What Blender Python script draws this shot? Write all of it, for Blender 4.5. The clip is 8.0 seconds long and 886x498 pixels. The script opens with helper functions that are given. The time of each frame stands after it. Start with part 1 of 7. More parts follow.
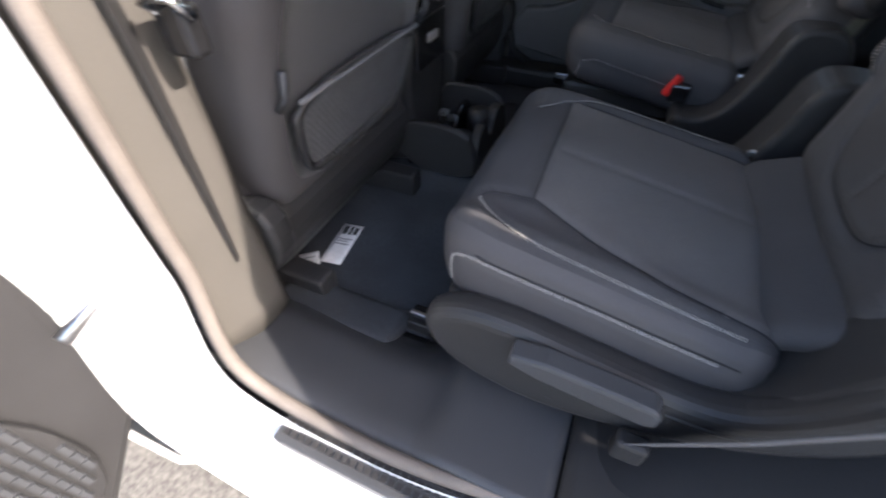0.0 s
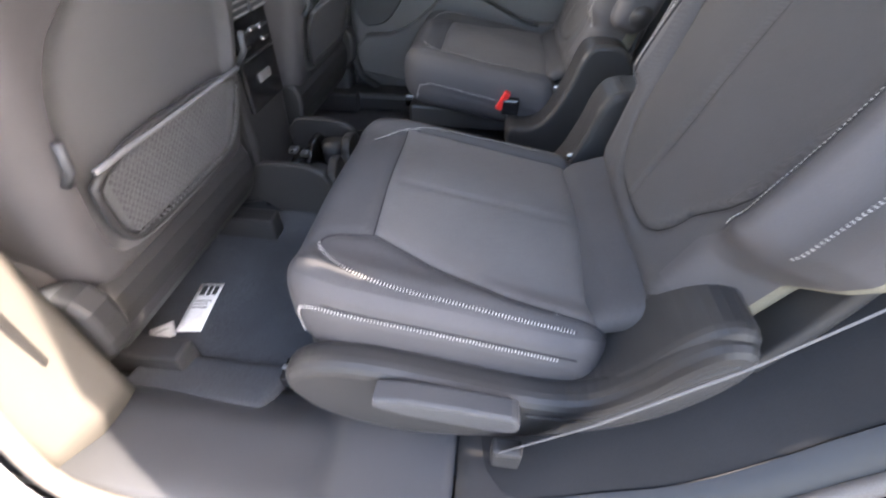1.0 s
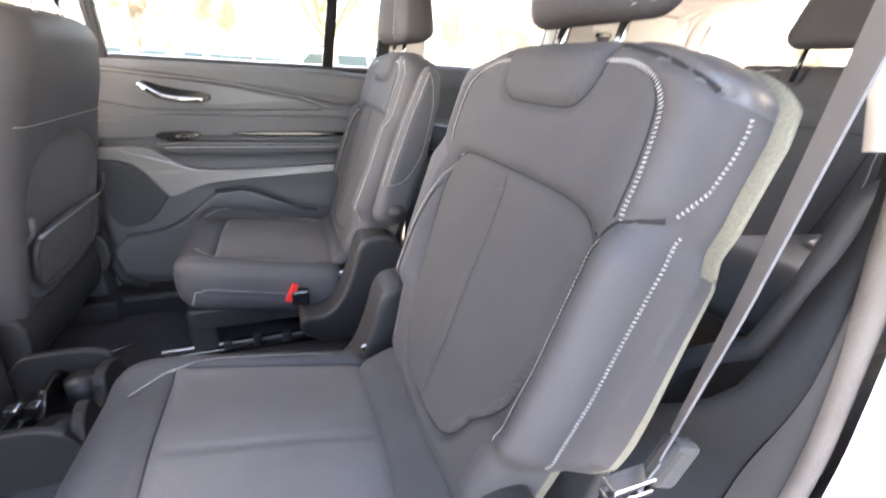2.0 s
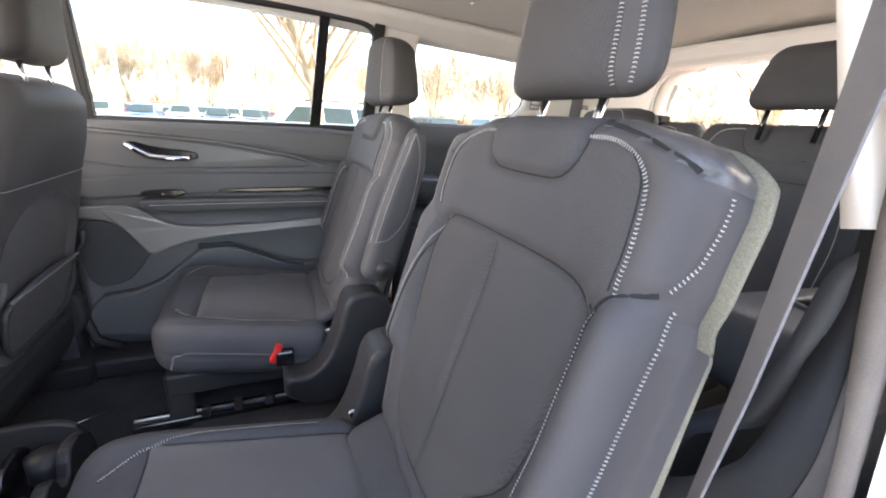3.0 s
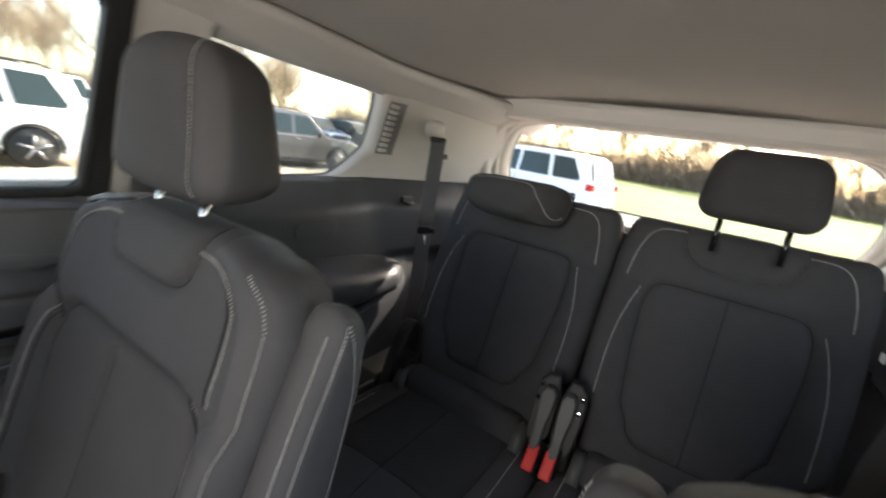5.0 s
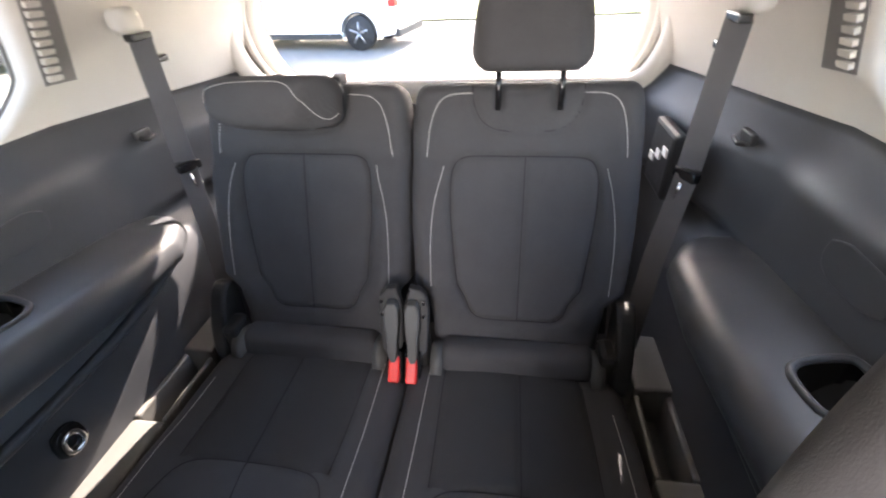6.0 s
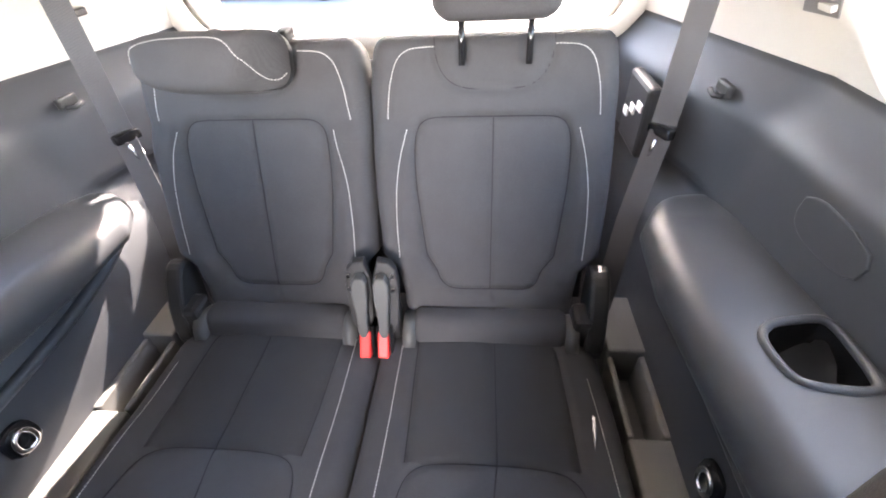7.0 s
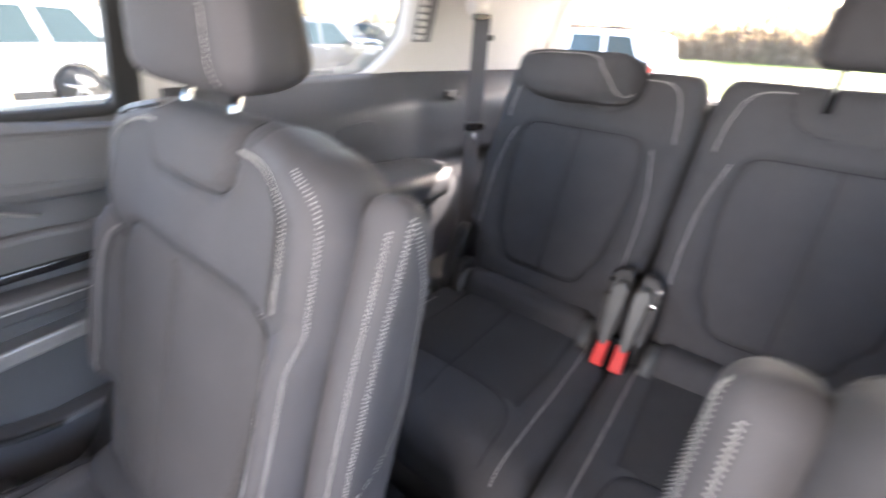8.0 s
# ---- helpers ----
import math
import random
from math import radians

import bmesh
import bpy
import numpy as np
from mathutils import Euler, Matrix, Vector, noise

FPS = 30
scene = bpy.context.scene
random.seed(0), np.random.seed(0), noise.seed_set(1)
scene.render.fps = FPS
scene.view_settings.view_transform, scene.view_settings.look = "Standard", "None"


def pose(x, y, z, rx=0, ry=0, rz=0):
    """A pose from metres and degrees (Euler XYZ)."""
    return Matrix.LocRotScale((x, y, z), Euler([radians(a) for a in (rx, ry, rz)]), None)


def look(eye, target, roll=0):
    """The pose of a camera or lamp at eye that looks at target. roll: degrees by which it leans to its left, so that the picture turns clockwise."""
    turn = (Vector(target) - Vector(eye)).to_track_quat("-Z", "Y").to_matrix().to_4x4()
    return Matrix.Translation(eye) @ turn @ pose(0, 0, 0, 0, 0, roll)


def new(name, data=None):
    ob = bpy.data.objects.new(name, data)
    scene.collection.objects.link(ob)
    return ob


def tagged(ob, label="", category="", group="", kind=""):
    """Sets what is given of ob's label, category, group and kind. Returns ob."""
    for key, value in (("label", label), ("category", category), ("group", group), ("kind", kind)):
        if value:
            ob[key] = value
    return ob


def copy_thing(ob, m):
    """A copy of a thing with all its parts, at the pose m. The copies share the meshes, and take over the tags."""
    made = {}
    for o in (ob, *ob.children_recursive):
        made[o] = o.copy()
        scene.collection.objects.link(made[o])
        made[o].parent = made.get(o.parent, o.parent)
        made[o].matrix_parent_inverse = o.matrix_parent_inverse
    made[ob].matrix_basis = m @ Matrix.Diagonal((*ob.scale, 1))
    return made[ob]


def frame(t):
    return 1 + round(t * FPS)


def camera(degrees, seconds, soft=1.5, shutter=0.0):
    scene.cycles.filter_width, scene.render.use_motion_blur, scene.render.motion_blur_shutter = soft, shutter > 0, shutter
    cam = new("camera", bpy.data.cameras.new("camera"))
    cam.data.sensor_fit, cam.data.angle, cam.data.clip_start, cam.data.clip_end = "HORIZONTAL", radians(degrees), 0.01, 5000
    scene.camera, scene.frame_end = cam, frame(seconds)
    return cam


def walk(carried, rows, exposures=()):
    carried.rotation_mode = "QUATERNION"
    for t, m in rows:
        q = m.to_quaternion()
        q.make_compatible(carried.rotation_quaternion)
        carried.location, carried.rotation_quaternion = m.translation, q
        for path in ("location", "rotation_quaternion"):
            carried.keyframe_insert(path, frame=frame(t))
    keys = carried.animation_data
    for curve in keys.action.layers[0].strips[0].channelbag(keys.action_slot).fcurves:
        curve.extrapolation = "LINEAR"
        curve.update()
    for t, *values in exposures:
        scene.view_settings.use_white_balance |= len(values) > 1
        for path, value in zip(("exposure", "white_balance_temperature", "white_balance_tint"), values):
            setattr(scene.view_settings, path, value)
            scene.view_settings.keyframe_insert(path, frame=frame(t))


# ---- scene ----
cam = camera(93.5, 8.0, soft=1.9, shutter=0.35)
PATH = [
    (0, (-0.117, -0.991, 0.705), (-0.698, 0.302, -0.707), -0.6),
    (0.5, (-0.066, -0.969, 0.712), (-0.286, 0.426, -0.704), 1.6),
    (1, (-0.05, -0.951, 0.726), (-0.204, 0.513, -0.629), 1.2),
    (1.5, (-0.013, -0.909, 0.792), (0.295, 0.749, -0.284), 1.8),
    (2, (0.005, -0.895, 0.833), (0.671, 0.817, 0.043), 3.4),
    (2.2, (0.003, -0.893, 0.846), (0.727, 0.837, 0.151), 3.5),
    (3.3, (-0.001, -0.862, 0.868), (0.758, 0.915, 0.351), 2.7),
    (3.5, (-0.018, -0.811, 0.879), (0.754, 0.979, 0.434), 3.2),
    (4, (-0.055, -0.575, 0.868), (0.864, 1.16, 0.484), 6.4),
    (4.5, (-0.015, -0.347, 0.891), (1.359, 1.072, 0.574), 10.4),
    (4.8, (0.027, -0.224, 0.957), (1.583, 0.962, 0.542), 11.4),
    (5, (0.071, -0.168, 1.004), (1.715, 0.846, 0.485), 8.6),
    (5.2, (0.127, -0.141, 1.045), (1.826, 0.662, 0.36), 5.8),
    (6.3, (0.323, -0.228, 1.107), (1.868, -0.011, -0.145), -4.8),
    (6.5, (0.335, -0.229, 1.096), (1.848, -0.037, -0.198), -4.6),
    (7, (0.338, -0.226, 1.094), (1.84, -0.045, -0.213), -3.7),
    (7.5, (0.22, -0.176, 1.056), (1.874, 0.232, 0.008), 3.2),
    (7.8, (0.149, -0.155, 1.021), (1.703, 0.614, 0.024), 2.8),
    (8, (0.102, -0.124, 0.958), (1.512, 0.942, 0.022), 2.5),
]
EXPOSURES = [(0.0, 2.55, 6600, 15), (0.5, 2.9, 6950, 15), (1.0, 4.05, 7150, 17), (1.5, 4.7, 7350, 20), (2.2, 4.35, 7250, 19), (3.5, 3.55, 6850, 16), (4.0, 3.2, 6700, 10),
             (4.5, 2.95, 6700, 12), (5.2, 2.75, 7100, 14), (6.3, 5.05, 6800, 20), (7.0, 5.5, 6800, 20), (7.5, 5.35, 6900, 19), (8.0, 4.45, 6700, 21)]
walk(cam, [(t, look(eye, target, roll)) for t, eye, target, roll in PATH], EXPOSURES)
# exposure follows the clip's own automatic exposure
def sun_dir(az, el):
    """Unit vector towards the sun; az from +x (rearwards) towards +y (the car's right)."""
    return Vector((math.cos(radians(el)) * math.cos(radians(az)), math.cos(radians(el)) * math.sin(radians(az)), math.sin(radians(el))))


SUN_AZ, SUN_EL = -7.5, 33.0
world = bpy.data.worlds.new("sky")
scene.world = world
world.use_nodes = True
wn = world.node_tree
sky = wn.nodes.new("ShaderNodeTexSky")
sky.sky_type, sky.sun_disc = "NISHITA", False
sky.sun_elevation, sky.sun_rotation = radians(SUN_EL), radians(90 - SUN_AZ)
sky.air_density, sky.dust_density = 1.0, 2.0
wn.nodes["Background"].inputs["Strength"].default_value = 0.15
wn.links.new(sky.outputs[0], wn.nodes["Background"].inputs["Color"])
sun = new("sun", bpy.data.lights.new("sun", "SUN"))
sun.data.energy, sun.data.angle, sun.data.color = 2.6, radians(0.55), (1.0, 0.93, 0.83)
sun.matrix_world = look(sun_dir(SUN_AZ, SUN_EL) * 50, (0, 0, 0))


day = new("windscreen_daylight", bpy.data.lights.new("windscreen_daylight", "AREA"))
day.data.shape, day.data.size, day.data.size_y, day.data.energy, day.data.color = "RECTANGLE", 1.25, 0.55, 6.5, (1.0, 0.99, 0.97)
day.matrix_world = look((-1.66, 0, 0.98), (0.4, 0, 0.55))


# ---- materials ----
def material(name, color, rough=0.6, metal=0.0, vary=0.12, scale=8.0, fine=0.1, fine_scale=300.0, bump=0.15, bump_scale=None,
             spec=0.4, coat=0.0, detail=4.0):
    """Principled surface with colour variation at a coarse and a fine scale and a fine bump, in metres."""
    m = bpy.data.materials.new(name)
    m.use_nodes = True
    nt, b = m.node_tree, m.node_tree.nodes["Principled BSDF"]
    L = nt.links.new
    tc = nt.nodes.new("ShaderNodeTexCoord")
    n1 = nt.nodes.new("ShaderNodeTexNoise"); n1.inputs["Scale"].default_value = scale; n1.inputs["Detail"].default_value = detail
    n2 = nt.nodes.new("ShaderNodeTexNoise"); n2.inputs["Scale"].default_value = fine_scale; n2.inputs["Detail"].default_value = 2
    for n in (n1, n2):
        L(tc.outputs["Object"], n.inputs["Vector"])
    def ramp(src, amount):
        r = nt.nodes.new("ShaderNodeMapRange")
        r.inputs["From Min"].default_value, r.inputs["From Max"].default_value = 0.3, 0.7
        r.inputs["To Min"].default_value, r.inputs["To Max"].default_value = 1 - amount, 1 + amount
        L(src.outputs["Fac"], r.inputs["Value"])
        return r
    r1, r2 = ramp(n1, vary), ramp(n2, fine)
    mul = nt.nodes.new("ShaderNodeMath"); mul.operation = "MULTIPLY"
    L(r1.outputs[0], mul.inputs[0]); L(r2.outputs[0], mul.inputs[1])
    hsv = nt.nodes.new("ShaderNodeHueSaturation")
    hsv.inputs["Color"].default_value = (*color, 1)
    L(mul.outputs[0], hsv.inputs["Value"])
    L(hsv.outputs[0], b.inputs["Base Color"])
    rr = nt.nodes.new("ShaderNodeMapRange")
    rr.inputs["To Min"].default_value, rr.inputs["To Max"].default_value = max(0.02, rough - 0.08), min(1, rough + 0.08)
    L(n1.outputs["Fac"], rr.inputs["Value"]); L(rr.outputs[0], b.inputs["Roughness"])
    b.inputs["Metallic"].default_value = metal
    b.inputs["Specular IOR Level"].default_value = spec
    b.inputs["Coat Weight"].default_value = coat
    if bump:
        bp = nt.nodes.new("ShaderNodeBump"); bp.inputs["Strength"].default_value = bump; bp.inputs["Distance"].default_value = 0.001
        src = n2
        if bump_scale:
            src = nt.nodes.new("ShaderNodeTexNoise"); src.inputs["Scale"].default_value = bump_scale
            L(tc.outputs["Object"], src.inputs["Vector"])
        L(src.outputs["Fac"], bp.inputs["Height"]); L(bp.outputs[0], b.inputs["Normal"])
    return m


def weave(m, scale, strength, dark=0.25):
    """Adds a crossed thread pattern to a cloth material."""
    nt, b = m.node_tree, m.node_tree.nodes["Principled BSDF"]
    L = nt.links.new
    tc = nt.nodes.new("ShaderNodeTexCoord")
    w = []
    for turn in (0.6, -0.6):
        mp = nt.nodes.new("ShaderNodeMapping"); mp.inputs["Rotation"].default_value = (0.4, 0.3, turn)
        wv = nt.nodes.new("ShaderNodeTexWave"); wv.inputs["Scale"].default_value = scale; wv.inputs["Distortion"].default_value = 1.2
        wv.inputs["Detail"].default_value = 1
        L(tc.outputs["Object"], mp.inputs["Vector"]); L(mp.outputs[0], wv.inputs["Vector"])
        w.append(wv)
    mx = nt.nodes.new("ShaderNodeMath"); mx.operation = "MULTIPLY"
    L(w[0].outputs["Fac"], mx.inputs[0]); L(w[1].outputs["Fac"], mx.inputs[1])
    bp = nt.nodes.new("ShaderNodeBump"); bp.inputs["Strength"].default_value = strength; bp.inputs["Distance"].default_value = 0.001
    L(mx.outputs[0], bp.inputs["Height"])
    old = b.inputs["Normal"].links
    if old:
        L(old[0].from_socket, bp.inputs["Normal"])
    L(bp.outputs[0], b.inputs["Normal"])
    hs = nt.nodes.new("ShaderNodeHueSaturation")
    rg = nt.nodes.new("ShaderNodeMapRange"); rg.inputs["To Min"].default_value, rg.inputs["To Max"].default_value = 1 - dark, 1 + dark
    L(mx.outputs[0], rg.inputs["Value"]); L(rg.outputs[0], hs.inputs["Value"])
    L(b.inputs["Base Color"].links[0].from_socket, hs.inputs["Color"]); L(hs.outputs[0], b.inputs["Base Color"])
    return m


M = {}
M["cloth"] = weave(material("grey_seat_cloth", (0.053, 0.0515, 0.0535), 0.85, vary=0.10, scale=14, fine=0.18, fine_scale=900, bump=0.35), 160, 0.2, 0.1)
# One insert cloth: cushion tone painted as lit, back tone painted as shaded.
M["insert"] = weave(material("lit_tone_insert_cloth", (0.118, 0.110, 0.107), 0.9, vary=0.10, scale=10, fine=0.22, fine_scale=1100, bump=0.5), 240, 0.5, 0.22)
M["shadedinsert"] = weave(material("shaded_tone_insert_cloth", (0.064, 0.061, 0.061), 0.9, vary=0.10, scale=10, fine=0.22, fine_scale=1100, bump=0.5), 240, 0.5, 0.22)
M["vinyl"] = material("soft_grey_vinyl", (0.062, 0.059, 0.061), 0.62, spec=0.25, vary=0.06, scale=10, fine=0.05, fine_scale=700, bump=0.25, bump_scale=1400)
M["thread"] = material("pale_grey_thread", (0.38, 0.37, 0.35), 0.8, vary=0.1, scale=60, bump=0.2)
M["welt"] = material("near_black_welt", (0.016, 0.016, 0.017), 0.9, vary=0.1, scale=60, bump=0.2)
M["plastic"] = material("black_grained_plastic", (0.028, 0.0275, 0.028), 0.42, spec=0.3, vary=0.08, scale=9, fine=0.1, fine_scale=1500, bump=0.3, bump_scale=1600)
M["trim"] = material("charcoal_panel_plastic", (0.047, 0.049, 0.053), 0.40, spec=0.32, vary=0.08, scale=6, fine=0.08, fine_scale=1200, bump=0.3, bump_scale=1400)
M["softtrim"] = material("soft_charcoal_trim", (0.095, 0.094, 0.096), 0.46, vary=0.07, scale=5, fine=0.06, fine_scale=900, bump=0.25, bump_scale=900)
M["greytrim"] = material("grey_brushed_trim", (0.24, 0.23, 0.225), 0.36, metal=0.25, vary=0.06, scale=5, fine=0.08, fine_scale=900, bump=0.1)
M["accent"] = material("smooth_dark_accent", (0.115, 0.113, 0.114), 0.34, vary=0.06, scale=5, fine=0.05, fine_scale=900, bump=0.1)
M["gloss"] = material("gloss_black_plastic", (0.012, 0.012, 0.013), 0.12, vary=0.05, bump=0.0, spec=0.5)
M["carpet"] = material("black_loop_carpet", (0.034, 0.034, 0.037), 0.95, vary=0.25, scale=12, fine=0.5, fine_scale=420, bump=0.9, bump_scale=500)
M["mat"] = material("dark_carpet_floor_mat", (0.042, 0.046, 0.052), 0.95, vary=0.2, scale=9, fine=0.45, fine_scale=520, bump=0.9, bump_scale=600)
M["liner"] = material("pale_headliner_cloth", (0.52, 0.49, 0.45), 0.95, vary=0.04, scale=3, fine=0.06, fine_scale=900, bump=0.25, bump_scale=1200)
M["pillar"] = material("light_grey_pillar_plastic", (0.64, 0.61, 0.565), 0.55, vary=0.04, scale=4, fine=0.04, fine_scale=800, bump=0.2, bump_scale=1300)
M["chrome"] = material("chrome", (0.78, 0.78, 0.78), 0.12, metal=1.0, vary=0.04, bump=0.0)
M["steel"] = material("brushed_steel", (0.45, 0.45, 0.46), 0.3, metal=1.0, vary=0.1, scale=30, bump=0.1)
M["red"] = material("red_button_plastic", (0.65, 0.03, 0.025), 0.4, vary=0.05, bump=0.05)
M["belt"] = weave(material("grey_belt_webbing", (0.130, 0.125, 0.127), 0.75, vary=0.06, scale=20, fine=0.15, fine_scale=900, bump=0.3), 320, 0.4, 0.12)
M["sealgrey"] = material("grey_brown_ribbed_seal", (0.14, 0.122, 0.108), 0.7, vary=0.1, scale=20, fine=0.1, fine_scale=600, bump=0.2)
M["cap"] = material("satin_grey_cap_plastic", (0.075, 0.072, 0.074), 0.30, vary=0.04, scale=10, bump=0.1, bump_scale=1400)
M["rubber"] = material("black_rubber_seal", (0.02, 0.02, 0.02), 0.6, vary=0.1, scale=20, bump=0.1)
M["white"] = material("white_car_paint", (0.78, 0.78, 0.77), 0.25, vary=0.03, scale=3, fine=0.01, bump=0.0, coat=0.8)
M["paper"] = material("white_sticker_paper", (0.80, 0.80, 0.79), 0.7, vary=0.03, scale=40, bump=0.05)
M["ink"] = material("black_ink", (0.03, 0.03, 0.03), 0.7, bump=0.0)
# Cream tone puts the sun on the seat backs' felt edges into colour.
M["sunfelt"] = material("sunlit_tone_seat_back_felt", (0.15, 0.14, 0.105), 0.9, vary=0.08, scale=20, fine=0.2, fine_scale=600, bump=0.4)
M["asphalt"] = material("worn_asphalt", (0.15, 0.14, 0.125), 0.9, vary=0.22, scale=0.6, fine=0.35, fine_scale=60, bump=0.6, bump_scale=90)
M["gravel"] = material("pale_dry_verge", (0.36, 0.31, 0.24), 0.95, vary=0.3, scale=1.2, fine=0.4, fine_scale=30, bump=0.6, bump_scale=40)
M["concrete"] = material("pale_concrete", (0.42, 0.40, 0.37), 0.9, vary=0.1, scale=0.8, fine=0.2, fine_scale=40, bump=0.3, bump_scale=50)
M["grass"] = material("spring_grass", (0.088, 0.120, 0.004), 0.9, vary=0.22, scale=0.7, fine=0.5, fine_scale=25, bump=0.8, bump_scale=30)
M["bark"] = material("pale_brown_bark", (0.31, 0.235, 0.15), 0.9, vary=0.25, scale=5, fine=0.3, fine_scale=60, bump=0.7, bump_scale=40)
M["twig"] = material("brown_twigs", (0.36, 0.265, 0.175), 0.9, vary=0.3, scale=2, bump=0.0)
M["brush"] = material("dry_brown_brush", (0.20, 0.145, 0.10), 0.95, vary=0.4, scale=1.5, bump=0.0)
M["tyre"] = material("tyre_rubber", (0.025, 0.025, 0.026), 0.85, vary=0.15, scale=8, bump=0.3, bump_scale=60)
M["alloy"] = material("grey_alloy", (0.32, 0.32, 0.33), 0.3, metal=0.9, vary=0.05, bump=0.0)
M["redlens"] = material("red_lamp_lens", (0.55, 0.02, 0.02), 0.15, vary=0.05, bump=0.0)
M["pole"] = material("galvanised_pole", (0.42, 0.42, 0.42), 0.5, metal=0.4, vary=0.1, bump=0.1)


def paint(name, color):
    return material(name, color, 0.25, vary=0.03, scale=2, fine=0.02, bump=0.0, coat=0.8)


P_WHITE, P_GREY, P_BLACK = paint("white_paint", (0.75, 0.75, 0.74)), paint("grey_paint", (0.10, 0.095, 0.09)), paint("black_paint", (0.02, 0.02, 0.022))
P_SILVER, P_BLUE, P_RED = paint("silver_paint", (0.45, 0.46, 0.47)), paint("blue_paint", (0.03, 0.06, 0.14)), paint("red_paint", (0.30, 0.025, 0.02))


def glass(name, tint, alpha_mix):
    """A thin pane: mostly clear with a tint, and a glossy film of reflection."""
    m = bpy.data.materials.new(name)
    m.use_nodes = True
    nt = m.node_tree
    nt.nodes.remove(nt.nodes["Principled BSDF"])
    tr, gl, mx = nt.nodes.new("ShaderNodeBsdfTransparent"), nt.nodes.new("ShaderNodeBsdfGlossy"), nt.nodes.new("ShaderNodeMixShader")
    fr = nt.nodes.new("ShaderNodeFresnel"); fr.inputs["IOR"].default_value = 1.45
    mul = nt.nodes.new("ShaderNodeMath"); mul.operation = "MULTIPLY"; mul.inputs[1].default_value = alpha_mix
    tr.inputs["Color"].default_value, gl.inputs["Roughness"].default_value = (*tint, 1), 0.02
    nt.links.new(fr.outputs[0], mul.inputs[0]); nt.links.new(mul.outputs[0], mx.inputs[0])
    nt.links.new(tr.outputs[0], mx.inputs[1]); nt.links.new(gl.outputs[0], mx.inputs[2])
    nt.links.new(mx.outputs[0], nt.nodes["Material Output"].inputs["Surface"])
    return m


M["glass"] = glass("clear_car_glass", (0.90, 0.93, 0.91), 0.5)
M["darkglass"] = material("dark_vehicle_glass", (0.035, 0.050, 0.050), 0.12, vary=0.1, scale=1, bump=0.0, spec=0.22)


# ---- mesh helpers ----
def mesh_object(name, verts, faces, mat, parent=None, label="", smooth=True):
    me = bpy.data.meshes.new(name)
    me.from_pydata([tuple(v) for v in verts], [], [tuple(f) for f in faces])
    me.materials.append(mat)
    me.polygons.foreach_set("use_smooth", [smooth] * len(me.polygons))
    me.update()
    ob = new(name, me)
    if parent is not None:
        ob.parent = parent
    if label:
        ob["label"] = label
    return ob


def part(name, bm, mat, parent=None, label="", smooth=False):
    me = bpy.data.meshes.new(name)
    bm.normal_update()
    bm.to_mesh(me); bm.free()
    me.materials.append(mat)
    me.polygons.foreach_set("use_smooth", [smooth] * len(me.polygons))
    ob = new(name, me)
    if parent is not None:
        ob.parent = parent
    if label:
        ob["label"] = label
    return ob


def thing(name, label, category, group="", base=(0, 0, 0), kind=""):
    """An empty at a thing's base; its parts stay in world places."""
    ob = new(name)
    ob.empty_display_size = 0.05
    tagged(ob, label, category, group, kind)
    return ob


def smoothstep(a, b, x):
    t = np.clip((x - a) / (b - a), 0, 1)
    return t * t * (3 - 2 * t)


def line_dist(q, line):
    """Distance of 2D points q to a polyline."""
    best = np.full(len(q), 9.0)
    for a, b in zip(line[:-1], line[1:]):
        a, b = np.array(a), np.array(b)
        d = b - a
        t = np.clip(((q - a) @ d) / max(d @ d, 1e-12), 0, 1)
        best = np.minimum(best, np.linalg.norm(q - a - t[:, None] * d, axis=1))
    return best


def line_near(q, line):
    """Nearest points of a polyline to 2D points q, and their distances."""
    best, near = np.full(len(q), 9.0), np.array(q, float)
    for a, b in zip(line[:-1], line[1:]):
        a, b = np.array(a), np.array(b)
        d = b - a
        t = np.clip(((q - a) @ d) / max(d @ d, 1e-12), 0, 1)
        c = a + t[:, None] * d
        e = np.linalg.norm(q - c, axis=1)
        m = e < best
        best[m], near[m] = e[m], c[m]
    return near, best


def inside(q, poly):
    """Which 2D points lie within a closed polygon."""
    x, y, res = q[:, 0], q[:, 1], np.zeros(len(q), bool)
    for (x1, y1), (x2, y2) in zip(poly, poly[1:] + poly[:1]):
        cross = ((y1 > y) != (y2 > y)) & (x < (x2 - x1) * (y - y1) / (y2 - y1 + 1e-12) + x1)
        res ^= cross
    return res


def soften_line(pts, n=3, closed=False):
    """Rounds the corners of a polyline by cutting them."""
    pts = [np.array(p, float) for p in pts]
    for _ in range(n):
        out = [] if closed else [pts[0]]
        pairs = list(zip(pts, pts[1:] + pts[:1])) if closed else list(zip(pts[:-1], pts[1:]))
        for a, b in pairs:
            out += [0.75 * a + 0.25 * b, 0.25 * a + 0.75 * b]
        if not closed:
            out.append(pts[-1])
        pts = out
    return [tuple(p) for p in pts]


def resample(pts, step):
    pts = np.array(pts, float)
    seg = np.r_[0, np.cumsum(np.linalg.norm(np.diff(pts, axis=0), axis=1))]
    n = max(2, int(round(seg[-1] / step)) + 1)
    s = np.linspace(0, seg[-1], n)
    return np.stack([np.interp(s, seg, pts[:, k]) for k in range(pts.shape[1])], 1)


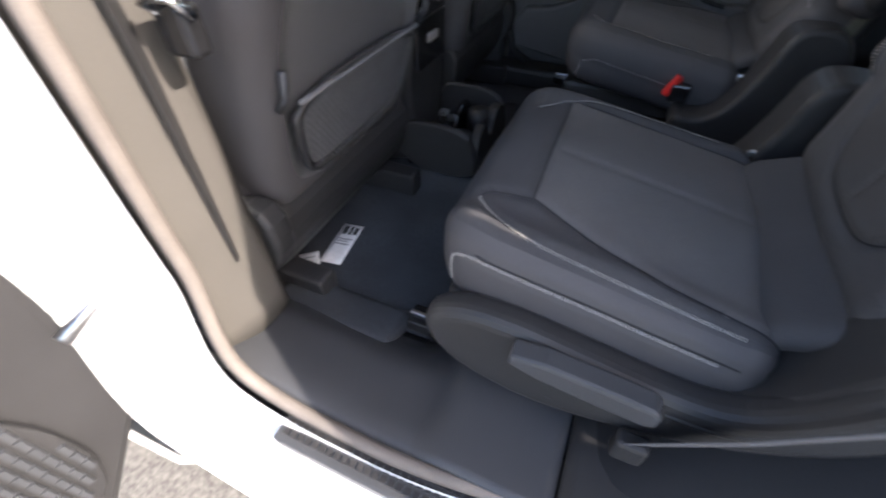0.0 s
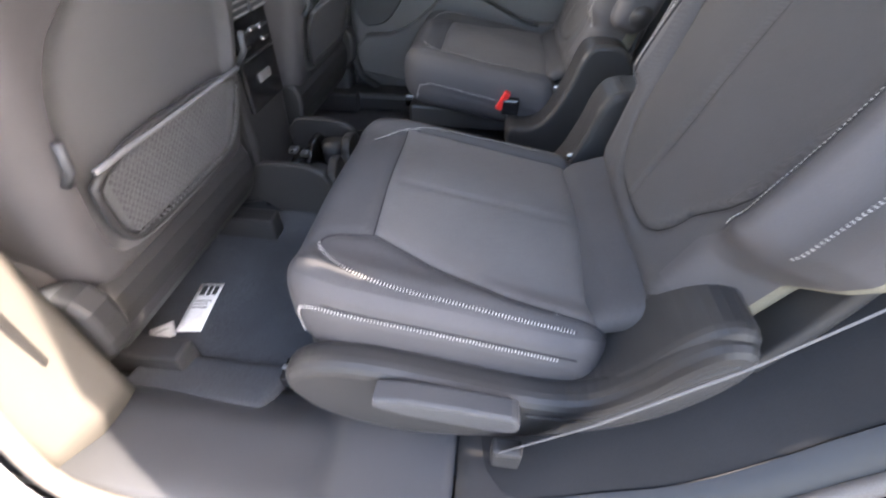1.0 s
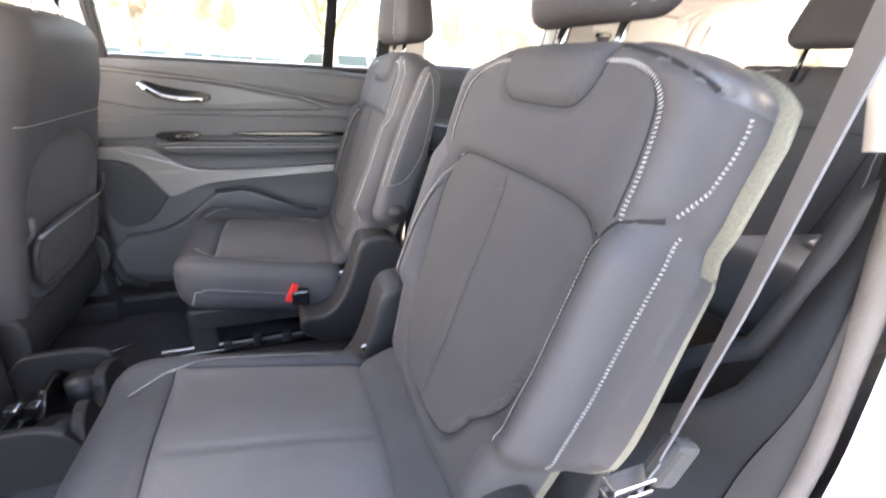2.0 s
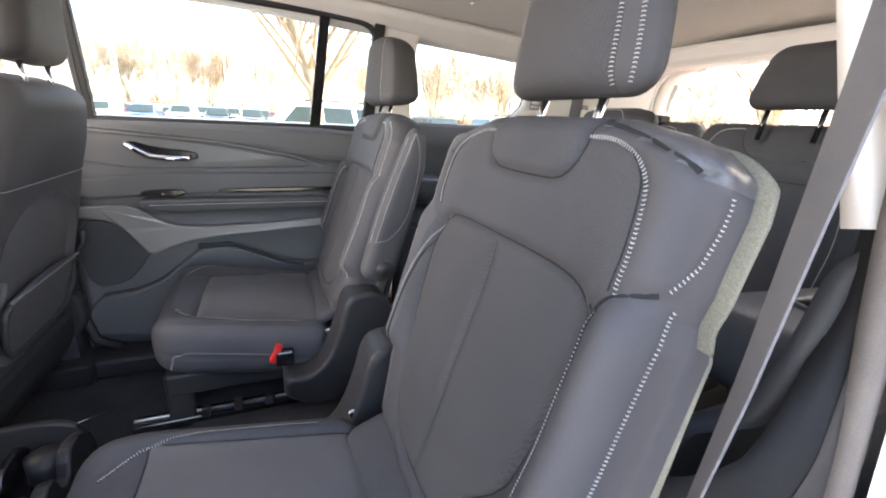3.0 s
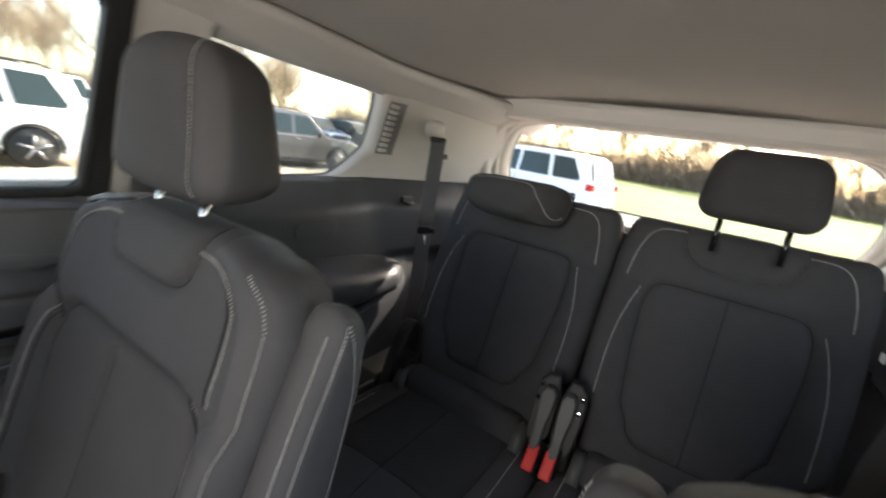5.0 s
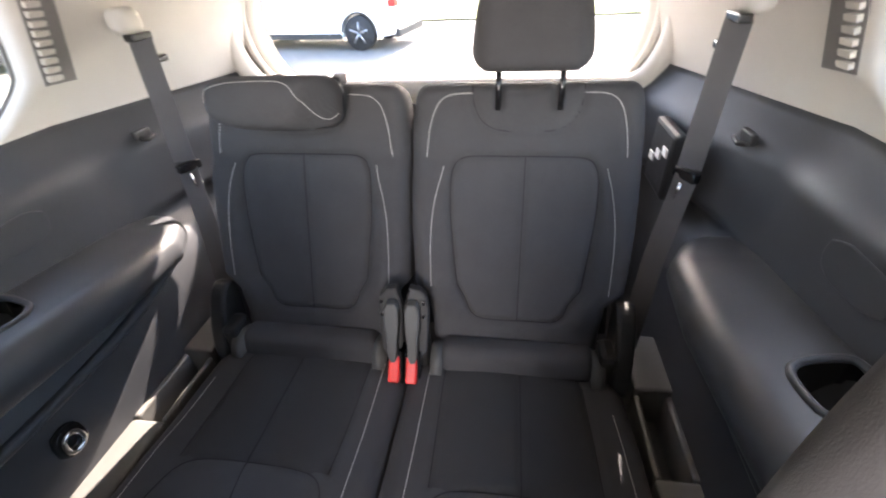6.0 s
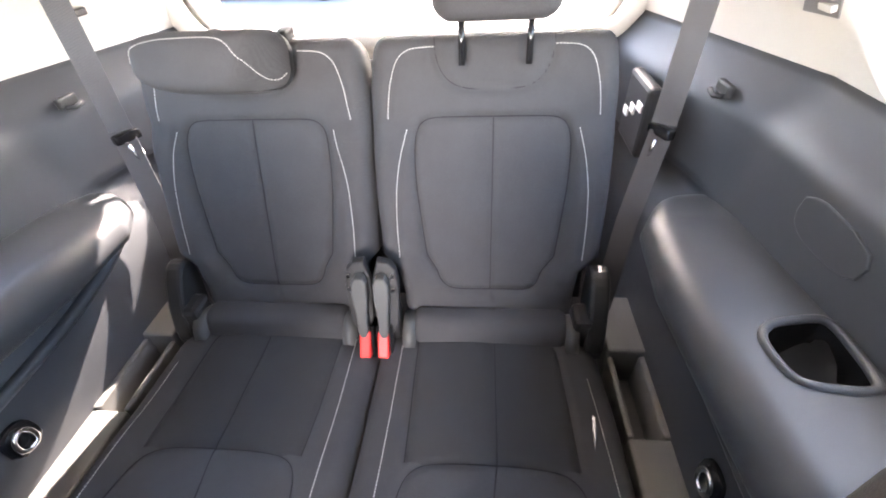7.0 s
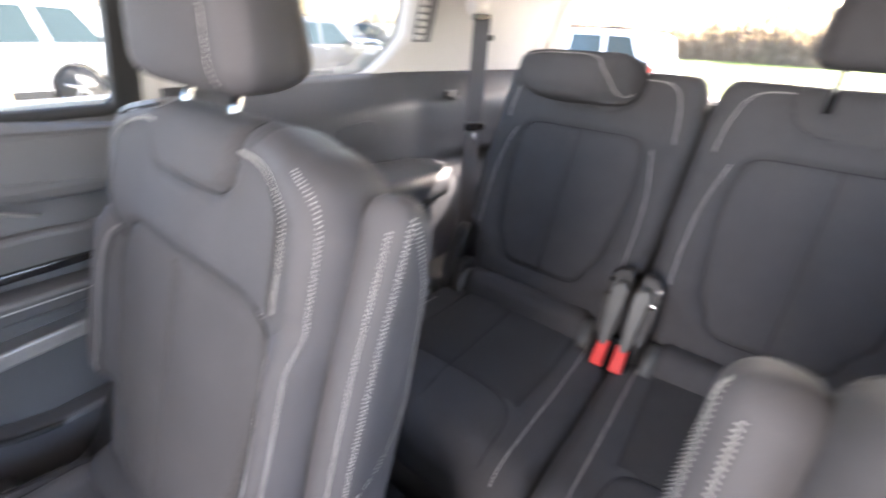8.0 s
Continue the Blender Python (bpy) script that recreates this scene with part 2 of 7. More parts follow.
class Pad:
    """A rounded, upholstered block: raw block points are rounded, then bent into place by fn."""

    def __init__(self, size, r, step, fn):
        self.h, self.r, self.fn, self.step = np.array(size) / 2, r, fn, step
        self.axes = []
        for s in self.h:
            rr = min(r, s * 0.999)
            arc = rr * np.tan(np.radians([0, 15, 30, 45]))
            flat = s - rr
            n = max(1, int(round(2 * flat / step)))
            mid = np.linspace(-flat, flat, n + 1)
            self.axes.append(np.r_[-(flat + arc[:0:-1]), mid, flat + arc[1:]])

    def rounded(self, p):
        inner = np.clip(p, -(self.h - np.minimum(self.r, self.h * 0.999)), self.h - np.minimum(self.r, self.h * 0.999))
        d = p - inner
        n = np.linalg.norm(d, axis=1, keepdims=True)
        return inner + d / np.maximum(n, 1e-9) * np.minimum(self.r, self.h.min() * 0.999)

    def surf(self, p):
        p = np.atleast_2d(np.array(p, float))
        return self.fn(self.rounded(p))

    def build(self, names, mats, parent, split=None, labels=None, snaps=()):
        keys, verts, faces = {}, [], []
        ax = self.axes
        def vid(p):
            k = tuple(np.round(p, 6))
            if k not in keys:
                keys[k] = len(verts); verts.append(p)
            return keys[k]
        for a in range(3):
            b, c = (a + 1) % 3, (a + 2) % 3
            for side in (-1, 1):
                ids = np.zeros((len(ax[b]), len(ax[c])), int)
                for i, u in enumerate(ax[b]):
                    for j, v in enumerate(ax[c]):
                        p = [0, 0, 0]; p[a], p[b], p[c] = side * self.h[a], u, v
                        ids[i, j] = vid(p)
                for i in range(len(ax[b]) - 1):
                    for j in range(len(ax[c]) - 1):
                        f = (ids[i, j], ids[i + 1, j], ids[i + 1, j + 1], ids[i, j + 1])
                        faces.append(f if side > 0 else f[::-1])
        raw = np.array(verts)
        faces = np.array(faces)
        for axis, sign, b, c, line in snaps:
            on = np.abs(raw[:, axis] - sign * self.h[axis]) < 1e-6
            q = raw[on][:, [b, c]]
            near, dist = line_near(q, line)
            hit = (dist < 0.72 * self.step) & (np.abs(near) < np.array([self.h[b], self.h[c]]) - 0.004).all(1) & (np.abs(q) < np.array([self.h[b], self.h[c]]) - 1e-6).all(1)
            q[hit] = near[hit]
            rows = np.where(on)[0]
            raw[rows, b], raw[rows, c] = q[:, 0], q[:, 1]
        world = self.surf(raw)
        d1, d2 = raw[faces[:, 2]] - raw[faces[:, 0]], raw[faces[:, 3]] - raw[faces[:, 1]]
        faces = faces[np.linalg.norm(np.cross(d1, d2), axis=1) > 1e-7]
        cen = raw[faces].mean(1)
        reg = split(cen) if split is not None else np.zeros(len(faces), int)
        out = []
        for k, name in enumerate(names):
            sel = faces[reg == k]
            if not len(sel):
                continue
            used, inv = np.unique(sel, return_inverse=True)
            out.append(mesh_object(name, world[used], inv.reshape(sel.shape), mats[k], parent, labels[k] if labels else ""))
        return out

    def line(self, pts, step=0.006):
        """Surface points and outward normals along a line of raw points."""
        p = resample(pts, step)
        e = 1e-3
        base = self.surf(p)
        n = np.zeros_like(base)
        axis = np.argmax(np.abs(p) / self.h, axis=1)
        for a in range(3):
            m = axis == a
            if not m.any():
                continue
            b, c = (a + 1) % 3, (a + 2) % 3
            db, dc = np.zeros(3), np.zeros(3)
            db[b], dc[c] = e, e
            n[m] = np.cross(self.surf(p[m] + db) - base[m], self.surf(p[m] + dc) - base[m]) * np.sign(p[m][:, a:a + 1])
        n /= np.maximum(np.linalg.norm(n, axis=1, keepdims=True), 1e-12)
        return base, n


def stitches(lines, parent, mirrored=False, rows=2, gap=0.0040, length=0.0042, thick=0.0011, pitch=0.0052, label="pale grey double stitching"):
    """Slanted thread ticks along surface lines, in one mesh."""
    verts, faces = [], []
    for base, nrm in lines:
        if mirrored:
            nrm = -nrm
        d = np.gradient(base, axis=0)
        d /= np.maximum(np.linalg.norm(d, axis=1, keepdims=True), 1e-9)
        seg = np.r_[0, np.cumsum(np.linalg.norm(np.diff(base, axis=0), axis=1))]
        for s in np.arange(pitch / 2, seg[-1], pitch):
            p = np.array([np.interp(s, seg, base[:, k]) for k in range(3)])
            t = np.array([np.interp(s, seg, d[:, k]) for k in range(3)])
            n = np.array([np.interp(s, seg, nrm[:, k]) for k in range(3)])
            side = np.cross(n, t)
            for r in range(rows):
                o = (r - (rows - 1) / 2) * gap
                lean = 0.35 if r == 0 else -0.35
                along = (side + lean * t); along /= np.linalg.norm(along)
                if rows == 1:
                    along = t
                acr = np.cross(n, along)
                c = p + side * o + n * 0.0019
                k = len(verts)
                hl = length / 2 if rows > 1 else pitch * 0.4
                for h in (0, 0.0007):
                    for a, b in ((-1, -1), (1, -1), (1, 1), (-1, 1)):
                        verts.append(c + along * a * hl * (1 - 0.2 * (h > 0)) + acr * b * thick / 2 + n * h)
                faces += [(k + 4, k + 5, k + 6, k + 7), (k, k + 1, k + 5, k + 4), (k + 1, k + 2, k + 6, k + 5), (k + 2, k + 3, k + 7, k + 6), (k + 3, k, k + 4, k + 7)]
    ob = mesh_object("stitching", verts, faces, M["thread"], parent, label, smooth=False)
    return ob


def welts(lines, parent, mirrored=False, radius=0.0016, lift=0.0017, label="dark sewn seam"):
    """Thin dark welts sunk into upholstery along surface lines, each a mesh of its own."""
    for base, nrm in lines:
        verts, faces = [], []
        if mirrored:
            nrm = -nrm
        d = np.gradient(base, axis=0)
        side = np.cross(nrm, d)
        side /= np.maximum(np.linalg.norm(side, axis=1, keepdims=True), 1e-9)
        k = len(verts)
        for p, n, a in zip(base, nrm, side):
            verts += [p - a * radius - n * 0.002, p - a * radius * 0.6 + n * lift, p + a * radius * 0.6 + n * lift, p + a * radius - n * 0.002]
        for i in range(len(base) - 1):
            for j in range(3):
                q = k + 4 * i + j
                faces.append((q, q + 1, q + 5, q + 4))
        mesh_object("seam", verts, faces, M["welt"], parent, label)


def tube(name, pts, radius, mat, parent=None, label="", sides=8, closed=False, radii=None):
    pts = np.array(pts, float)
    n = len(pts)
    d = np.gradient(pts, axis=0)
    if closed:
        d = np.roll(pts, -1, 0) - np.roll(pts, 1, 0)
    d /= np.maximum(np.linalg.norm(d, axis=1, keepdims=True), 1e-9)
    up = np.array([0, 0, 1.0]) if abs(d[0][2]) < 0.9 else np.array([0, 1.0, 0])
    verts, faces = [], []
    side = np.cross(d[0], up)
    for i in range(n):
        side = side - d[i] * (side @ d[i]); side /= np.linalg.norm(side)
        up = np.cross(side, d[i])
        rad = radius if radii is None else radii[i]
        for k in range(sides):
            a = 2 * math.pi * k / sides
            verts.append(pts[i] + rad * (math.cos(a) * side + math.sin(a) * up))
    m = n if closed else n - 1
    for i in range(m):
        for k in range(sides):
            a, b = i * sides, ((i + 1) % n) * sides
            faces.append((a + k, a + (k + 1) % sides, b + (k + 1) % sides, b + k))
    if not closed:
        faces.append(tuple(range(sides))[::-1]); faces.append(tuple(range((n - 1) * sides, n * sides)))
    return mesh_object(name, verts, faces, mat, parent, label)


def prism(name, outline, y0, y1, mat, parent=None, label="", axis=1, bevel=0.006, segs=2, fn=None):
    """Closed outline in the two other axes, thickened along one axis, with rounded edges."""
    bm = bmesh.new()
    def place(a, b, d):
        p = [0, 0, 0]
        o = [k for k in range(3) if k != axis]
        p[o[0]], p[o[1]], p[axis] = a, b, d
        return p
    vs = [bm.verts.new(place(a, b, y0)) for a, b in outline]
    f = bm.faces.new(vs)
    ext = bmesh.ops.extrude_face_region(bm, geom=[f])
    for v in ext["geom"]:
        if isinstance(v, bmesh.types.BMVert):
            v.co[axis] = y1
    bmesh.ops.recalc_face_normals(bm, faces=bm.faces)
    if bevel:
        rim = [e for e in bm.edges if all(abs(v.co[axis] - e.verts[0].co[axis]) < 1e-6 for v in e.verts)]
        bmesh.ops.bevel(bm, geom=rim, offset=bevel, segments=segs, affect="EDGES", profile=0.5, clamp_overlap=True)
    if fn:
        for v in bm.verts:
            v.co = fn(v.co)
    ob = part(name, bm, mat, parent, label)
    return ob


def box(name, lo, hi, mat, parent=None, label="", bevel=0.004, turn=None, segs=2):
    """A box with rounded edges between two corners; turn: a matrix applied about its middle."""
    bm = bmesh.new()
    bmesh.ops.create_cube(bm, size=1)
    mid = (Vector(lo) + Vector(hi)) / 2
    size = Vector(hi) - Vector(lo)
    for v in bm.verts:
        v.co = Vector((v.co.x * size.x, v.co.y * size.y, v.co.z * size.z))
    if bevel:
        bmesh.ops.bevel(bm, geom=bm.edges[:], offset=bevel, segments=segs, affect="EDGES", profile=0.5, clamp_overlap=True)
    for v in bm.verts:
        v.co = (turn @ v.co if turn else v.co) + mid
    return part(name, bm, mat, parent, label, smooth=False)


def ribbon(name, pts, width, across, mat, parent=None, label="", thick=0.0016):
    """A flat strap along points, with its width along the given direction (one or one per point)."""
    pts = resample(pts, 0.02)
    n = len(pts)
    ac = np.array(across, float)
    ac = np.repeat(ac[None], n, 0) if ac.ndim == 1 else np.stack([np.interp(np.linspace(0, 1, n), np.linspace(0, 1, len(ac)), ac[:, k]) for k in range(3)], 1)
    d = np.gradient(pts, axis=0)
    ac = ac - d * ((ac * d).sum(1) / np.maximum((d * d).sum(1), 1e-9))[:, None]
    ac /= np.linalg.norm(ac, axis=1, keepdims=True)
    nn = np.cross(ac, d); nn /= np.linalg.norm(nn, axis=1, keepdims=True)
    verts, faces = [], []
    for i in range(n):
        for a, b in ((-1, -1), (1, -1), (1, 1), (-1, 1)):
            verts.append(pts[i] + ac[i] * a * width / 2 + nn[i] * b * thick / 2)
    for i in range(n - 1):
        for k in range(4):
            faces.append((4 * i + k, 4 * i + (k + 1) % 4, 4 * i + 4 + (k + 1) % 4, 4 * i + 4 + k))
    faces += [(3, 2, 1, 0), (4 * n - 4, 4 * n - 3, 4 * n - 2, 4 * n - 1)]
    return mesh_object(name, verts, faces, mat, parent, label, smooth=False)


def grid_sheet(name, us, vs, fn, mat, parent=None, label="", thick=0.0, skip=None):
    """A sheet of points fn(u, v), with thickness along its normal."""
    verts = [fn(u, v) for u in us for v in vs]
    nv = len(vs)
    faces = []
    for i in range(len(us) - 1):
        for j in range(nv - 1):
            if skip and skip((us[i] + us[i + 1]) / 2, (vs[j] + vs[j + 1]) / 2):
                continue
            faces.append((i * nv + j, (i + 1) * nv + j, (i + 1) * nv + j + 1, i * nv + j + 1))
    ob = mesh_object(name, verts, faces, mat, parent, label)
    if thick:
        s = ob.modifiers.new("thickness", "SOLIDIFY"); s.thickness, s.offset = thick, -1
    return ob


def frame_sheet(name, lo, hi, hole, fn, mat, parent=None, label="", rings=8, reveal=0.0, rev_dir=(0, 1, 0), rim_mat=None):
    """A panel between a rectangle (lo, hi) and a closed hole outline, in (u, v), bent by fn(u, v)."""
    hole = [np.array(p, float) for p in hole]
    c = np.mean(hole, axis=0)
    (u0, v0), (u1, v1) = lo, hi
    def outer(p):
        d = p - c
        k = 9e9
        if d[0] > 1e-9: k = min(k, (u1 - c[0]) / d[0])
        if d[0] < -1e-9: k = min(k, (u0 - c[0]) / d[0])
        if d[1] > 1e-9: k = min(k, (v1 - c[1]) / d[1])
        if d[1] < -1e-9: k = min(k, (v0 - c[1]) / d[1])
        return c + d * k
    outs = [outer(p) for p in hole]
    for corner in ((u0, v0), (u1, v0), (u1, v1), (u0, v1)):
        k = min(range(len(outs)), key=lambda i: np.linalg.norm(outs[i] - corner))
        outs[k] = np.array(corner, float)
    n = len(hole)
    verts, faces = [], []
    for r in range(rings + 1):
        for a, b in zip(hole, outs):
            q = a + (b - a) * r / rings
            verts.append(fn(q[0], q[1]))
    for r in range(rings):
        for i in range(n):
            j = (i + 1) % n
            faces.append((r * n + i, r * n + j, (r + 1) * n + j, (r + 1) * n + i))
    if reveal:
        k = len(verts)
        for i in range(n):
            verts.append(np.array(verts[i]) + np.array(rev_dir) * reveal)
        for i in range(n):
            j = (i + 1) % n
            faces.append((i, k + i, k + j, j))
    return mesh_object(name, verts, faces, mat, parent, label)
# ---- the car: shape of its inside ----
def ceil_z(x, y):
    return 1.285 - 0.09 * y * y - 0.062 * max(0.0, x + 0.1) - 0.08 * max(0.0, -0.7 - x)


def side_y(x, z):
    """Half width of the inside at the windows."""
    return 0.785 - 0.28 * (max(z, 0.80) - 0.80) - 0.30 * max(0.0, x - 1.05) - 0.10 * max(0.0, -0.9 - x)


def lower_y(x, z):
    """Half width of the third row's side panel below the windows."""
    y = np.interp(z, [0.0, 0.28, 0.40, 0.47, 0.54, 0.60, 0.66, 0.76, 0.84], [0.585, 0.582, 0.580, 0.585, 0.610, 0.675, 0.690, 0.705, 0.775])
    return float(y) - 0.30 * max(0.0, x - 1.05) * (z > 0.6)


GROUND = -0.62

# floor: foot well, seat riser and rear deck in one sheet
def floor_z(x, y):
    riser = float(smoothstep(-0.30, -0.22, np.array(x))) * 0.075
    deck = float(smoothstep(0.36, 0.46, np.array(x))) * 0.02
    tunnel = 0.045 * math.exp(-(y / 0.13) ** 2) * float(1 - smoothstep(-0.35, -0.25, np.array(x)))
    wave = 0.0015 * noise.noise(Vector((x * 9, y * 9, 0)))
    return riser + deck + tunnel + wave - 0.008


floor = grid_sheet("floor", np.linspace(-1.9, 1.75, 110), np.linspace(-0.72, 0.80, 46), lambda x, y: (x, y, floor_z(x, y)), M["carpet"], None, thick=0.03)
tagged(floor, "black loop carpet on the car's floor, slightly worn", "floor", kind="structure")

ceiling = grid_sheet("ceiling", np.linspace(-1.9, 1.66, 60), np.linspace(-0.70, 0.70, 30), lambda x, y: (x, y, ceil_z(x, y)), M["liner"], None, thick=-0.03)
tagged(ceiling, "pale grey cloth headliner of the car", "ceiling", kind="structure")


def rounded_poly(pts, n=3):
    return soften_line(pts, n, closed=True)


REAR_WIN = rounded_poly([(-0.505, 0.812), (-0.47, 0.812), (0.30, 0.812), (0.352, 0.812), (0.352, 0.86), (0.385, 1.09), (0.37, 1.155), (0.28, 1.172), (-0.40, 1.192), (-0.485, 1.192), (-0.49, 1.14)], 3)
QUARTER = rounded_poly([(0.525, 0.838), (0.56, 0.838), (0.90, 0.838), (0.95, 0.845), (1.045, 0.925), (1.05, 0.96), (1.045, 1.07), (1.035, 1.112), (1.0, 1.115), (0.57, 1.142), (0.525, 1.142)], 3)
FRONT_WIN = rounded_poly([(-1.60, 0.82), (-1.50, 0.82), (-0.72, 0.815), (-0.66, 0.815), (-0.655, 1.10), (-0.66, 1.165), (-0.72, 1.17), (-1.20, 1.165), (-1.45, 1.0)], 3)


def greenhouse(s):
    """Upper side trim with its window openings, for side s (+1 the car's right)."""
    side = "right" if s > 0 else "left"
    wall = thing("wall_" + side, "pale grey plastic pillar trim round the car's side windows", "wall", kind="structure")
    def fn(u, v):
        return (u, s * side_y(u, v), v)
    top = 1.20
    if s > 0:
        frame_sheet("upper_trim", (-0.60, 0.80), (0.45, top), REAR_WIN, fn, M["pillar"], wall, rings=6, reveal=0.035, rev_dir=(0, s, 0))
    frame_sheet("quarter_trim", (0.45, 0.825), (1.58, 1.195), QUARTER, fn, M["pillar"], wall, rings=10, reveal=0.05, rev_dir=(0, s, 0))
    frame_sheet("front_trim", (-1.75, 0.80), (-0.60, top), FRONT_WIN, fn, M["pillar"], wall, rings=6, reveal=0.035, rev_dir=(0, s, 0))
    return wall


wall_right = greenhouse(1)
wall_left = greenhouse(-1)


def pane(name, poly, s, out, label, grow=0.012):
    c = np.mean(poly, axis=0)
    pts = [c + (np.array(p) - c) * (1 + grow / np.linalg.norm(np.array(p) - c)) for p in poly]
    bm = bmesh.new()
    lo = [bm.verts.new((p[0], s * (side_y(p[0], p[1]) + out), p[1])) for p in pts]
    bm.faces.new(lo)
    ex = bmesh.ops.extrude_face_region(bm, geom=bm.faces[:])
    for v in ex["geom"]:
        if isinstance(v, bmesh.types.BMVert):
            v.co.y += s * 0.004
    bmesh.ops.recalc_face_normals(bm, faces=bm.faces)
    ob = part(name, bm, M["glass"], None)
    ob.visible_shadow = False
    return tagged(ob, label, "window", kind="structure")


pane("window_1", REAR_WIN, 1, 0.02, "clear side glass of the rear door")
pane("window_2", QUARTER, 1, 0.04, "clear fixed rear quarter glass")
pane("window_3", QUARTER, -1, 0.04, "clear fixed rear quarter glass beside the third row")
pane("window_4", FRONT_WIN, 1, 0.02, "clear front side glass")
pane("window_5", FRONT_WIN, -1, 0.02, "clear front side glass beside the driver's seat")

# black seal and divider of the right rear door's window
def outline3(poly, s, inset=0.0, off=0.0):
    c = np.mean(poly, axis=0)
    pts = resample(poly + poly[:1], 0.02)[:-1]
    return [(p[0], s * (side_y(p[0], p[1]) + off), p[1]) for p in pts]


seal = thing("window_seal", "black rubber seal and divider bar round the rear door glass", "window seal")
tube("seal_strip", outline3(REAR_WIN, 1, off=0.004), 0.011, M["rubber"], seal, closed=True)
prism("divider_bar", [(0.150, 0.80), (0.188, 0.80), (0.225, 1.19), (0.192, 1.19)], 0.0, 0.022, M["gloss"], seal, axis=1, bevel=0.004,
      fn=lambda co: Vector((co.x, side_y(co.x, co.z) - 0.004 + co.y, co.z)))
prism("front_channel", [(-0.515, 0.80), (-0.485, 0.80), (-0.468, 1.20), (-0.505, 1.20)], 0.0, 0.03, M["rubber"], seal, axis=1, bevel=0.004,
      fn=lambda co: Vector((co.x, side_y(co.x, co.z) - 0.006 + co.y, co.z)))
prism("rear_channel", [(0.340, 0.80), (0.385, 0.80), (0.41, 1.17), (0.372, 1.17)], 0.0, 0.03, M["rubber"], seal, axis=1, bevel=0.004,
      fn=lambda co: Vector((co.x, side_y(co.x, co.z) - 0.006 + co.y, co.z)))
for s in (1, -1):
    q = thing("window_seal", "thin grey-brown seal round the rear quarter glass", "window seal")
    tube("seal_strip", outline3(QUARTER, s, off=0.045), 0.005, M["sealgrey"], q, closed=True)


# rear opening and liftgate
REAR_GLASS = rounded_poly([(-0.53, 0.80), (-0.45, 0.79), (0.45, 0.79), (0.53, 0.80), (0.575, 0.93), (0.545, 1.05), (0.48, 1.105), (0.20, 1.13), (-0.20, 1.13), (-0.48, 1.105), (-0.545, 1.05), (-0.575, 0.93)], 3)


def gate_x(y, z):
    return 1.66 - 0.10 * (z - 0.8) - 0.10 * y * y


liftgate = thing("wall_rear", "pale plastic liftgate trim round the rear glass, closed", "liftgate", kind="structure")
frame_sheet("gate_trim", (-0.80, 0.55), (0.80, 1.215), REAR_GLASS, lambda u, v: (gate_x(u, v), u, v), M["pillar"], liftgate, rings=8, reveal=0.05, rev_dir=(1, 0, 0))
grid_sheet("gate_lower", np.linspace(-0.8, 0.8, 12), np.linspace(-0.02, 0.56, 8), lambda u, v: (gate_x(u, v), u, v), M["trim"], liftgate, thick=0.03)
gl = mesh_object("window_6", [(gate_x(p[0], p[1]) + 0.045, p[0] * 1.02, p[1]) for p in REAR_GLASS], [tuple(range(len(REAR_GLASS)))], M["glass"], None)
gl.visible_shadow = False
tagged(gl, "clear rear glass of the liftgate", "window", kind="structure")
# raised surround of the tailgate opening
tube("gate_surround", [(gate_x(p[0], p[1]) - 0.06, p[0] * 1.10, 0.93 + (p[1] - 0.93) * 1.10) for p in resample(REAR_GLASS + REAR_GLASS[:1], 0.04)[:-1]], 0.030, M["pillar"], liftgate, closed=True, sides=12)
tube("gate_seal", [(gate_x(p[0], p[1]) - 0.022, p[0] * 1.035, 0.93 + (p[1] - 0.93) * 1.035) for p in resample(REAR_GLASS + REAR_GLASS[:1], 0.04)[:-1]], 0.010, M["pillar"], liftgate, closed=True)
box("roof_trim", (1.48, -0.62, 1.10), (1.62, 0.62, 1.175), M["pillar"], liftgate, bevel=0.02)

# outer skin: roof, sides, front: closes the car for light and view
body = thing("car_body", "white painted body shell of the car seen round its open door", "car body", kind="structure")
grid_sheet("roof_skin", np.linspace(-1.5, 1.75, 20), np.linspace(-0.78, 0.78, 12), lambda x, y: (x, y, ceil_z(x, y) + 0.055), M["white"], body, thick=-0.01)
for s in (1, -1):
    grid_sheet("roof_rail", np.linspace(-1.7, 1.72, 30), np.linspace(0, 1, 5), lambda x, t: (x, s * (0.64 + 0.09 * t - 0.30 * max(0, x - 1.05)), ceil_z(x, 0.66) - 0.07 * t + 0.002), M["pillar"], body, thick=0.02)
def body_y(x, z):
    """Half width of the outer body below the windows."""
    y = float(np.interp(z, [-0.42, -0.30, -0.05, 0.25, 0.55, 0.66, 0.74, 0.80, 0.84], [0.88, 0.925, 0.945, 0.955, 0.955, 0.94, 0.90, 0.855, 0.835]))
    return y - 0.5 * max(0.0, x - 1.35) ** 2 - 0.42 * max(0.0, -2.35 - x) ** 2


AXLES, WHEEL_Z = (-2.05, 1.07), GROUND + 0.35
SKIN_Z = [-0.36, -0.30, -0.24, -0.18, -0.12, -0.06, 0.0, 0.06, 0.12, 0.20, 0.30, 0.42, 0.55, 0.62, 0.68, 0.74, 0.78, 0.82]


def in_arch(x, z):
    return any((x - a) ** 2 + (z - WHEEL_Z) ** 2 < 0.435 ** 2 for a in AXLES)


def rear_edge(z):
    """Front edge of the left rear quarter, along the door opening."""
    return float(np.interp(z, [-0.42, -0.03, 0.08, 0.19, 0.34, 0.45, 0.68, 0.86], [0.24, 0.24, 0.26, 0.39, 0.53, 0.57, 0.52, 0.46]))


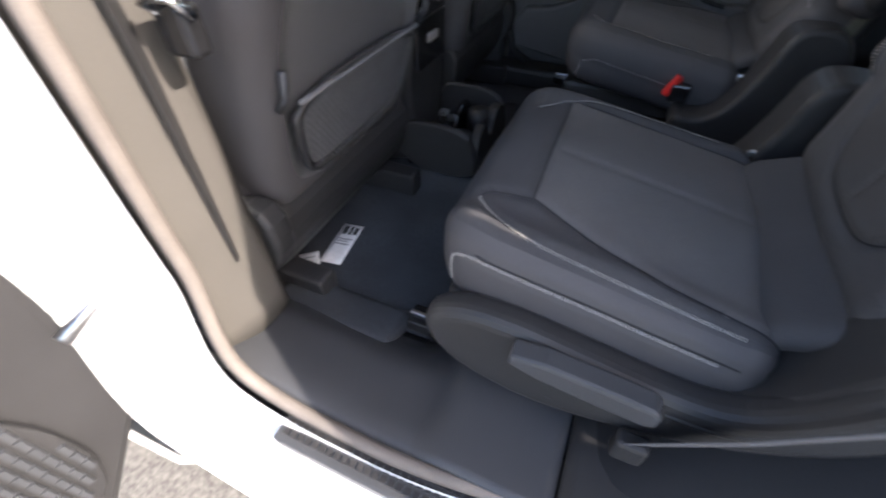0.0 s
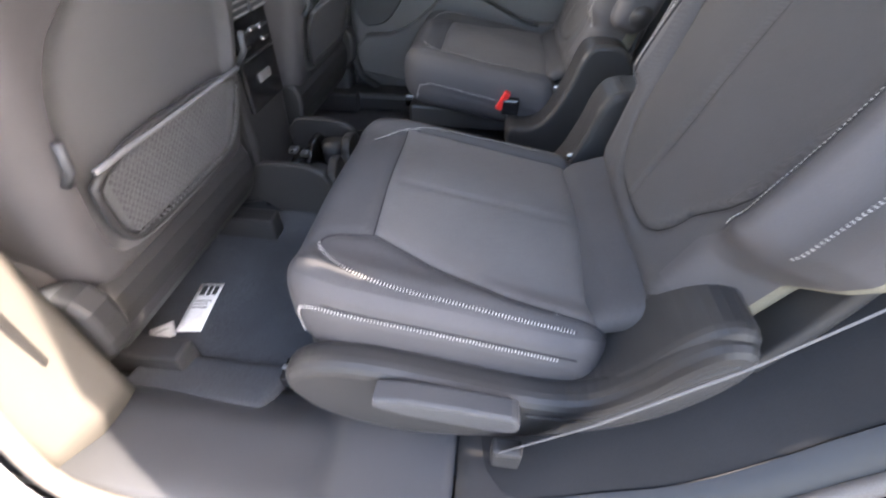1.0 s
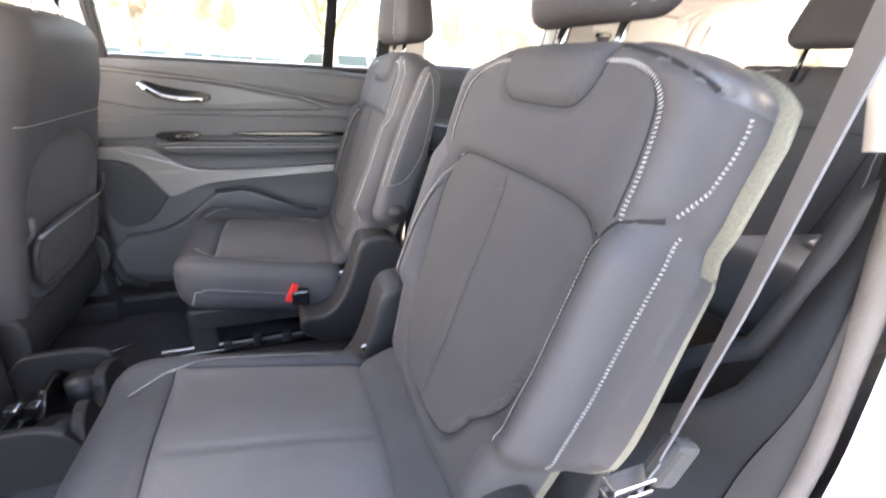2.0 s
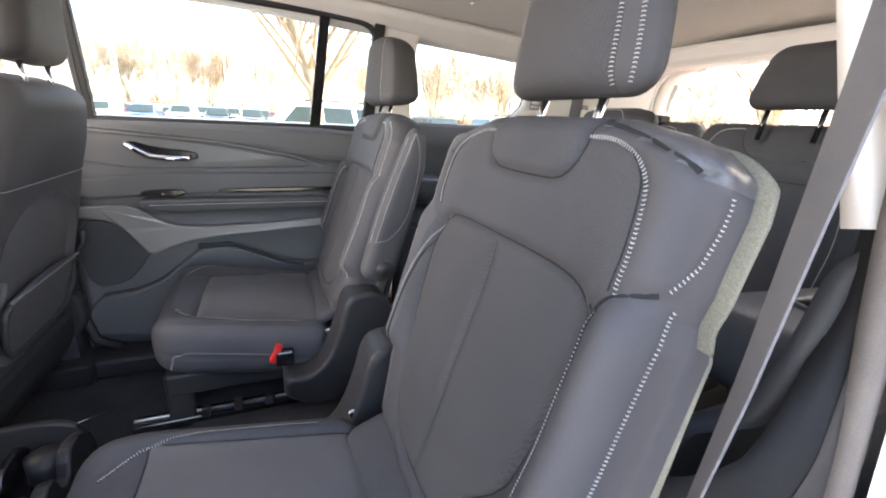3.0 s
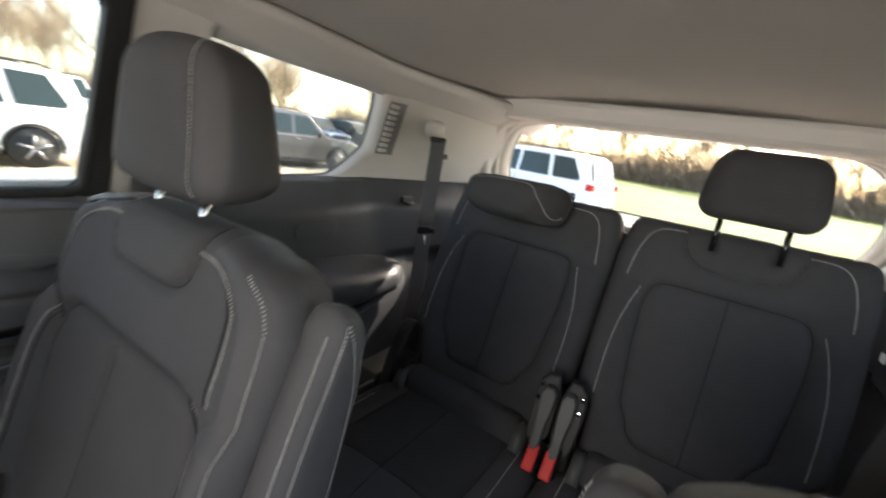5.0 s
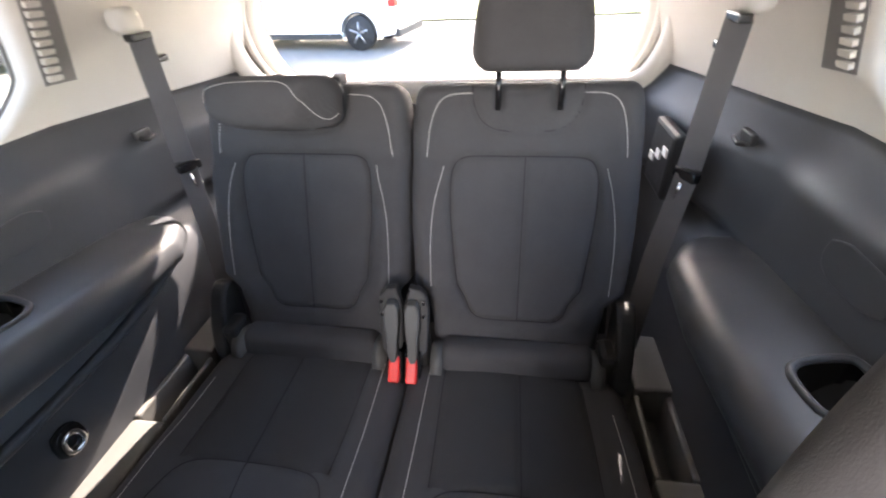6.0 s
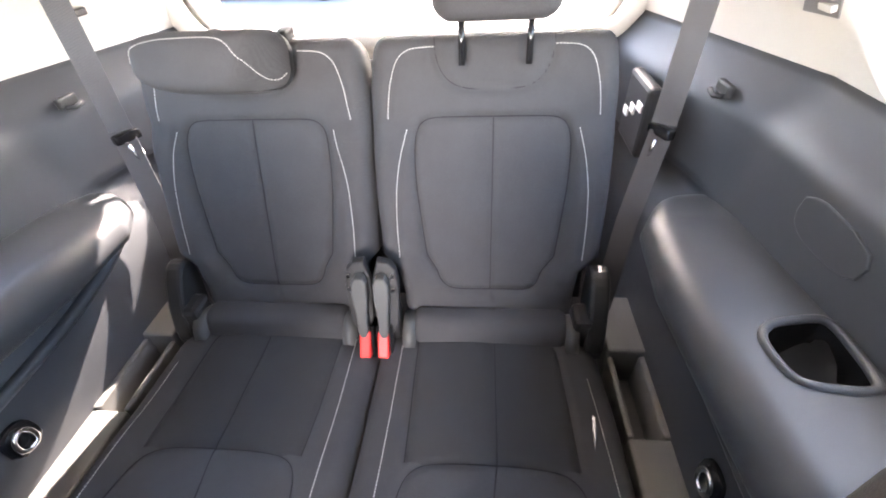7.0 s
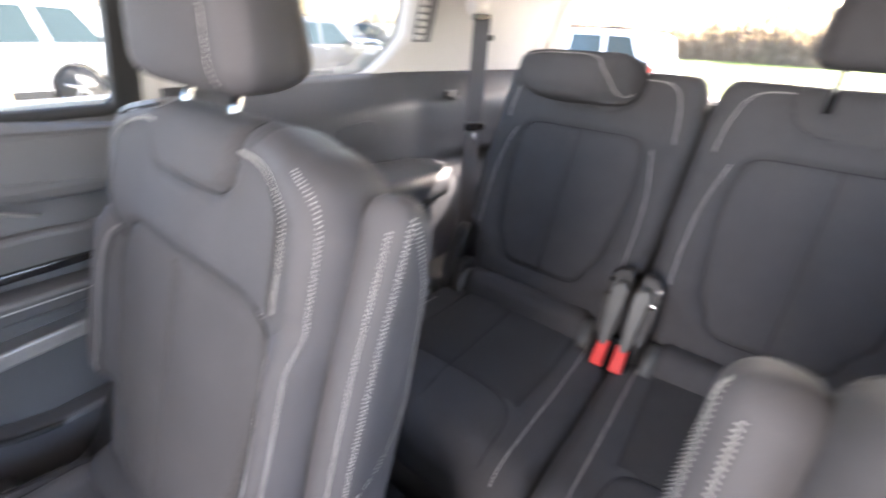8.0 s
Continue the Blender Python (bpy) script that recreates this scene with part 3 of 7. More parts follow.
grid_sheet("right_side", np.linspace(-2.98, 1.84, 140), SKIN_Z, lambda x, z: (x, body_y(x, z), z), M["white"], body, thick=0.012, skip=in_arch)
grid_sheet("left_front_side", np.linspace(-2.98, -0.80, 70), SKIN_Z, lambda x, z: (x, -body_y(x, z), z), M["white"], body, thick=-0.012, skip=in_arch)
def rear_quarter(t, z):
    x = rear_edge(z) + (1.84 - rear_edge(z)) * t
    return (x, -body_y(x, z), z)
grid_sheet("left_rear_side", np.linspace(0, 1, 46), SKIN_Z, rear_quarter, M["white"], body, thick=-0.012, skip=lambda t, z: in_arch(rear_quarter(t, z)[0], z))
grid_sheet("left_rocker", np.linspace(-0.82, 0.27, 16), np.linspace(-0.38, -0.03, 8), lambda x, z: (x, -(0.885 - 0.25 * max(0, -0.15 - z)), z), M["white"], body, thick=-0.012)
grid_sheet("underbody", np.linspace(-2.9, 1.78, 12), np.linspace(-0.84, 0.84, 8), lambda x, y: (x, y, -0.34 + 0.12 * (y / 0.84) ** 2), M["plastic"], body, thick=0.02)
for s in (1, -1):
    for a in AXLES:
        tube("arch_lip", [(a + 0.44 * math.cos(k), s * (body_y(a, WHEEL_Z + 0.44 * math.sin(k)) + 0.004), WHEEL_Z + 0.44 * math.sin(k)) for k in np.linspace(3.2, -0.06, 20)], 0.026, M["plastic"], body, "black wheel-arch lip", sides=6)
        w = tube("wheel", [(a, s * 0.70, WHEEL_Z), (a, s * 0.72, WHEEL_Z), (a, s * 0.90, WHEEL_Z), (a, s * 0.92, WHEEL_Z)], 0.35, M["tyre"], body, "black tyre", sides=36, radii=[0.335, 0.365, 0.365, 0.335])
        tube("rim", [(a, s * 0.915, WHEEL_Z), (a, s * 0.925, WHEEL_Z)], 0.255, M["rubber"], w, "dark wheel well", sides=28)
        for k in range(10):
            t = 2 * math.pi * k / 10
            tube("spoke", [(a + 0.03 * math.cos(t), s * 0.930, WHEEL_Z + 0.03 * math.sin(t)), (a + 0.25 * math.cos(t), s * 0.926, WHEEL_Z + 0.25 * math.sin(t))], 0.018, M["alloy"], w, "grey alloy spoke", sides=5)
        grid_sheet("wheel_housing", np.linspace(3.2, -0.06, 16), np.linspace(0.62, 0.93, 4), lambda k, y: (a + 0.435 * math.cos(k), s * y, WHEEL_Z + 0.435 * math.sin(k)), M["plastic"], body)
    # outer window pillars
    def outer_fn(u, v):
        return (u, s * (side_y(u, v) + 0.055), v)
    if s > 0:
        frame_sheet("door_pillars", (-0.60, 0.80), (0.45, 1.215), REAR_WIN, outer_fn, M["gloss"], body, rings=4)
    frame_sheet("quarter_pillars", (0.45, 0.80), (1.66, 1.215), QUARTER, outer_fn, M["white"], body, rings=8)
    frame_sheet("front_pillars", (-1.75, 0.80), (-0.60, 1.215), FRONT_WIN, outer_fn, M["gloss"], body, rings=4)
    tube("windscreen_pillar", [(-2.02, s * 0.76, 0.76), (-1.70, s * 0.71, 1.0), (-1.36, s * 0.66, 1.215)], 0.045, M["white"], body, sides=8)
    box("head_lamp", (-2.93, min(s * 0.46, s * 0.78), 0.50), (-2.82, max(s * 0.46, s * 0.78), 0.59), M["chrome"], body, "clear head lamp", bevel=0.02)
    box("tail_lamp", (1.73, min(s * 0.45, s * 0.80), 0.66), (1.845, max(s * 0.45, s * 0.80), 0.74), M["redlens"], body, "red tail lamp", bevel=0.02)
    box("door_mirror", (-1.52, min(s * 0.90, s * 1.10), 0.82), (-1.42, max(s * 0.90, s * 1.10), 0.97), M["white"], body, "white door mirror", bevel=0.03)
grid_sheet("front_fascia", np.linspace(-0.84, 0.84, 16), np.linspace(-0.36, 0.68, 14), lambda y, z: (-2.98 + 0.16 * (y / 0.84) ** 2 + 0.12 * max(0, z - 0.5) + 0.25 * max(0, -0.1 - z), y, z), M["white"], body, thick=0.012)
grille = box("grille", (-2.995, -0.46, 0.30), (-2.94, 0.46, 0.54), M["gloss"], body, "black front grille", bevel=0.02)
for k in range(8):
    box("grille_bar", (-3.003, -0.41 + 0.112 * k, 0.32), (-2.985, -0.375 + 0.112 * k, 0.52), M["chrome"], grille, bevel=0.006)
box("front_bumper", (-3.02, -0.66, -0.30), (-2.86, 0.66, 0.05), M["plastic"], body, "black lower bumper", bevel=0.05)
frame_sheet("gate_skin", (-0.79, 0.55), (0.79, 1.235), REAR_GLASS, lambda u, v: (gate_x(u, v) + 0.075 + 0.12 * max(0, 0.80 - v), u, v), M["white"], body, rings=6)
grid_sheet("gate_lower_skin", np.linspace(-0.83, 0.83, 12), np.linspace(-0.36, 0.57, 12), lambda y, z: (1.80 - 0.05 * (y / 0.83) ** 2, y, z), M["white"], body, thick=0.012)
box("rear_bumper", (1.76, -0.74, -0.32), (1.87, 0.74, 0.02), M["plastic"], body, "black rear bumper", bevel=0.04)
box("number_plate", (1.80, -0.16, 0.36), (1.812, 0.16, 0.46), M["paper"], body, "blank plate", bevel=0.003)
grid_sheet("dashboard", np.linspace(-0.75, 0.75, 10), np.linspace(0, 1, 8), lambda y, t: (-1.75 - 0.25 * t * t, y, 0.02 + 0.72 * t), M["trim"], body, thick=0.04)
grid_sheet("bonnet", np.linspace(-2.94, -1.95, 10), np.linspace(-0.86, 0.86, 10), lambda x, y: (x, y * (1 - 0.12 * max(0, -2.35 - x)), 0.79 + 0.07 * (x + 2.0) - 0.06 * y * y - 0.10 * max(0, -2.7 - x)), M["white"], body, thick=0.02)
ws = grid_sheet("windscreen", np.linspace(-0.70, 0.70, 8), np.linspace(0, 1, 6), lambda y, t: (-2.0 + 0.62 * t, y, 0.74 + 0.42 * t), M["glass"], body)
ws.visible_shadow = False
for s in (1, -1):
    box("cowl", (-2.0, s * 0.78 - 0.08, 0.0), (-1.70, s * 0.78 + 0.08, 0.80), M["trim"], body, bevel=0.01)
    grid_sheet("inner_front_door", np.linspace(-1.85, -0.62, 14), np.linspace(-0.02, 0.81, 10), lambda x, z: (x, s * (0.77 - 0.02 * math.sin(z * 6)), z), M["softtrim"], body, thick=0.02 * s)

# ---- left door opening: sill, pillar and jamb as rings round the opening ----
OPEN = soften_line([(-0.56, 0.20), (-0.525, 0.105), (-0.44, 0.068), (-0.30, 0.062), (0.05, 0.07), (0.15, 0.08), (0.30, 0.19), (0.44, 0.34), (0.485, 0.45), (0.43, 0.68), (0.375, 0.86), (0.37, 1.02),
                    (0.335, 1.13), (0.26, 1.165), (-0.30, 1.185), (-0.46, 1.18), (-0.52, 1.10), (-0.54, 0.80), (-0.56, 0.50), (-0.57, 0.32)], 2, closed=True)
OPEN = resample(OPEN + OPEN[:1], 0.025)[:-1]
opn_d = np.roll(OPEN, -1, 0) - np.roll(OPEN, 1, 0)
opn_n = np.stack([opn_d[:, 1], -opn_d[:, 0]], 1)
opn_n /= np.linalg.norm(opn_n, axis=1, keepdims=True)
for _ in range(4):
    opn_n = (np.roll(opn_n, 1, 0) + 2 * opn_n + np.roll(opn_n, -1, 0)) / 4
opn_n /= np.linalg.norm(opn_n, axis=1, keepdims=True)


def open_y(x, z):
    """Depth of the opening's inner edge: the sill reaches further out than the pillars."""
    return -(0.745 + 0.03 * float(smoothstep(0.32, 0.12, np.array(z))) - 0.28 * max(0, z - 0.85) + 0.05 * float(smoothstep(0.2, -0.3, np.array(x))))


def ring_band(name, profile, mat, parent, label=""):
    """A band round the door opening: profile of (outward offset, depth) pairs."""
    n = len(OPEN)
    verts, faces = [], []
    for off, dep in profile:
        for p, q in zip(OPEN, opn_n):
            u = p + q * off
            verts.append((u[0], open_y(p[0], p[1]) - dep, u[1]))
    for r in range(len(profile) - 1):
        for i in range(n):
            j = (i + 1) % n
            faces.append((r * n + i, r * n + j, (r + 1) * n + j, (r + 1) * n + i))
    return mesh_object(name, verts, faces, mat, parent, label)


jamb = thing("door_frame", "sunlit white door jamb with a grey ribbed weather seal, door open", "door frame", kind="structure")
ring_band("weather_seal", [(-0.004, -0.010), (-0.012, -0.004), (-0.013, 0.004), (-0.008, 0.010), (0.0, 0.012), (0.006, 0.006)], M["sealgrey"], jamb, "grey-brown ribbed seal")
ring_band("painted_jamb", [(0.0, 0.020), (0.012, 0.022), (0.034, 0.028), (0.040, 0.040), (0.046, 0.070), (0.056, 0.078), (0.072, 0.082), (0.078, 0.100), (0.088, 0.118)], M["white"], jamb, "white painted metal jamb")
# ---- second-row seats ----


def second_row_seat(s, name, label):
    """One captain's chair; s = -1 on the car's left, +1 on its right. v counts outwards from the seat's middle."""
    seat = thing(name, label, "car seat", "second-row seats")
    ROW2 = 0.425 if s < 0 else 0.392
    CUSH, BACK = (0.425, 0.440) if s < 0 else (0.380, 0.372)
    mir = s < 0
    def put(x, v, z, c=ROW2):
        return np.stack([x, s * (c + v), z], 1)

    # cushion
    ins = [(0.24, -0.170), (-0.118, -0.180), (-0.110, 0.118), (-0.03, 0.150), (0.07, 0.183), (0.24, 0.206)]
    side_seam = soften_line([(-0.110, 0.120), (-0.172, 0.136), (-0.176, 0.160), (-0.14, 0.190), (-0.074, 0.206), (0.005, 0.211), (0.08, 0.214), (0.155, 0.217)], 2)
    in_seam = soften_line([(-0.165, -0.125), (-0.13, -0.175), (-0.06, -0.197), (0.10, -0.197), (0.13, -0.195)], 2)
    def cush(p):
        x, v, z = p[:, 0], p[:, 1], p[:, 2]
        q = np.stack([x, v], 1)
        top = np.clip(z / 0.075, 0, 1)
        g = np.maximum(0.005 * np.exp(-(line_dist(q, ins) / 0.0065) ** 2), 0.005 * np.exp(-(line_dist(q, side_seam) / 0.0065) ** 2))
        g = np.maximum(g, 0.003 * np.exp(-(line_dist(q, in_seam) / 0.0065) ** 2))
        g += 0.003 * np.exp(-(line_dist(q, [(-0.10, 0.0), (0.24, 0.01)]) / 0.004) ** 2)
        lift = 0.012 * smoothstep(0.15, 0.21, np.abs(v)) + 0.006 * np.cos(np.clip(v / 0.17, -1, 1) * math.pi) - 0.010 * smoothstep(-0.12, -0.23, x)
        wob = np.array([0.002 * noise.noise(Vector((a * 12, b * 12 + s, 0))) for a, b in q])
        zz = 0.278 + z + top * (lift - g + wob) - 0.17 * (x + 0.012)
        bulge = 0.010 * np.cos(np.clip(z / 0.075, -1, 1) * math.pi / 2)
        sg = 0.004 * np.exp(-((z - 0.036) / 0.005) ** 2) * (x > -0.17) * (v > 0) + 0.003 * np.exp(-((z + 0.012 + 0.03 * x) / 0.004) ** 2) * (x > -0.2) * (v < 0)
        vv = v + np.sign(v) * (bulge - sg) * smoothstep(0.18, 0.225, np.abs(v))
        vv = vv * (1 - 0.08 * smoothstep(-0.12, -0.22, x))
        xx = x - 0.012 * np.cos(np.clip(z / 0.075, -1, 1) * math.pi / 2) * smoothstep(-0.15, -0.23, x)
        return put(xx - 0.076, vv, zz, CUSH)
    pad = Pad((0.405, 0.452, 0.15), 0.040, 0.0065, cush)
    def split(c):
        q = c[:, :2]
        top = c[:, 2] > 0.07
        reg = np.zeros(len(c), int)
        reg[top & inside(q, ins)] = 1
        reg[(c[:, 1] > 0.19) & ~top] = 2
        reg[(c[:, 1] < -0.21) & ~top] = 3
        return reg
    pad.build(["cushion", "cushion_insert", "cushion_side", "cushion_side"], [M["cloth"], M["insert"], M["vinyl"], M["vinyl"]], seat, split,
              ["dark grey cloth cushion", "woven cloth insert with light and shade in its tone", "smooth grey vinyl side", "smooth grey vinyl side"],
              snaps=[(2, 1, 0, 1, ins), (2, 1, 0, 1, side_seam), (2, 1, 0, 1, in_seam)])
    L = [pad.line([(a, b, 0.075) for a, b in side_seam[8:]]), pad.line([(a, b, 0.075) for a, b in in_seam])]
    L.append(pad.line([(a, 0.226, b) for a, b in soften_line([(-0.182, -0.030), (-0.182, 0.018), (-0.165, 0.033), (-0.06, 0.033), (0.14, 0.033)], 2)]))
    L.append(pad.line([(-0.17, -0.226, -0.05), (-0.16, -0.226, -0.01), (-0.13, -0.226, 0.005), (0.05, -0.226, 0.0), (0.075, -0.226, -0.01), (0.08, -0.226, -0.06)]))
    for ln in L:
        stitches([ln], seat, mir, gap=0.0020, length=0.0023, pitch=0.0040, thick=0.0010)
    welts([pad.line([(a, b, 0.075) for a, b in ln]) for ln in (ins[:3], ins[2:], side_seam, in_seam)], seat, mir)
    welts([pad.line([(-0.150, 0.226, 0.037), (0.16, 0.226, 0.037)])], seat, mir)

    # roll between cushion and back
    def roll(p):
        return put(0.130 + 0.9 * p[:, 0] + 0.35 * p[:, 2], p[:, 1] + 0.012, 0.318 + p[:, 2] + 0.35 * p[:, 0], CUSH)
    Pad((0.085, 0.37, 0.05), 0.022, 0.02, roll).build(["rear_roll"], [M["cloth"]], seat)

    # backrest
    lean, foot = (radians(17.5), 0.148) if s < 0 else (radians(19.5), 0.122)
    sn, cs = math.sin(lean), math.cos(lean)
    def back_place(u, v, w):
        return put(foot + w * sn + u * cs, v, 0.335 + w * cs - u * sn, BACK)
    H = 0.288
    half_bins = [(0.03, 0.407), (0.105, 0.406), (0.150, 0.401), (0.170, 0.386), (0.181, 0.355), (0.182, 0.31), (0.177, 0.25), (0.166, 0.18), (0.150, 0.115), (0.128, 0.075), (0.095, 0.053), (0.05, 0.047)]
    bins = soften_line(half_bins + [(-a, b) for a, b in half_bins[::-1]], 2, closed=True)
    bseam = bins + bins[:1]
    half_flap = [(0.100, 0.60), (0.097, 0.545), (0.093, 0.515), (0.076, 0.492), (0.045, 0.488)]
    flap = soften_line([(-a, b) for a, b in half_flap] + half_flap[::-1], 2)
    sh = soften_line([(0.100, 0.540), (0.142, 0.540), (0.172, 0.531), (0.192, 0.513), (0.201, 0.488), (0.208, 0.45), (0.209, 0.408)], 2)
    sh2 = soften_line([(0.238, 0.520), (0.243, 0.49), (0.244, 0.465), (0.242, 0.44), (0.234, 0.420)], 2)
    cap = soften_line([(0.112, 0.566), (0.145, 0.557), (0.187, 0.551), (0.210, 0.543), (0.226, 0.529), (0.245, 0.520)], 2)
    bol = soften_line([(0.188, 0.388), (0.196, 0.36), (0.200, 0.32), (0.199, 0.26), (0.197, 0.20), (0.202, 0.155)], 2)
    bol_top = soften_line([(0.181, 0.368), (0.188, 0.386), (0.204, 0.402), (0.226, 0.415), (0.250, 0.420)], 2)
    sh_in = soften_line([(-0.094, 0.540), (-0.140, 0.538), (-0.168, 0.526), (-0.184, 0.503), (-0.190, 0.46), (-0.188, 0.41)], 2)
    bol_in = soften_line([(-0.150, 0.398), (-0.172, 0.384), (-0.194, 0.335), (-0.208, 0.27), (-0.214, 0.20), (-0.212, 0.14)], 2)
    inner_edge = soften_line([(-0.195, 0.552), (-0.222, 0.535), (-0.229, 0.48), (-0.230, 0.39), (-0.234, 0.28), (-0.234, 0.13)], 2)
    def flip(line):
        return [(-a, b) for a, b in line]
    edge_r = [(0.13, 0.556)] + [p for p in sh[3:]] + bol
    edge_r = [p for i, p in enumerate(edge_r) if i == 0 or p[1] < min(q[1] for q in edge_r[:i])]
    seams = [bseam, flap, cap, bol_top, sh, sh_in, bol_in, sh2, inner_edge]
    def back(p):
        u, v, w = p[:, 0] + 0.062, p[:, 1], p[:, 2] + H
        front = np.clip(-p[:, 0] / 0.062, 0, 1)
        q = np.stack([v, w], 1)
        g = np.zeros(len(p))
        for i, sm in enumerate(seams):
            g = np.maximum(g, (0.0080 if i < 4 else 0.0035) * np.exp(-(line_dist(q, sm) / 0.0052) ** 2))
        g = np.maximum(g, 0.0060 * np.exp(-(line_dist(q, [(0, 0.05), (0, 0.40)]) / 0.0050) ** 2))
        flapm = inside(q, flap) * smoothstep(0.0, 0.009, line_dist(q, flap))
        av = np.abs(v)
        bolster = smoothstep(0.165, 0.225, av) * smoothstep(0.130, 0.165, w) * (1 - smoothstep(0.37, 0.42, w))
        upper = smoothstep(0.37, 0.43, w) * (0.006 + 0.010 * smoothstep(0.10, 0.20, av))
        wob = np.array([0.002 * noise.noise(Vector((a * 11, b * 11 + 3 * s, 2))) for a, b in q])
        d = 0.028 * bolster + upper + 0.006 * np.cos(np.clip(v / 0.15, -1, 1) * math.pi / 2) + 0.005 * flapm - g + wob
        top_thin = 0.072 * smoothstep(0.08, 0.48, w)
        half = np.interp(w, [0.0, 0.06, 0.115, 0.150, 0.175, 0.25, 0.38, 0.405, 0.43, 0.50, 0.535, 0.576], [0.72, 0.74, 0.76, 0.90, 0.955, 0.97, 0.975, 0.95, 0.965, 0.965, 0.945, 0.87])
        half = np.where(v < 0, np.interp(w, [0.0, 0.06, 0.12, 0.25, 0.40, 0.50, 0.576], [0.80, 0.88, 0.97, 1.02, 1.05, 1.05, 0.95] if s > 0 else [0.78, 0.86, 0.96, 1.0, 1.02, 1.02, 0.94]), half)
        uu = u - front * d - (1 - front) * top_thin * np.clip(p[:, 0] / 0.062, 0, 1)
        wide = 0.016 * np.clip(p[:, 0] / 0.03, 0, 1) * (v > 0) * smoothstep(0.10, 0.20, v) * smoothstep(0.10, 0.22, w)
        return back_place(uu, v * half + wide, w - (np.where(v < 0, 0.030, 0.014) if s < 0 else 0.014) * smoothstep(0.12, 0.22, av) * smoothstep(0.48, 0.576, w) - (0.008 if s < 0 else 0.0) * smoothstep(0.52, 0.576, w))
    bpad = Pad((0.124, 0.49, 2 * H), 0.040, 0.0056, back)
    def bsplit(c):
        q = np.stack([c[:, 1], c[:, 2] + H], 1)
        fr = c[:, 0] < -0.055
        av, w = np.abs(c[:, 1]), c[:, 2] + H
        reg = np.zeros(len(c), int)
        reg[fr & inside(q, bins)] = 1
        edge_v = np.interp(w, [b for a, b in edge_r[::-1]], [a for a, b in edge_r[::-1]])
        bolm = (w < 0.405) & (w > 0.05) & (av > edge_v)
        reg[bolm & (c[:, 0] < 0.02)] = np.where(c[:, 1] > 0, 2, 5)[bolm & (c[:, 0] < 0.02)]
        shm = (w >= 0.405) & (av > edge_v)
        reg[shm & (c[:, 0] < 0.02)] = np.where(c[:, 1] > 0, 6, 7)[shm & (c[:, 0] < 0.02)]
        cap_w = np.interp(c[:, 1], [a for a, b in cap], [b for a, b in cap])
        reg[(c[:, 1] > 0.112) & (w > cap_w)] = 8
        reg[c[:, 0] >= 0.02] = 3
        reg[fr & inside(q, flap)] = 4
        return reg
    bpad.build(["backrest", "backrest_insert", "side_bolster", "back_edge", "headrest_flap", "side_bolster", "shoulder_panel", "shoulder_panel", "shoulder_cap"],
               [M["cloth"], M["shadedinsert"], M["vinyl"], M["sunfelt"], M["cloth"], M["vinyl"], M["vinyl"], M["vinyl"], M["cap"]], seat, bsplit,
               ["dark grey cloth backrest", "woven cloth insert with light and shade in its tone", "smooth grey vinyl bolster", "felt edge of the seat back, sunlight put into its tone", "cloth flap below the headrest",
                "smooth grey vinyl bolster", "smooth grey vinyl shoulder", "smooth grey vinyl shoulder", "satin moulded shoulder cap"],
               snaps=[(0, -1, 1, 2, [(a, b - H) for a, b in ln]) for ln in (bseam, flap, cap, edge_r, flip(edge_r))])
    F = -0.062
    lines = [bpad.line([(F, a, b - H) for a, b in ln]) for ln in (sh, sh_in, bol, bol_in, inner_edge)]
    lines += [bpad.line([(u, 0.245, b - H) for u, b in ((-0.030, 0.512), (-0.030, 0.48), (-0.034, 0.45), (-0.048, 0.424))])]
    lines += [bpad.line([(-0.034, 0.245, b - H) for b in (0.412, 0.30, 0.165)])]
    for i, ln in enumerate(lines):
        stitches([ln], seat, mir, gap=0.0021 if i < 2 else 0.0017, length=0.0024 if i < 2 else 0.0020, pitch=0.0040, thick=0.0010)
    welts([bpad.line([(F, a, b - H) for a, b in ln]) for ln in (bseam, flap, [(0, 0.05), (0, 0.405)])], seat, mir)
    welts([bpad.line([(F, a, b - H) for a, b in ln], 0.004) for ln in (cap[:-3], bol_top)], seat, mir, 0.0018, 0.0036)
    welts([bpad.line([(F, a - 0.006 * np.sign(a), b - H) for a, b in ln]) for ln in (sh[6:], sh_in[6:], bol, bol_in)], seat, mir, 0.0008)
    # hard rear shell
    def shell(p):
        return back_place(0.128 + p[:, 0] - 0.072 * smoothstep(0.08, 0.48, p[:, 2] + 0.27), p[:, 1] * 0.93, p[:, 2] + 0.268)
    Pad((0.02, 0.47, 0.52), 0.009, 0.03, shell).build(["rear_shell"], [M["plastic"]], seat, labels=["black plastic rear shell"])
    # headrest on two posts
    def hr(p):
        t = (p[:, 2] + 0.088) / 0.176
        front = np.clip(-p[:, 0] / 0.045, 0, 1)
        v = p[:, 1] * (1.0 - 0.20 * t ** 2)
        g = np.zeros(len(p))
        for k in (-0.094, 0.094):
            g += 0.003 * np.exp(-((p[:, 1] - k) / 0.004) ** 2)
        x = (0.366 if s < 0 else 0.330) + p[:, 0] * np.where(p[:, 0] > 0, (0.15 + 0.55 * t) if s < 0 else (1.9 - 0.5 * t), 1 - 0.25 * t) + 0.03 * (p[:, 2]) * 1.2 - front * (0.010 * np.cos(np.clip(p[:, 1] / 0.125, -1, 1) * 1.57) - g) + 0.02 * (p[:, 1] / 0.125) ** 2 * front
        z = 0.982 + p[:, 2] - 0.016 * (p[:, 1] / 0.125) ** 2 * t
        return put(x, v, z)
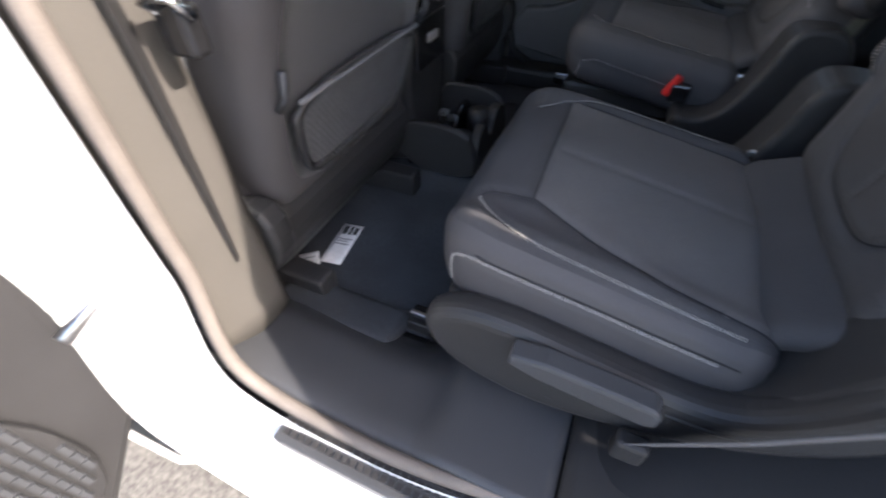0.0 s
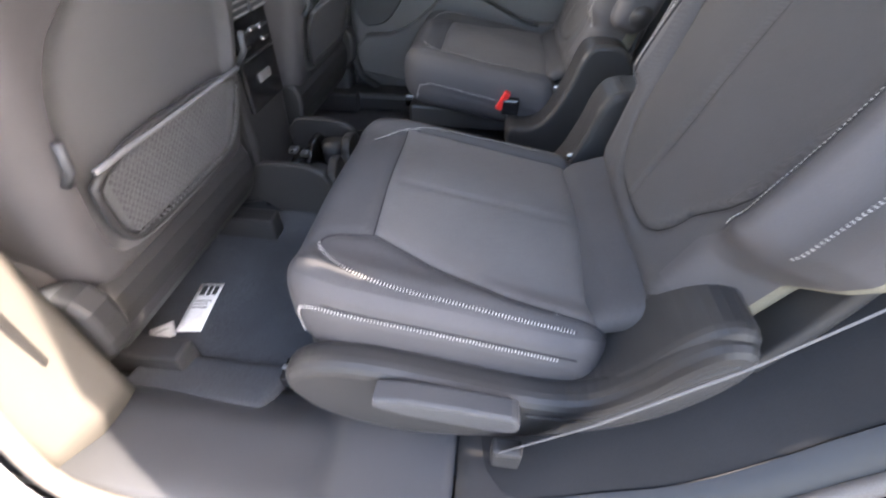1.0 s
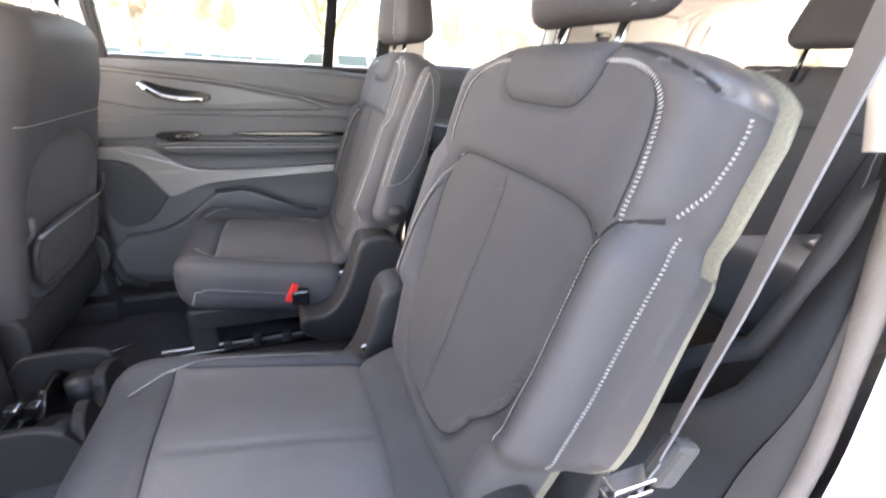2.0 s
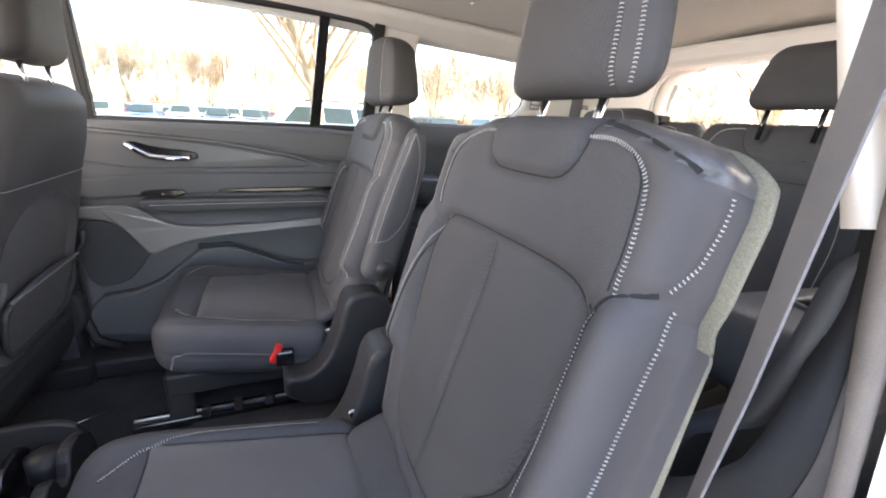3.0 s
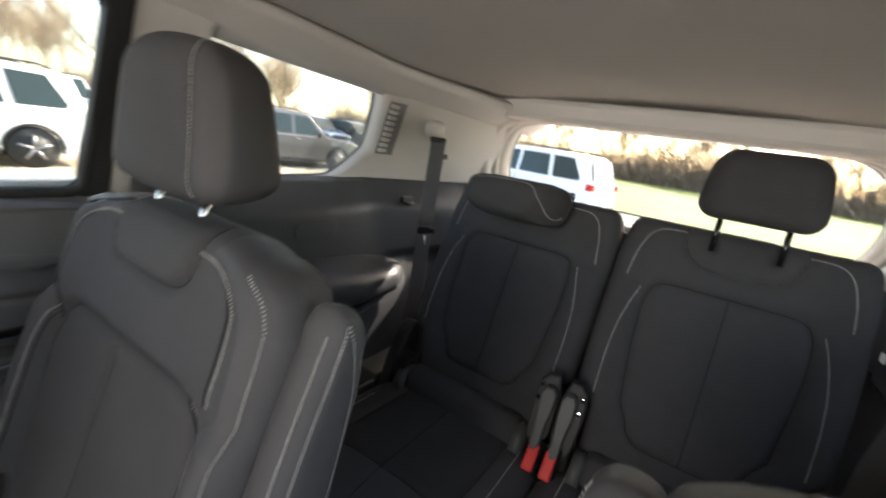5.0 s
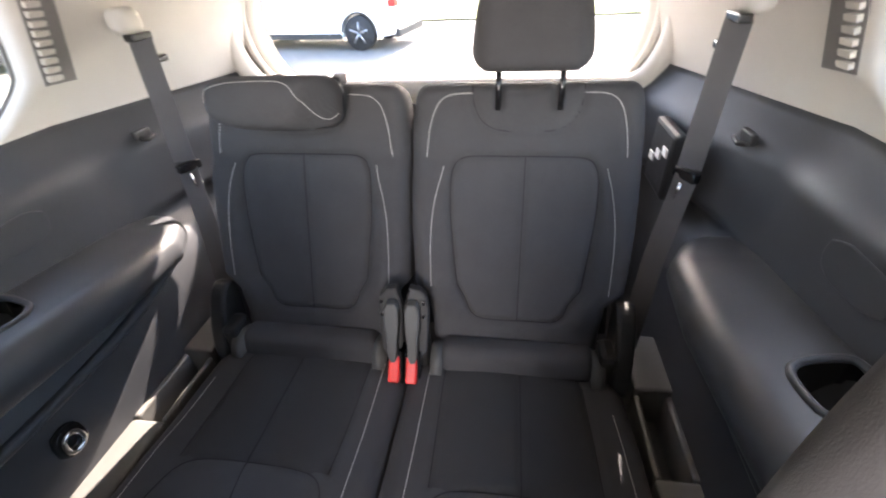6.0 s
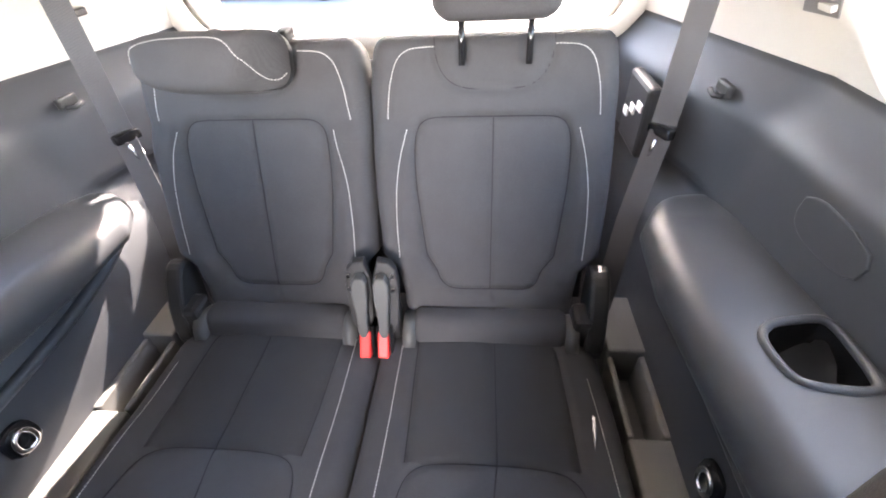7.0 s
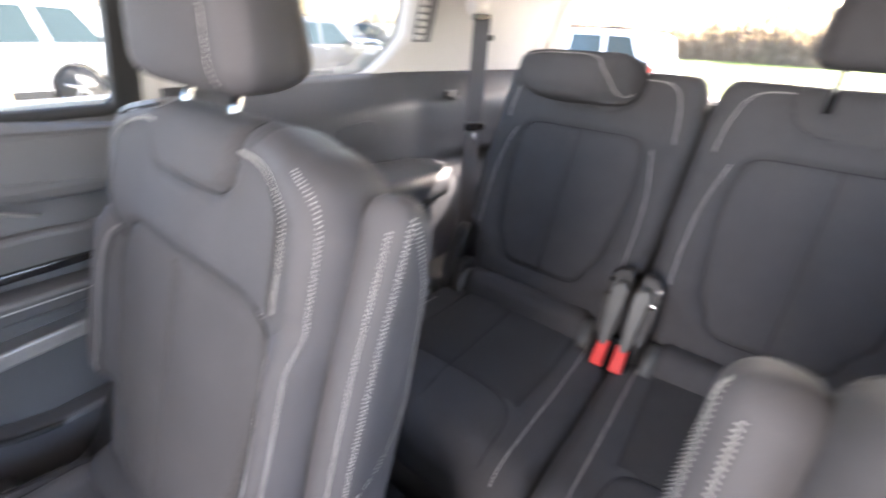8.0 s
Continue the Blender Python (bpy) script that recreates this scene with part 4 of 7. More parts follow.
    hp = Pad((0.084, 0.262, 0.182), 0.036, 0.010, hr)
    hp.build(["headrest", "headrest_side", "headrest_side"], [M["cloth"], M["vinyl"], M["vinyl"]], seat, lambda c: (c[:, 1] > 0.094) + 2 * (c[:, 1] < -0.094), ["grey cloth headrest", "vinyl headrest end", "vinyl headrest end"])
    for k in (-0.092, 0.092, -0.118, 0.118) if s < 0 else (-0.092, 0.092):
        stitches([hp.line([(-0.042, k, -0.091), (-0.042, k, 0.091), (0.02, k, 0.091)])], seat, mir, rows=2 if s < 0 else 1, gap=0.0022, length=0.0026, pitch=0.0042, thick=0.0010)
    hx = 0.0 if s < 0 else 0.025
    for k in (-0.056, 0.056):
        y = s * (ROW2 + k)
        tube("headrest_post", [(0.345 - hx, y, 0.83), (0.366 - hx, y, 0.905)], 0.0055, M["chrome"], seat, "chrome headrest post")
        tube("post_sleeve", [(0.3505 - hx, y, 0.848), (0.354 - hx, y, 0.862)], 0.011, M["plastic"], seat)

    # armrest folded up along the inner side of the back
    def arm(p):
        u, v, w = p[:, 0], p[:, 1], p[:, 2] + 0.194
        t = w / 0.388
        uu = 0.019 + (u + 0.045) * np.interp(t, [0, 0.12, 0.5, 0.8, 1.0], [0.82, 1.0, 1.0, 0.78, 0.42] if s > 0 else [0.82, 1.0, 1.0, 0.90, 0.70]) + (0.012 if s < 0 else 0) - 0.010 * np.sin(t * math.pi)
        q = np.stack([u, w], 1)
        g = 0.003 * np.exp(-(np.minimum(line_dist(q, arm_front), line_dist(q, arm_rear)) / 0.004) ** 2) * smoothstep(0.018, 0.029, np.abs(v))
        return back_place(uu, (-0.271 if s > 0 else -0.266) + v - np.sign(v) * g, (0.155 if s > 0 else 0.118) + w)
    arm_front = soften_line([(-0.028, 0.378), (-0.036, 0.30), (-0.038, 0.20), (-0.040, 0.095)], 2)
    arm_rear = soften_line([(-0.024, 0.378), (0.010, 0.350), (0.026, 0.27), (0.024, 0.17), (0.0, 0.115), (-0.038, 0.098)], 2)
    ap = Pad((0.090, 0.058, 0.388), 0.027, 0.011, arm)
    ap.build(["armrest"], [M["vinyl"]], seat, labels=["folded-up grey vinyl armrest"])
    for ln in ([(0.87 * a, -0.029, b - 0.194) for a, b in arm_front], [(0.87 * a, -0.029, b - 0.194) for a, b in arm_rear], [(-0.045, -0.016, b) for b in (-0.10, 0.0, 0.17)]):
        stitches([ap.line(ln)], seat, mir, gap=0.0017, length=0.0019, pitch=0.0040, thick=0.0010)
    kc = back_place(np.array([0.068]), np.array([-0.302 if s > 0 else -0.320]), np.array([0.196]))[0]
    tube("pivot_cap", [kc, kc + np.array([0, -s * 0.004, 0])], 0.022, M["plastic"], seat, "round armrest pivot cap", sides=20)

    # side covers, lever, frame and rails
    cover = soften_line([(-0.282, 0.252), (-0.235, 0.284), (-0.17, 0.290), (-0.065, 0.272), (0.04, 0.253), (0.095, 0.258), (0.135, 0.300), (0.165, 0.365), (0.195, 0.400), (0.235, 0.395), (0.240, 0.34), (0.18, 0.235), (0.08, 0.170), (-0.10, 0.120), (-0.23, 0.150), (-0.28, 0.205)], 2, closed=True)
    y0, y1 = sorted((s * (ROW2 + 0.228), s * (ROW2 + 0.276)))
    prism("side_cover", cover, y0, y1, M["plastic"], seat, "black grained plastic side cover", bevel=0.018, segs=4)
    arm_cover = soften_line([(0.06, 0.246), (0.105, 0.262), (0.140, 0.312), (0.168, 0.378), (0.200, 0.412), (0.238, 0.402), (0.245, 0.34), (0.19, 0.24), (0.09, 0.19)], 2, closed=True)
    prism("hinge_cover", arm_cover, *sorted((s * (ROW2 + 0.160), s * (ROW2 + 0.262))), M["plastic"], seat, "rounded black hinge cover", bevel=0.016, segs=4)
    tube("cover_crease", [(a, s * (ROW2 + 0.272), b) for a, b in soften_line([(0.03, 0.225), (0.10, 0.225), (0.15, 0.275), (0.185, 0.345), (0.215, 0.375)], 2)], 0.006, M["plastic"], seat, "raised lip of the side cover")
    y0, y1 = sorted((s * (ROW2 + 0.275), s * (ROW2 + 0.305)))
    prism("recline_lever", soften_line([(-0.150, 0.285), (-0.155, 0.252), (0.0, 0.232), (0.020, 0.238), (0.020, 0.262), (0.005, 0.272)], 1, closed=True), y0, y1, M["trim"], seat, "dark recline lever", bevel=0.005)
    icover = soften_line([(0.0, 0.232), (0.06, 0.225), (0.105, 0.262), (0.138, 0.35), (0.152, 0.415), (0.178, 0.440), (0.25, 0.438), (0.285, 0.36), (0.29, 0.28), (0.24, 0.16), (0.10, 0.135), (0.0, 0.17)], 2, closed=True)
    y0, y1 = sorted((s * (ROW2 - 0.322), s * (ROW2 - 0.225)))
    prism("inner_cover", icover, y0, y1, M["plastic"], seat, "black plastic hinge cover", bevel=0.012, segs=3)
    bk = box("belt_buckle", (-0.015, s * (ROW2 - 0.25) - 0.016, 0.235), (0.030, s * (ROW2 - 0.25) + 0.016, 0.278), M["gloss"], seat, "black belt buckle", bevel=0.006)
    box("buckle_button", (-0.021, s * (ROW2 - 0.25) - 0.014, 0.245), (-0.005, s * (ROW2 - 0.25) + 0.014, 0.296), M["red"], bk, "red release button", bevel=0.003, turn=Matrix.Rotation(radians(25), 3, "Y"))
    y0, y1 = s * (ROW2 - 0.19), s * (ROW2 + 0.19)
    box("seat_frame", (-0.28, min(y0, y1), 0.15), (0.20, max(y0, y1), 0.215), M["plastic"], seat, "black seat frame", bevel=0.01)
    for k in (-0.17, 0.17):
        y = s * (ROW2 + k)
        for x in (-0.25, 0.16):
            box("frame_leg", (x - 0.03, y - 0.015, 0.06), (x + 0.03, y + 0.015, 0.16), M["plastic"], seat, bevel=0.006)
        box("slide_rail", (-0.36, y - 0.022, 0.058), (0.30, y + 0.022, 0.085), M["gloss"], seat, "black slide rail", bevel=0.004)
        box("rail_edge", (-0.36, y - 0.004, 0.085), (0.30, y + 0.004, 0.091), M["steel"], seat, "steel rail lip", bevel=0.002)
    for k in range(3):
        x = -0.20 + 0.075 * k
        box("frame_bracket", (x, s * (ROW2 - 0.215) - 0.008, 0.10), (x + 0.02, s * (ROW2 - 0.215) + 0.008, 0.125 + 0.01 * (k % 2)), M["plastic"], seat, bevel=0.003)
    for k in (-0.10, 0.12):
        box("latch_bracket", (0.115, s * (ROW2 - 0.20) + k * 0.3 - 0.004, 0.29), (0.165, s * (ROW2 - 0.20) + k * 0.3 + 0.004, 0.315), M["steel"], seat, "bare steel latch", bevel=0.002, turn=Matrix.Rotation(radians(-20), 3, "Y"))
    return seat


second_row_seat(-1, "captain_seat", "dark grey cloth captain's seat, pale double stitching, beside open door")
second_row_seat(1, "captain_seat", "dark grey cloth captain's seat with pale stitching beside the closed door")


# ---- third-row seats ----
M["insert3"] = weave(material("near_black_insert_cloth", (0.045, 0.044, 0.045), 0.92, vary=0.10, scale=10, fine=0.22, fine_scale=1100, bump=0.5), 240, 0.5, 0.22)
LEAN3 = radians(21.5)


M["ledge3"] = material("grey_hinge_plastic", (0.075, 0.076, 0.074), 0.45, vary=0.08, scale=12, fine=0.06, fine_scale=900, bump=0.2)


def third_row_seat(s, folded, label):
    C = 0.247 if s < 0 else 0.240
    seat = thing("bench_seat", label, "car seat", "third-row seats")
    mir = s < 0
    def put(x, v, z):
        return np.stack([x, s * (C + v), z], 1)
    # cushion
    ins = [(-0.064, -0.150), (-0.064, 0.0), (-0.064, 0.152), (0.26, 0.148), (0.26, -0.158)]
    cseams = [[(-0.064, -0.150), (0.26, -0.158)], [(-0.064, 0.152), (0.26, 0.148)], soften_line([(-0.21, -0.160), (-0.11, -0.155), (-0.070, -0.132), (-0.062, -0.08), (-0.061, 0.0), (-0.062, 0.08), (-0.070, 0.134), (-0.11, 0.158), (-0.21, 0.165)], 2)]
    def cush(p):
        x, v, z = p[:, 0], p[:, 1], p[:, 2]
        q = np.stack([x, v], 1)
        top = np.clip(z / 0.06, 0, 1)
        g = 0
        for sm in cseams:
            g = g + 0.004 * np.exp(-(line_dist(q, sm) / 0.005) ** 2)
        g = g + 0.0025 * np.exp(-(line_dist(q, [(-0.165, 0.0), (-0.06, 0.012), (0.26, 0.012)]) / 0.004) ** 2)
        wob = np.array([0.003 * noise.noise(Vector((a * 10, b * 10 + 7 * s, 1))) for a, b in q])
        lift = 0.010 * np.cos(np.clip(v / 0.24, -1, 1) * 1.57) + 0.016 * smoothstep(0.05, -0.2, x) - 0.02 * smoothstep(-0.17, -0.235, x)
        half = np.interp(x, [-0.24, 0.05, 0.18, 0.24], [1.02, 1.0, 0.96, 0.80])
        vv = np.where(v > 0, v * half, v)
        return put(0.700 + x, vv, 0.268 + z + top * (lift - g + wob))
    pad = Pad((0.47, 0.486, 0.12), 0.035, 0.0075, cush)
    def split(c):
        reg = np.zeros(len(c), int)
        reg[(c[:, 2] > 0.055) & inside(c[:, :2], ins)] = 1
        return reg
    pad.build(["cushion", "cushion_insert"], [M["cloth"], M["insert3"]], seat, split, ["dark grey cloth cushion", "near-black woven insert"],
              snaps=[(2, 1, 0, 1, ln) for ln in [ins + ins[:1]] + cseams[2:]])
    for ln in ([(-0.225, -0.19, 0.06), (0.20, -0.19, 0.06)], [(-0.20, 0.205, 0.06), (-0.05, 0.205, 0.06), (0.12, 0.20, 0.06)]):
        stitches([pad.line(ln)], seat, mir, rows=1, pitch=0.006, thick=0.002, label="pale grey stitching")
    welts([pad.line([(a, b, 0.06) for a, b in ln]) for ln in cseams + [[(-0.165, 0.0), (-0.06, 0.012), (0.20, 0.012)]]], seat, mir, 0.0012)
    # roll at the base of the back
    def roll(p):
        return put(0.930 + p[:, 0] + 0.3 * p[:, 2], p[:, 1], 0.352 + p[:, 2])
    Pad((0.06, 0.34, 0.065), 0.022, 0.02, roll).build(["rear_roll"], [M["cloth"]], seat)
    # backrest
    sn, cs = math.sin(LEAN3), math.cos(LEAN3)
    def place(u, v, w):
        return put(0.948 + w * sn + u * cs, v, 0.345 + w * cs - u * sn)
    H = 0.297
    half_bins = [(0.05, 0.446), (0.115, 0.446), (0.138, 0.440), (0.151, 0.424), (0.156, 0.395), (0.156, 0.34), (0.149, 0.24), (0.141, 0.145), (0.138, 0.115), (0.129, 0.095), (0.112, 0.084), (0.09, 0.080), (0.04, 0.080)]
    bins = soften_line(half_bins + [(-a, b) for a, b in half_bins[::-1]], 2, closed=True)
    cap = soften_line([(-0.118, 0.60), (-0.116, 0.552), (-0.092, 0.510), (-0.05, 0.494), (0.05, 0.494), (0.092, 0.510), (0.116, 0.552), (0.118, 0.60)], 2)
    sh = soften_line([(0.118, 0.569), (0.168, 0.567), (0.188, 0.552), (0.196, 0.53), (0.202, 0.49), (0.207, 0.445)], 2)
    bol = soften_line([(0.170, 0.424), (0.190, 0.345), (0.199, 0.235), (0.200, 0.160)], 2)
    def flip(ln):
        return [(-a, b) for a, b in ln]
    seams = [bins + bins[:1], cap, sh, flip(sh), bol, flip(bol)]
    def back(p):
        u, v, w = p[:, 0] + 0.05, p[:, 1], p[:, 2] + H
        front = np.clip(-p[:, 0] / 0.05, 0, 1)
        q = np.stack([v, w], 1)
        g = np.zeros(len(p))
        for sm in seams:
            g = np.maximum(g, (0.0075 if sm is seams[0] or sm is cap else 0.0035) * np.exp(-(line_dist(q, sm) / 0.0055) ** 2))
        g = np.maximum(g, 0.0045 * np.exp(-(line_dist(q, [(0, 0.06), (0, 0.44)]) / 0.0055) ** 2))
        if not folded:
            for k in (-0.060, 0.060):
                g += 0.018 * np.exp(-(line_dist(q, [(k, 0.545), (k, 0.62)]) / 0.007) ** 2)
        av = np.abs(v)
        wob = np.array([0.003 * noise.noise(Vector((a * 10, b * 10 + 5 * s, 3))) for a, b in q])
        d = 0.016 * smoothstep(0.13, 0.19, av) * smoothstep(0.05, 0.12, w) * (1 - smoothstep(0.38, 0.45, w)) + 0.006 * smoothstep(0.43, 0.47, w) - g + wob
        half = np.interp(w, [0.0, 0.07, 0.125, 0.160, 0.3, 0.5, 0.57], [0.74, 0.76, 0.78, 0.94, 0.965, 0.955, 0.92])
        half = np.where(v < 0, np.interp(w, [0.0, 0.07, 0.125, 0.160, 0.3, 0.5, 0.57], [0.78, 0.80, 0.84, 0.97, 1.0, 0.99, 0.955]), half)
        return place(u - front * d, v * half, w)
    bp = Pad((0.10, 0.489, 2 * H), 0.034, 0.007, back)
    def bsplit(c):
        q = np.stack([c[:, 1], c[:, 2] + H], 1)
        fr = c[:, 0] < -0.045
        reg = np.zeros(len(c), int)
        reg[fr & inside(q, bins)] = 1
        return reg
    bp.build(["backrest", "backrest_insert"], [M["cloth"], M["cloth"]], seat, bsplit, ["dark grey cloth backrest", "woven cloth insert"],
             snaps=[(0, -1, 1, 2, [(a, b - H) for a, b in seams[0]])])
    for ln in (sh, flip(sh), bol, flip(bol)):
        stitches([bp.line([(-0.05, a, b - H) for a, b in ln])], seat, mir, rows=1, pitch=0.006, thick=0.002, label="pale grey stitching")
    welts([bp.line([(-0.05, a, b - H) for a, b in ln]) for ln in ([seams[0], [(0, 0.08), (0, 0.445)]] + ([] if folded else [cap]))], seat, mir, 0.0013)
    def rear(p):
        return place(0.104 + p[:, 0], p[:, 1] - 0.012, 0.29 + p[:, 2])
    Pad((0.016, 0.462, 0.54), 0.006, 0.05, rear).build(["rear_panel"], [M["carpet"]], seat, labels=["black carpeted rear panel"])
    # headrest
    if folded:
        def hr(p):
            v, w = p[:, 1], p[:, 2]
            cut = 0.062 * smoothstep(-0.035 - 0.5 * (w + 0.05), -0.138, v) * np.clip(-p[:, 0] / 0.03, 0, 1)
            low = 0.010 * (v / 0.15) ** 2
            return place(-0.044 + p[:, 0] + cut, v + 0.030, 0.547 + w * np.where(v > 0, 1 - 0.16 * smoothstep(0.06, 0.15, v), 1.0) + low * (w < 0))
        hp = Pad((0.092, 0.288, 0.106), 0.034, 0.009, hr)
        hp.build(["headrest"], [M["cloth"]], seat, labels=["grey cloth headrest folded forward"])
        edge = soften_line([(0.134, -0.005), (0.128, 0.034), (0.0, 0.042), (-0.050, 0.036), (-0.075, 0.0), (-0.098, -0.034), (-0.116, -0.038), (-0.134, -0.024)], 2)
        stitches([hp.line([(-0.046, a, b) for a, b in edge])], seat, mir, rows=1, pitch=0.006, thick=0.002, label="pale grey stitching")
        for k in (-0.085, 0.062):
            a = place(np.array([0.020]), np.array([k]), np.array([0.602]))[0]
            box("post_guide", tuple(a - np.array([0.022, 0.012, 0.012])), tuple(a + np.array([0.022, 0.012, 0.010])), M["cloth"], seat, "cloth-covered headrest hinge", bevel=0.005)
        for k in (-0.06, 0.06):
            a, b = place(np.array([0.05]), np.array([k]), np.array([0.55]))[0], place(np.array([0.0]), np.array([k]), np.array([0.585]))[0]
            tube("headrest_post", [a, b], 0.006, M["plastic"], seat)
    else:
        def hr(p):
            t = (p[:, 2] + 0.075) / 0.15
            v = p[:, 1] * (1 - 0.16 * t ** 2)
            x = 1.165 + p[:, 0] + 0.35 * p[:, 2] - 0.008 * np.cos(np.clip(p[:, 1] / 0.115, -1, 1) * 1.57) * np.clip(-p[:, 0] / 0.04, 0, 1)
            return put(x, v, 0.995 + p[:, 2])
        hp = Pad((0.08, 0.225, 0.15), 0.038, 0.011, hr)
        hp.build(["headrest"], [M["cloth"]], seat, labels=["raised dark grey cloth headrest"])
        for k in (-0.060, 0.060):
            y = s * (C + k)
            tube("headrest_post", [(1.125, y, 0.85), (1.145, y, 0.94)], 0.006, M["gloss"], seat, "black headrest post")
    # hinges at the base of the back, buckle and frame
    for k, wide in ((-0.212, 0.03), (0.196, 0.04)):
        y = s * (C + k)
        box("hinge_cover", (0.905, y - wide / 2, 0.30), (0.97, y + wide / 2, 0.40), M["plastic"], seat, "black plastic hinge cover", bevel=0.012)
    prism("hinge_arm", soften_line([(0.88, 0.30), (0.92, 0.42), (0.97, 0.49), (1.02, 0.47), (1.0, 0.34), (0.94, 0.24)], 2, closed=True), *sorted((s * (C + 0.205), s * (C + 0.245))), M["plastic"], seat, "black plastic hinge arm", bevel=0.008)
    for k in (-0.176, 0.176):
        y = s * (C + k)
        tube("pivot_cap", [(0.928, y - 0.013, 0.330), (0.928, y + 0.013, 0.330)], 0.048, M["ledge3"], seat, "rounded grey pivot cap", sides=24)
    y = s * 0.0225
    prism("buckle_sleeve", soften_line([(y - 0.0165, 0.505), (y + 0.0165, 0.505), (y + 0.0165, 0.455), (y + 0.011, 0.420), (y + 0.011, 0.37), (y - 0.011, 0.37), (y - 0.011, 0.420), (y - 0.0165, 0.455)], 1, closed=True), 0.0, 0.022, M["ledge3"], seat, "dark grey buckle sleeve", axis=0, bevel=0.004,
          fn=lambda co: Vector((co.x + 0.872 + 0.33 * (co.z - 0.37), co.y, co.z)))
    prism("sleeve_frame", soften_line([(s * 0.002, 0.528), (s * 0.050, 0.520), (s * 0.058, 0.47), (s * 0.050, 0.36), (s * 0.002, 0.36)], 1, closed=True), 0.0, 0.02, M["plastic"], seat, "black hinge frame behind the buckles", axis=0, bevel=0.004,
          fn=lambda co: Vector((co.x + 0.896 + 0.33 * (co.z - 0.37), co.y, co.z)))
    for z in (0.47, 0.50):
        box("frame_screw", (0.888 + 0.33 * (z - 0.37), s * 0.046 - 0.004, z - 0.006), (0.900 + 0.33 * (z - 0.37), s * 0.046 + 0.004, z + 0.005), M["chrome"], seat, "bright screw head", bevel=0.001)
    bk = box("belt_buckle", (0.872, s * 0.020 - 0.0185, 0.300), (0.925, s * 0.020 + 0.0185, 0.385), M["gloss"], seat, "black belt buckle", bevel=0.006, turn=Matrix.Rotation(radians(20), 3, "Y"))
    box("buckle_button", (0.862, s * 0.020 - 0.0125, 0.322), (0.886, s * 0.020 + 0.0125, 0.382), M["red"], bk, "red release button", bevel=0.004, turn=Matrix.Rotation(radians(35), 3, "Y"))
    box("seat_frame", (0.49, min(s * 0.03, s * 0.44), 0.05), (0.94, max(s * 0.03, s * 0.44), 0.215), M["plastic"], seat, "black seat frame", bevel=0.01)
    return seat


third_row_seat(-1, False, "dark grey cloth third-row seat with its headrest raised")
third_row_seat(1, True, "dark grey cloth third-row seat with its headrest folded forward")
# ---- closed right rear door ----
def door_y(x, z):
    y = np.interp(z, [0.05, 0.20, 0.40, 0.45, 0.50, 0.56, 0.60, 0.655, 0.67, 0.72, 0.79, 0.815], [0.752, 0.748, 0.752, 0.748, 0.752, 0.738, 0.742, 0.742, 0.748, 0.746, 0.762, 0.790])
    return float(y)


door = thing("door_1", "closed rear door with dark grey padded panel", "car door", kind="structure")
dp = grid_sheet("door_panel", np.linspace(-0.60, 0.44, 40), np.linspace(0.04, 0.815, 50), lambda x, z: (x, door_y(x, z), z), M["softtrim"], door, "soft dark grey door panel", thick=0.02)


def on_door(name, outline, out, mat, parent, label="", bevel=0.006, base=0.004, segs=3):
    """A raised piece on the door panel: outline in (x, z), standing out towards the cabin."""
    return prism(name, outline, -out, base, mat, parent, label, bevel=bevel, segs=segs, fn=lambda co: Vector((co.x, door_y(co.x, co.z) + co.y, co.z)))


def dense(pts, n=2, step=0.03):
    p = soften_line(pts, n, closed=True)
    return [tuple(q) for q in resample(p + p[:1], step)[:-1]]


on_door("upper_pad", dense([(-0.60, 0.812), (0.44, 0.812), (0.44, 0.700), (0.20, 0.690), (0.10, 0.715), (-0.15, 0.758), (-0.60, 0.792)], 1), 0.014, M["softtrim"], door, "soft upper door pad", bevel=0.010)
on_door("accent_panel", dense([(-0.58, 0.782), (-0.15, 0.748), (0.08, 0.708), (0.17, 0.678), (0.10, 0.668), (-0.58, 0.664)], 1), 0.008, M["accent"], door, "smooth grey accent panel", bevel=0.006)
tube("accent_line", [(x, door_y(x, z) - 0.016, z) for x, z in resample([(-0.58, 0.787), (-0.15, 0.753), (0.08, 0.713), (0.19, 0.676)], 0.04)], 0.0024, M["greytrim"], door, "thin bright trim line")
on_door("mid_pad", dense([(-0.58, 0.655), (0.44, 0.655), (0.44, 0.585), (-0.20, 0.580), (-0.40, 0.575), (-0.58, 0.565)], 1), 0.020, M["softtrim"], door, "soft middle door pad", bevel=0.012)
on_door("armrest", dense([(-0.40, 0.562), (-0.36, 0.572), (0.44, 0.566), (0.44, 0.53), (-0.30, 0.525), (-0.37, 0.535)], 2), 0.050, M["softtrim"], door, "padded door armrest", bevel=0.014)
tube("armrest_seam", [(x, door_y(x, 0.545) - 0.051, 0.553) for x in np.linspace(-0.36, 0.42, 20)], 0.0016, M["thread"], door, "fine seam on the armrest")
on_door("pull_bar", dense([(-0.58, 0.548), (-0.43, 0.556), (-0.39, 0.535), (-0.34, 0.492), (-0.27, 0.468), (0.0, 0.474), (0.44, 0.502), (0.44, 0.474), (0.0, 0.444), (-0.24, 0.428), (-0.31, 0.405), (-0.38, 0.372), (-0.40, 0.40), (-0.46, 0.500), (-0.58, 0.515)], 2, 0.02), 0.036, M["greytrim"], door, "grey sweeping pull bar", bevel=0.008)
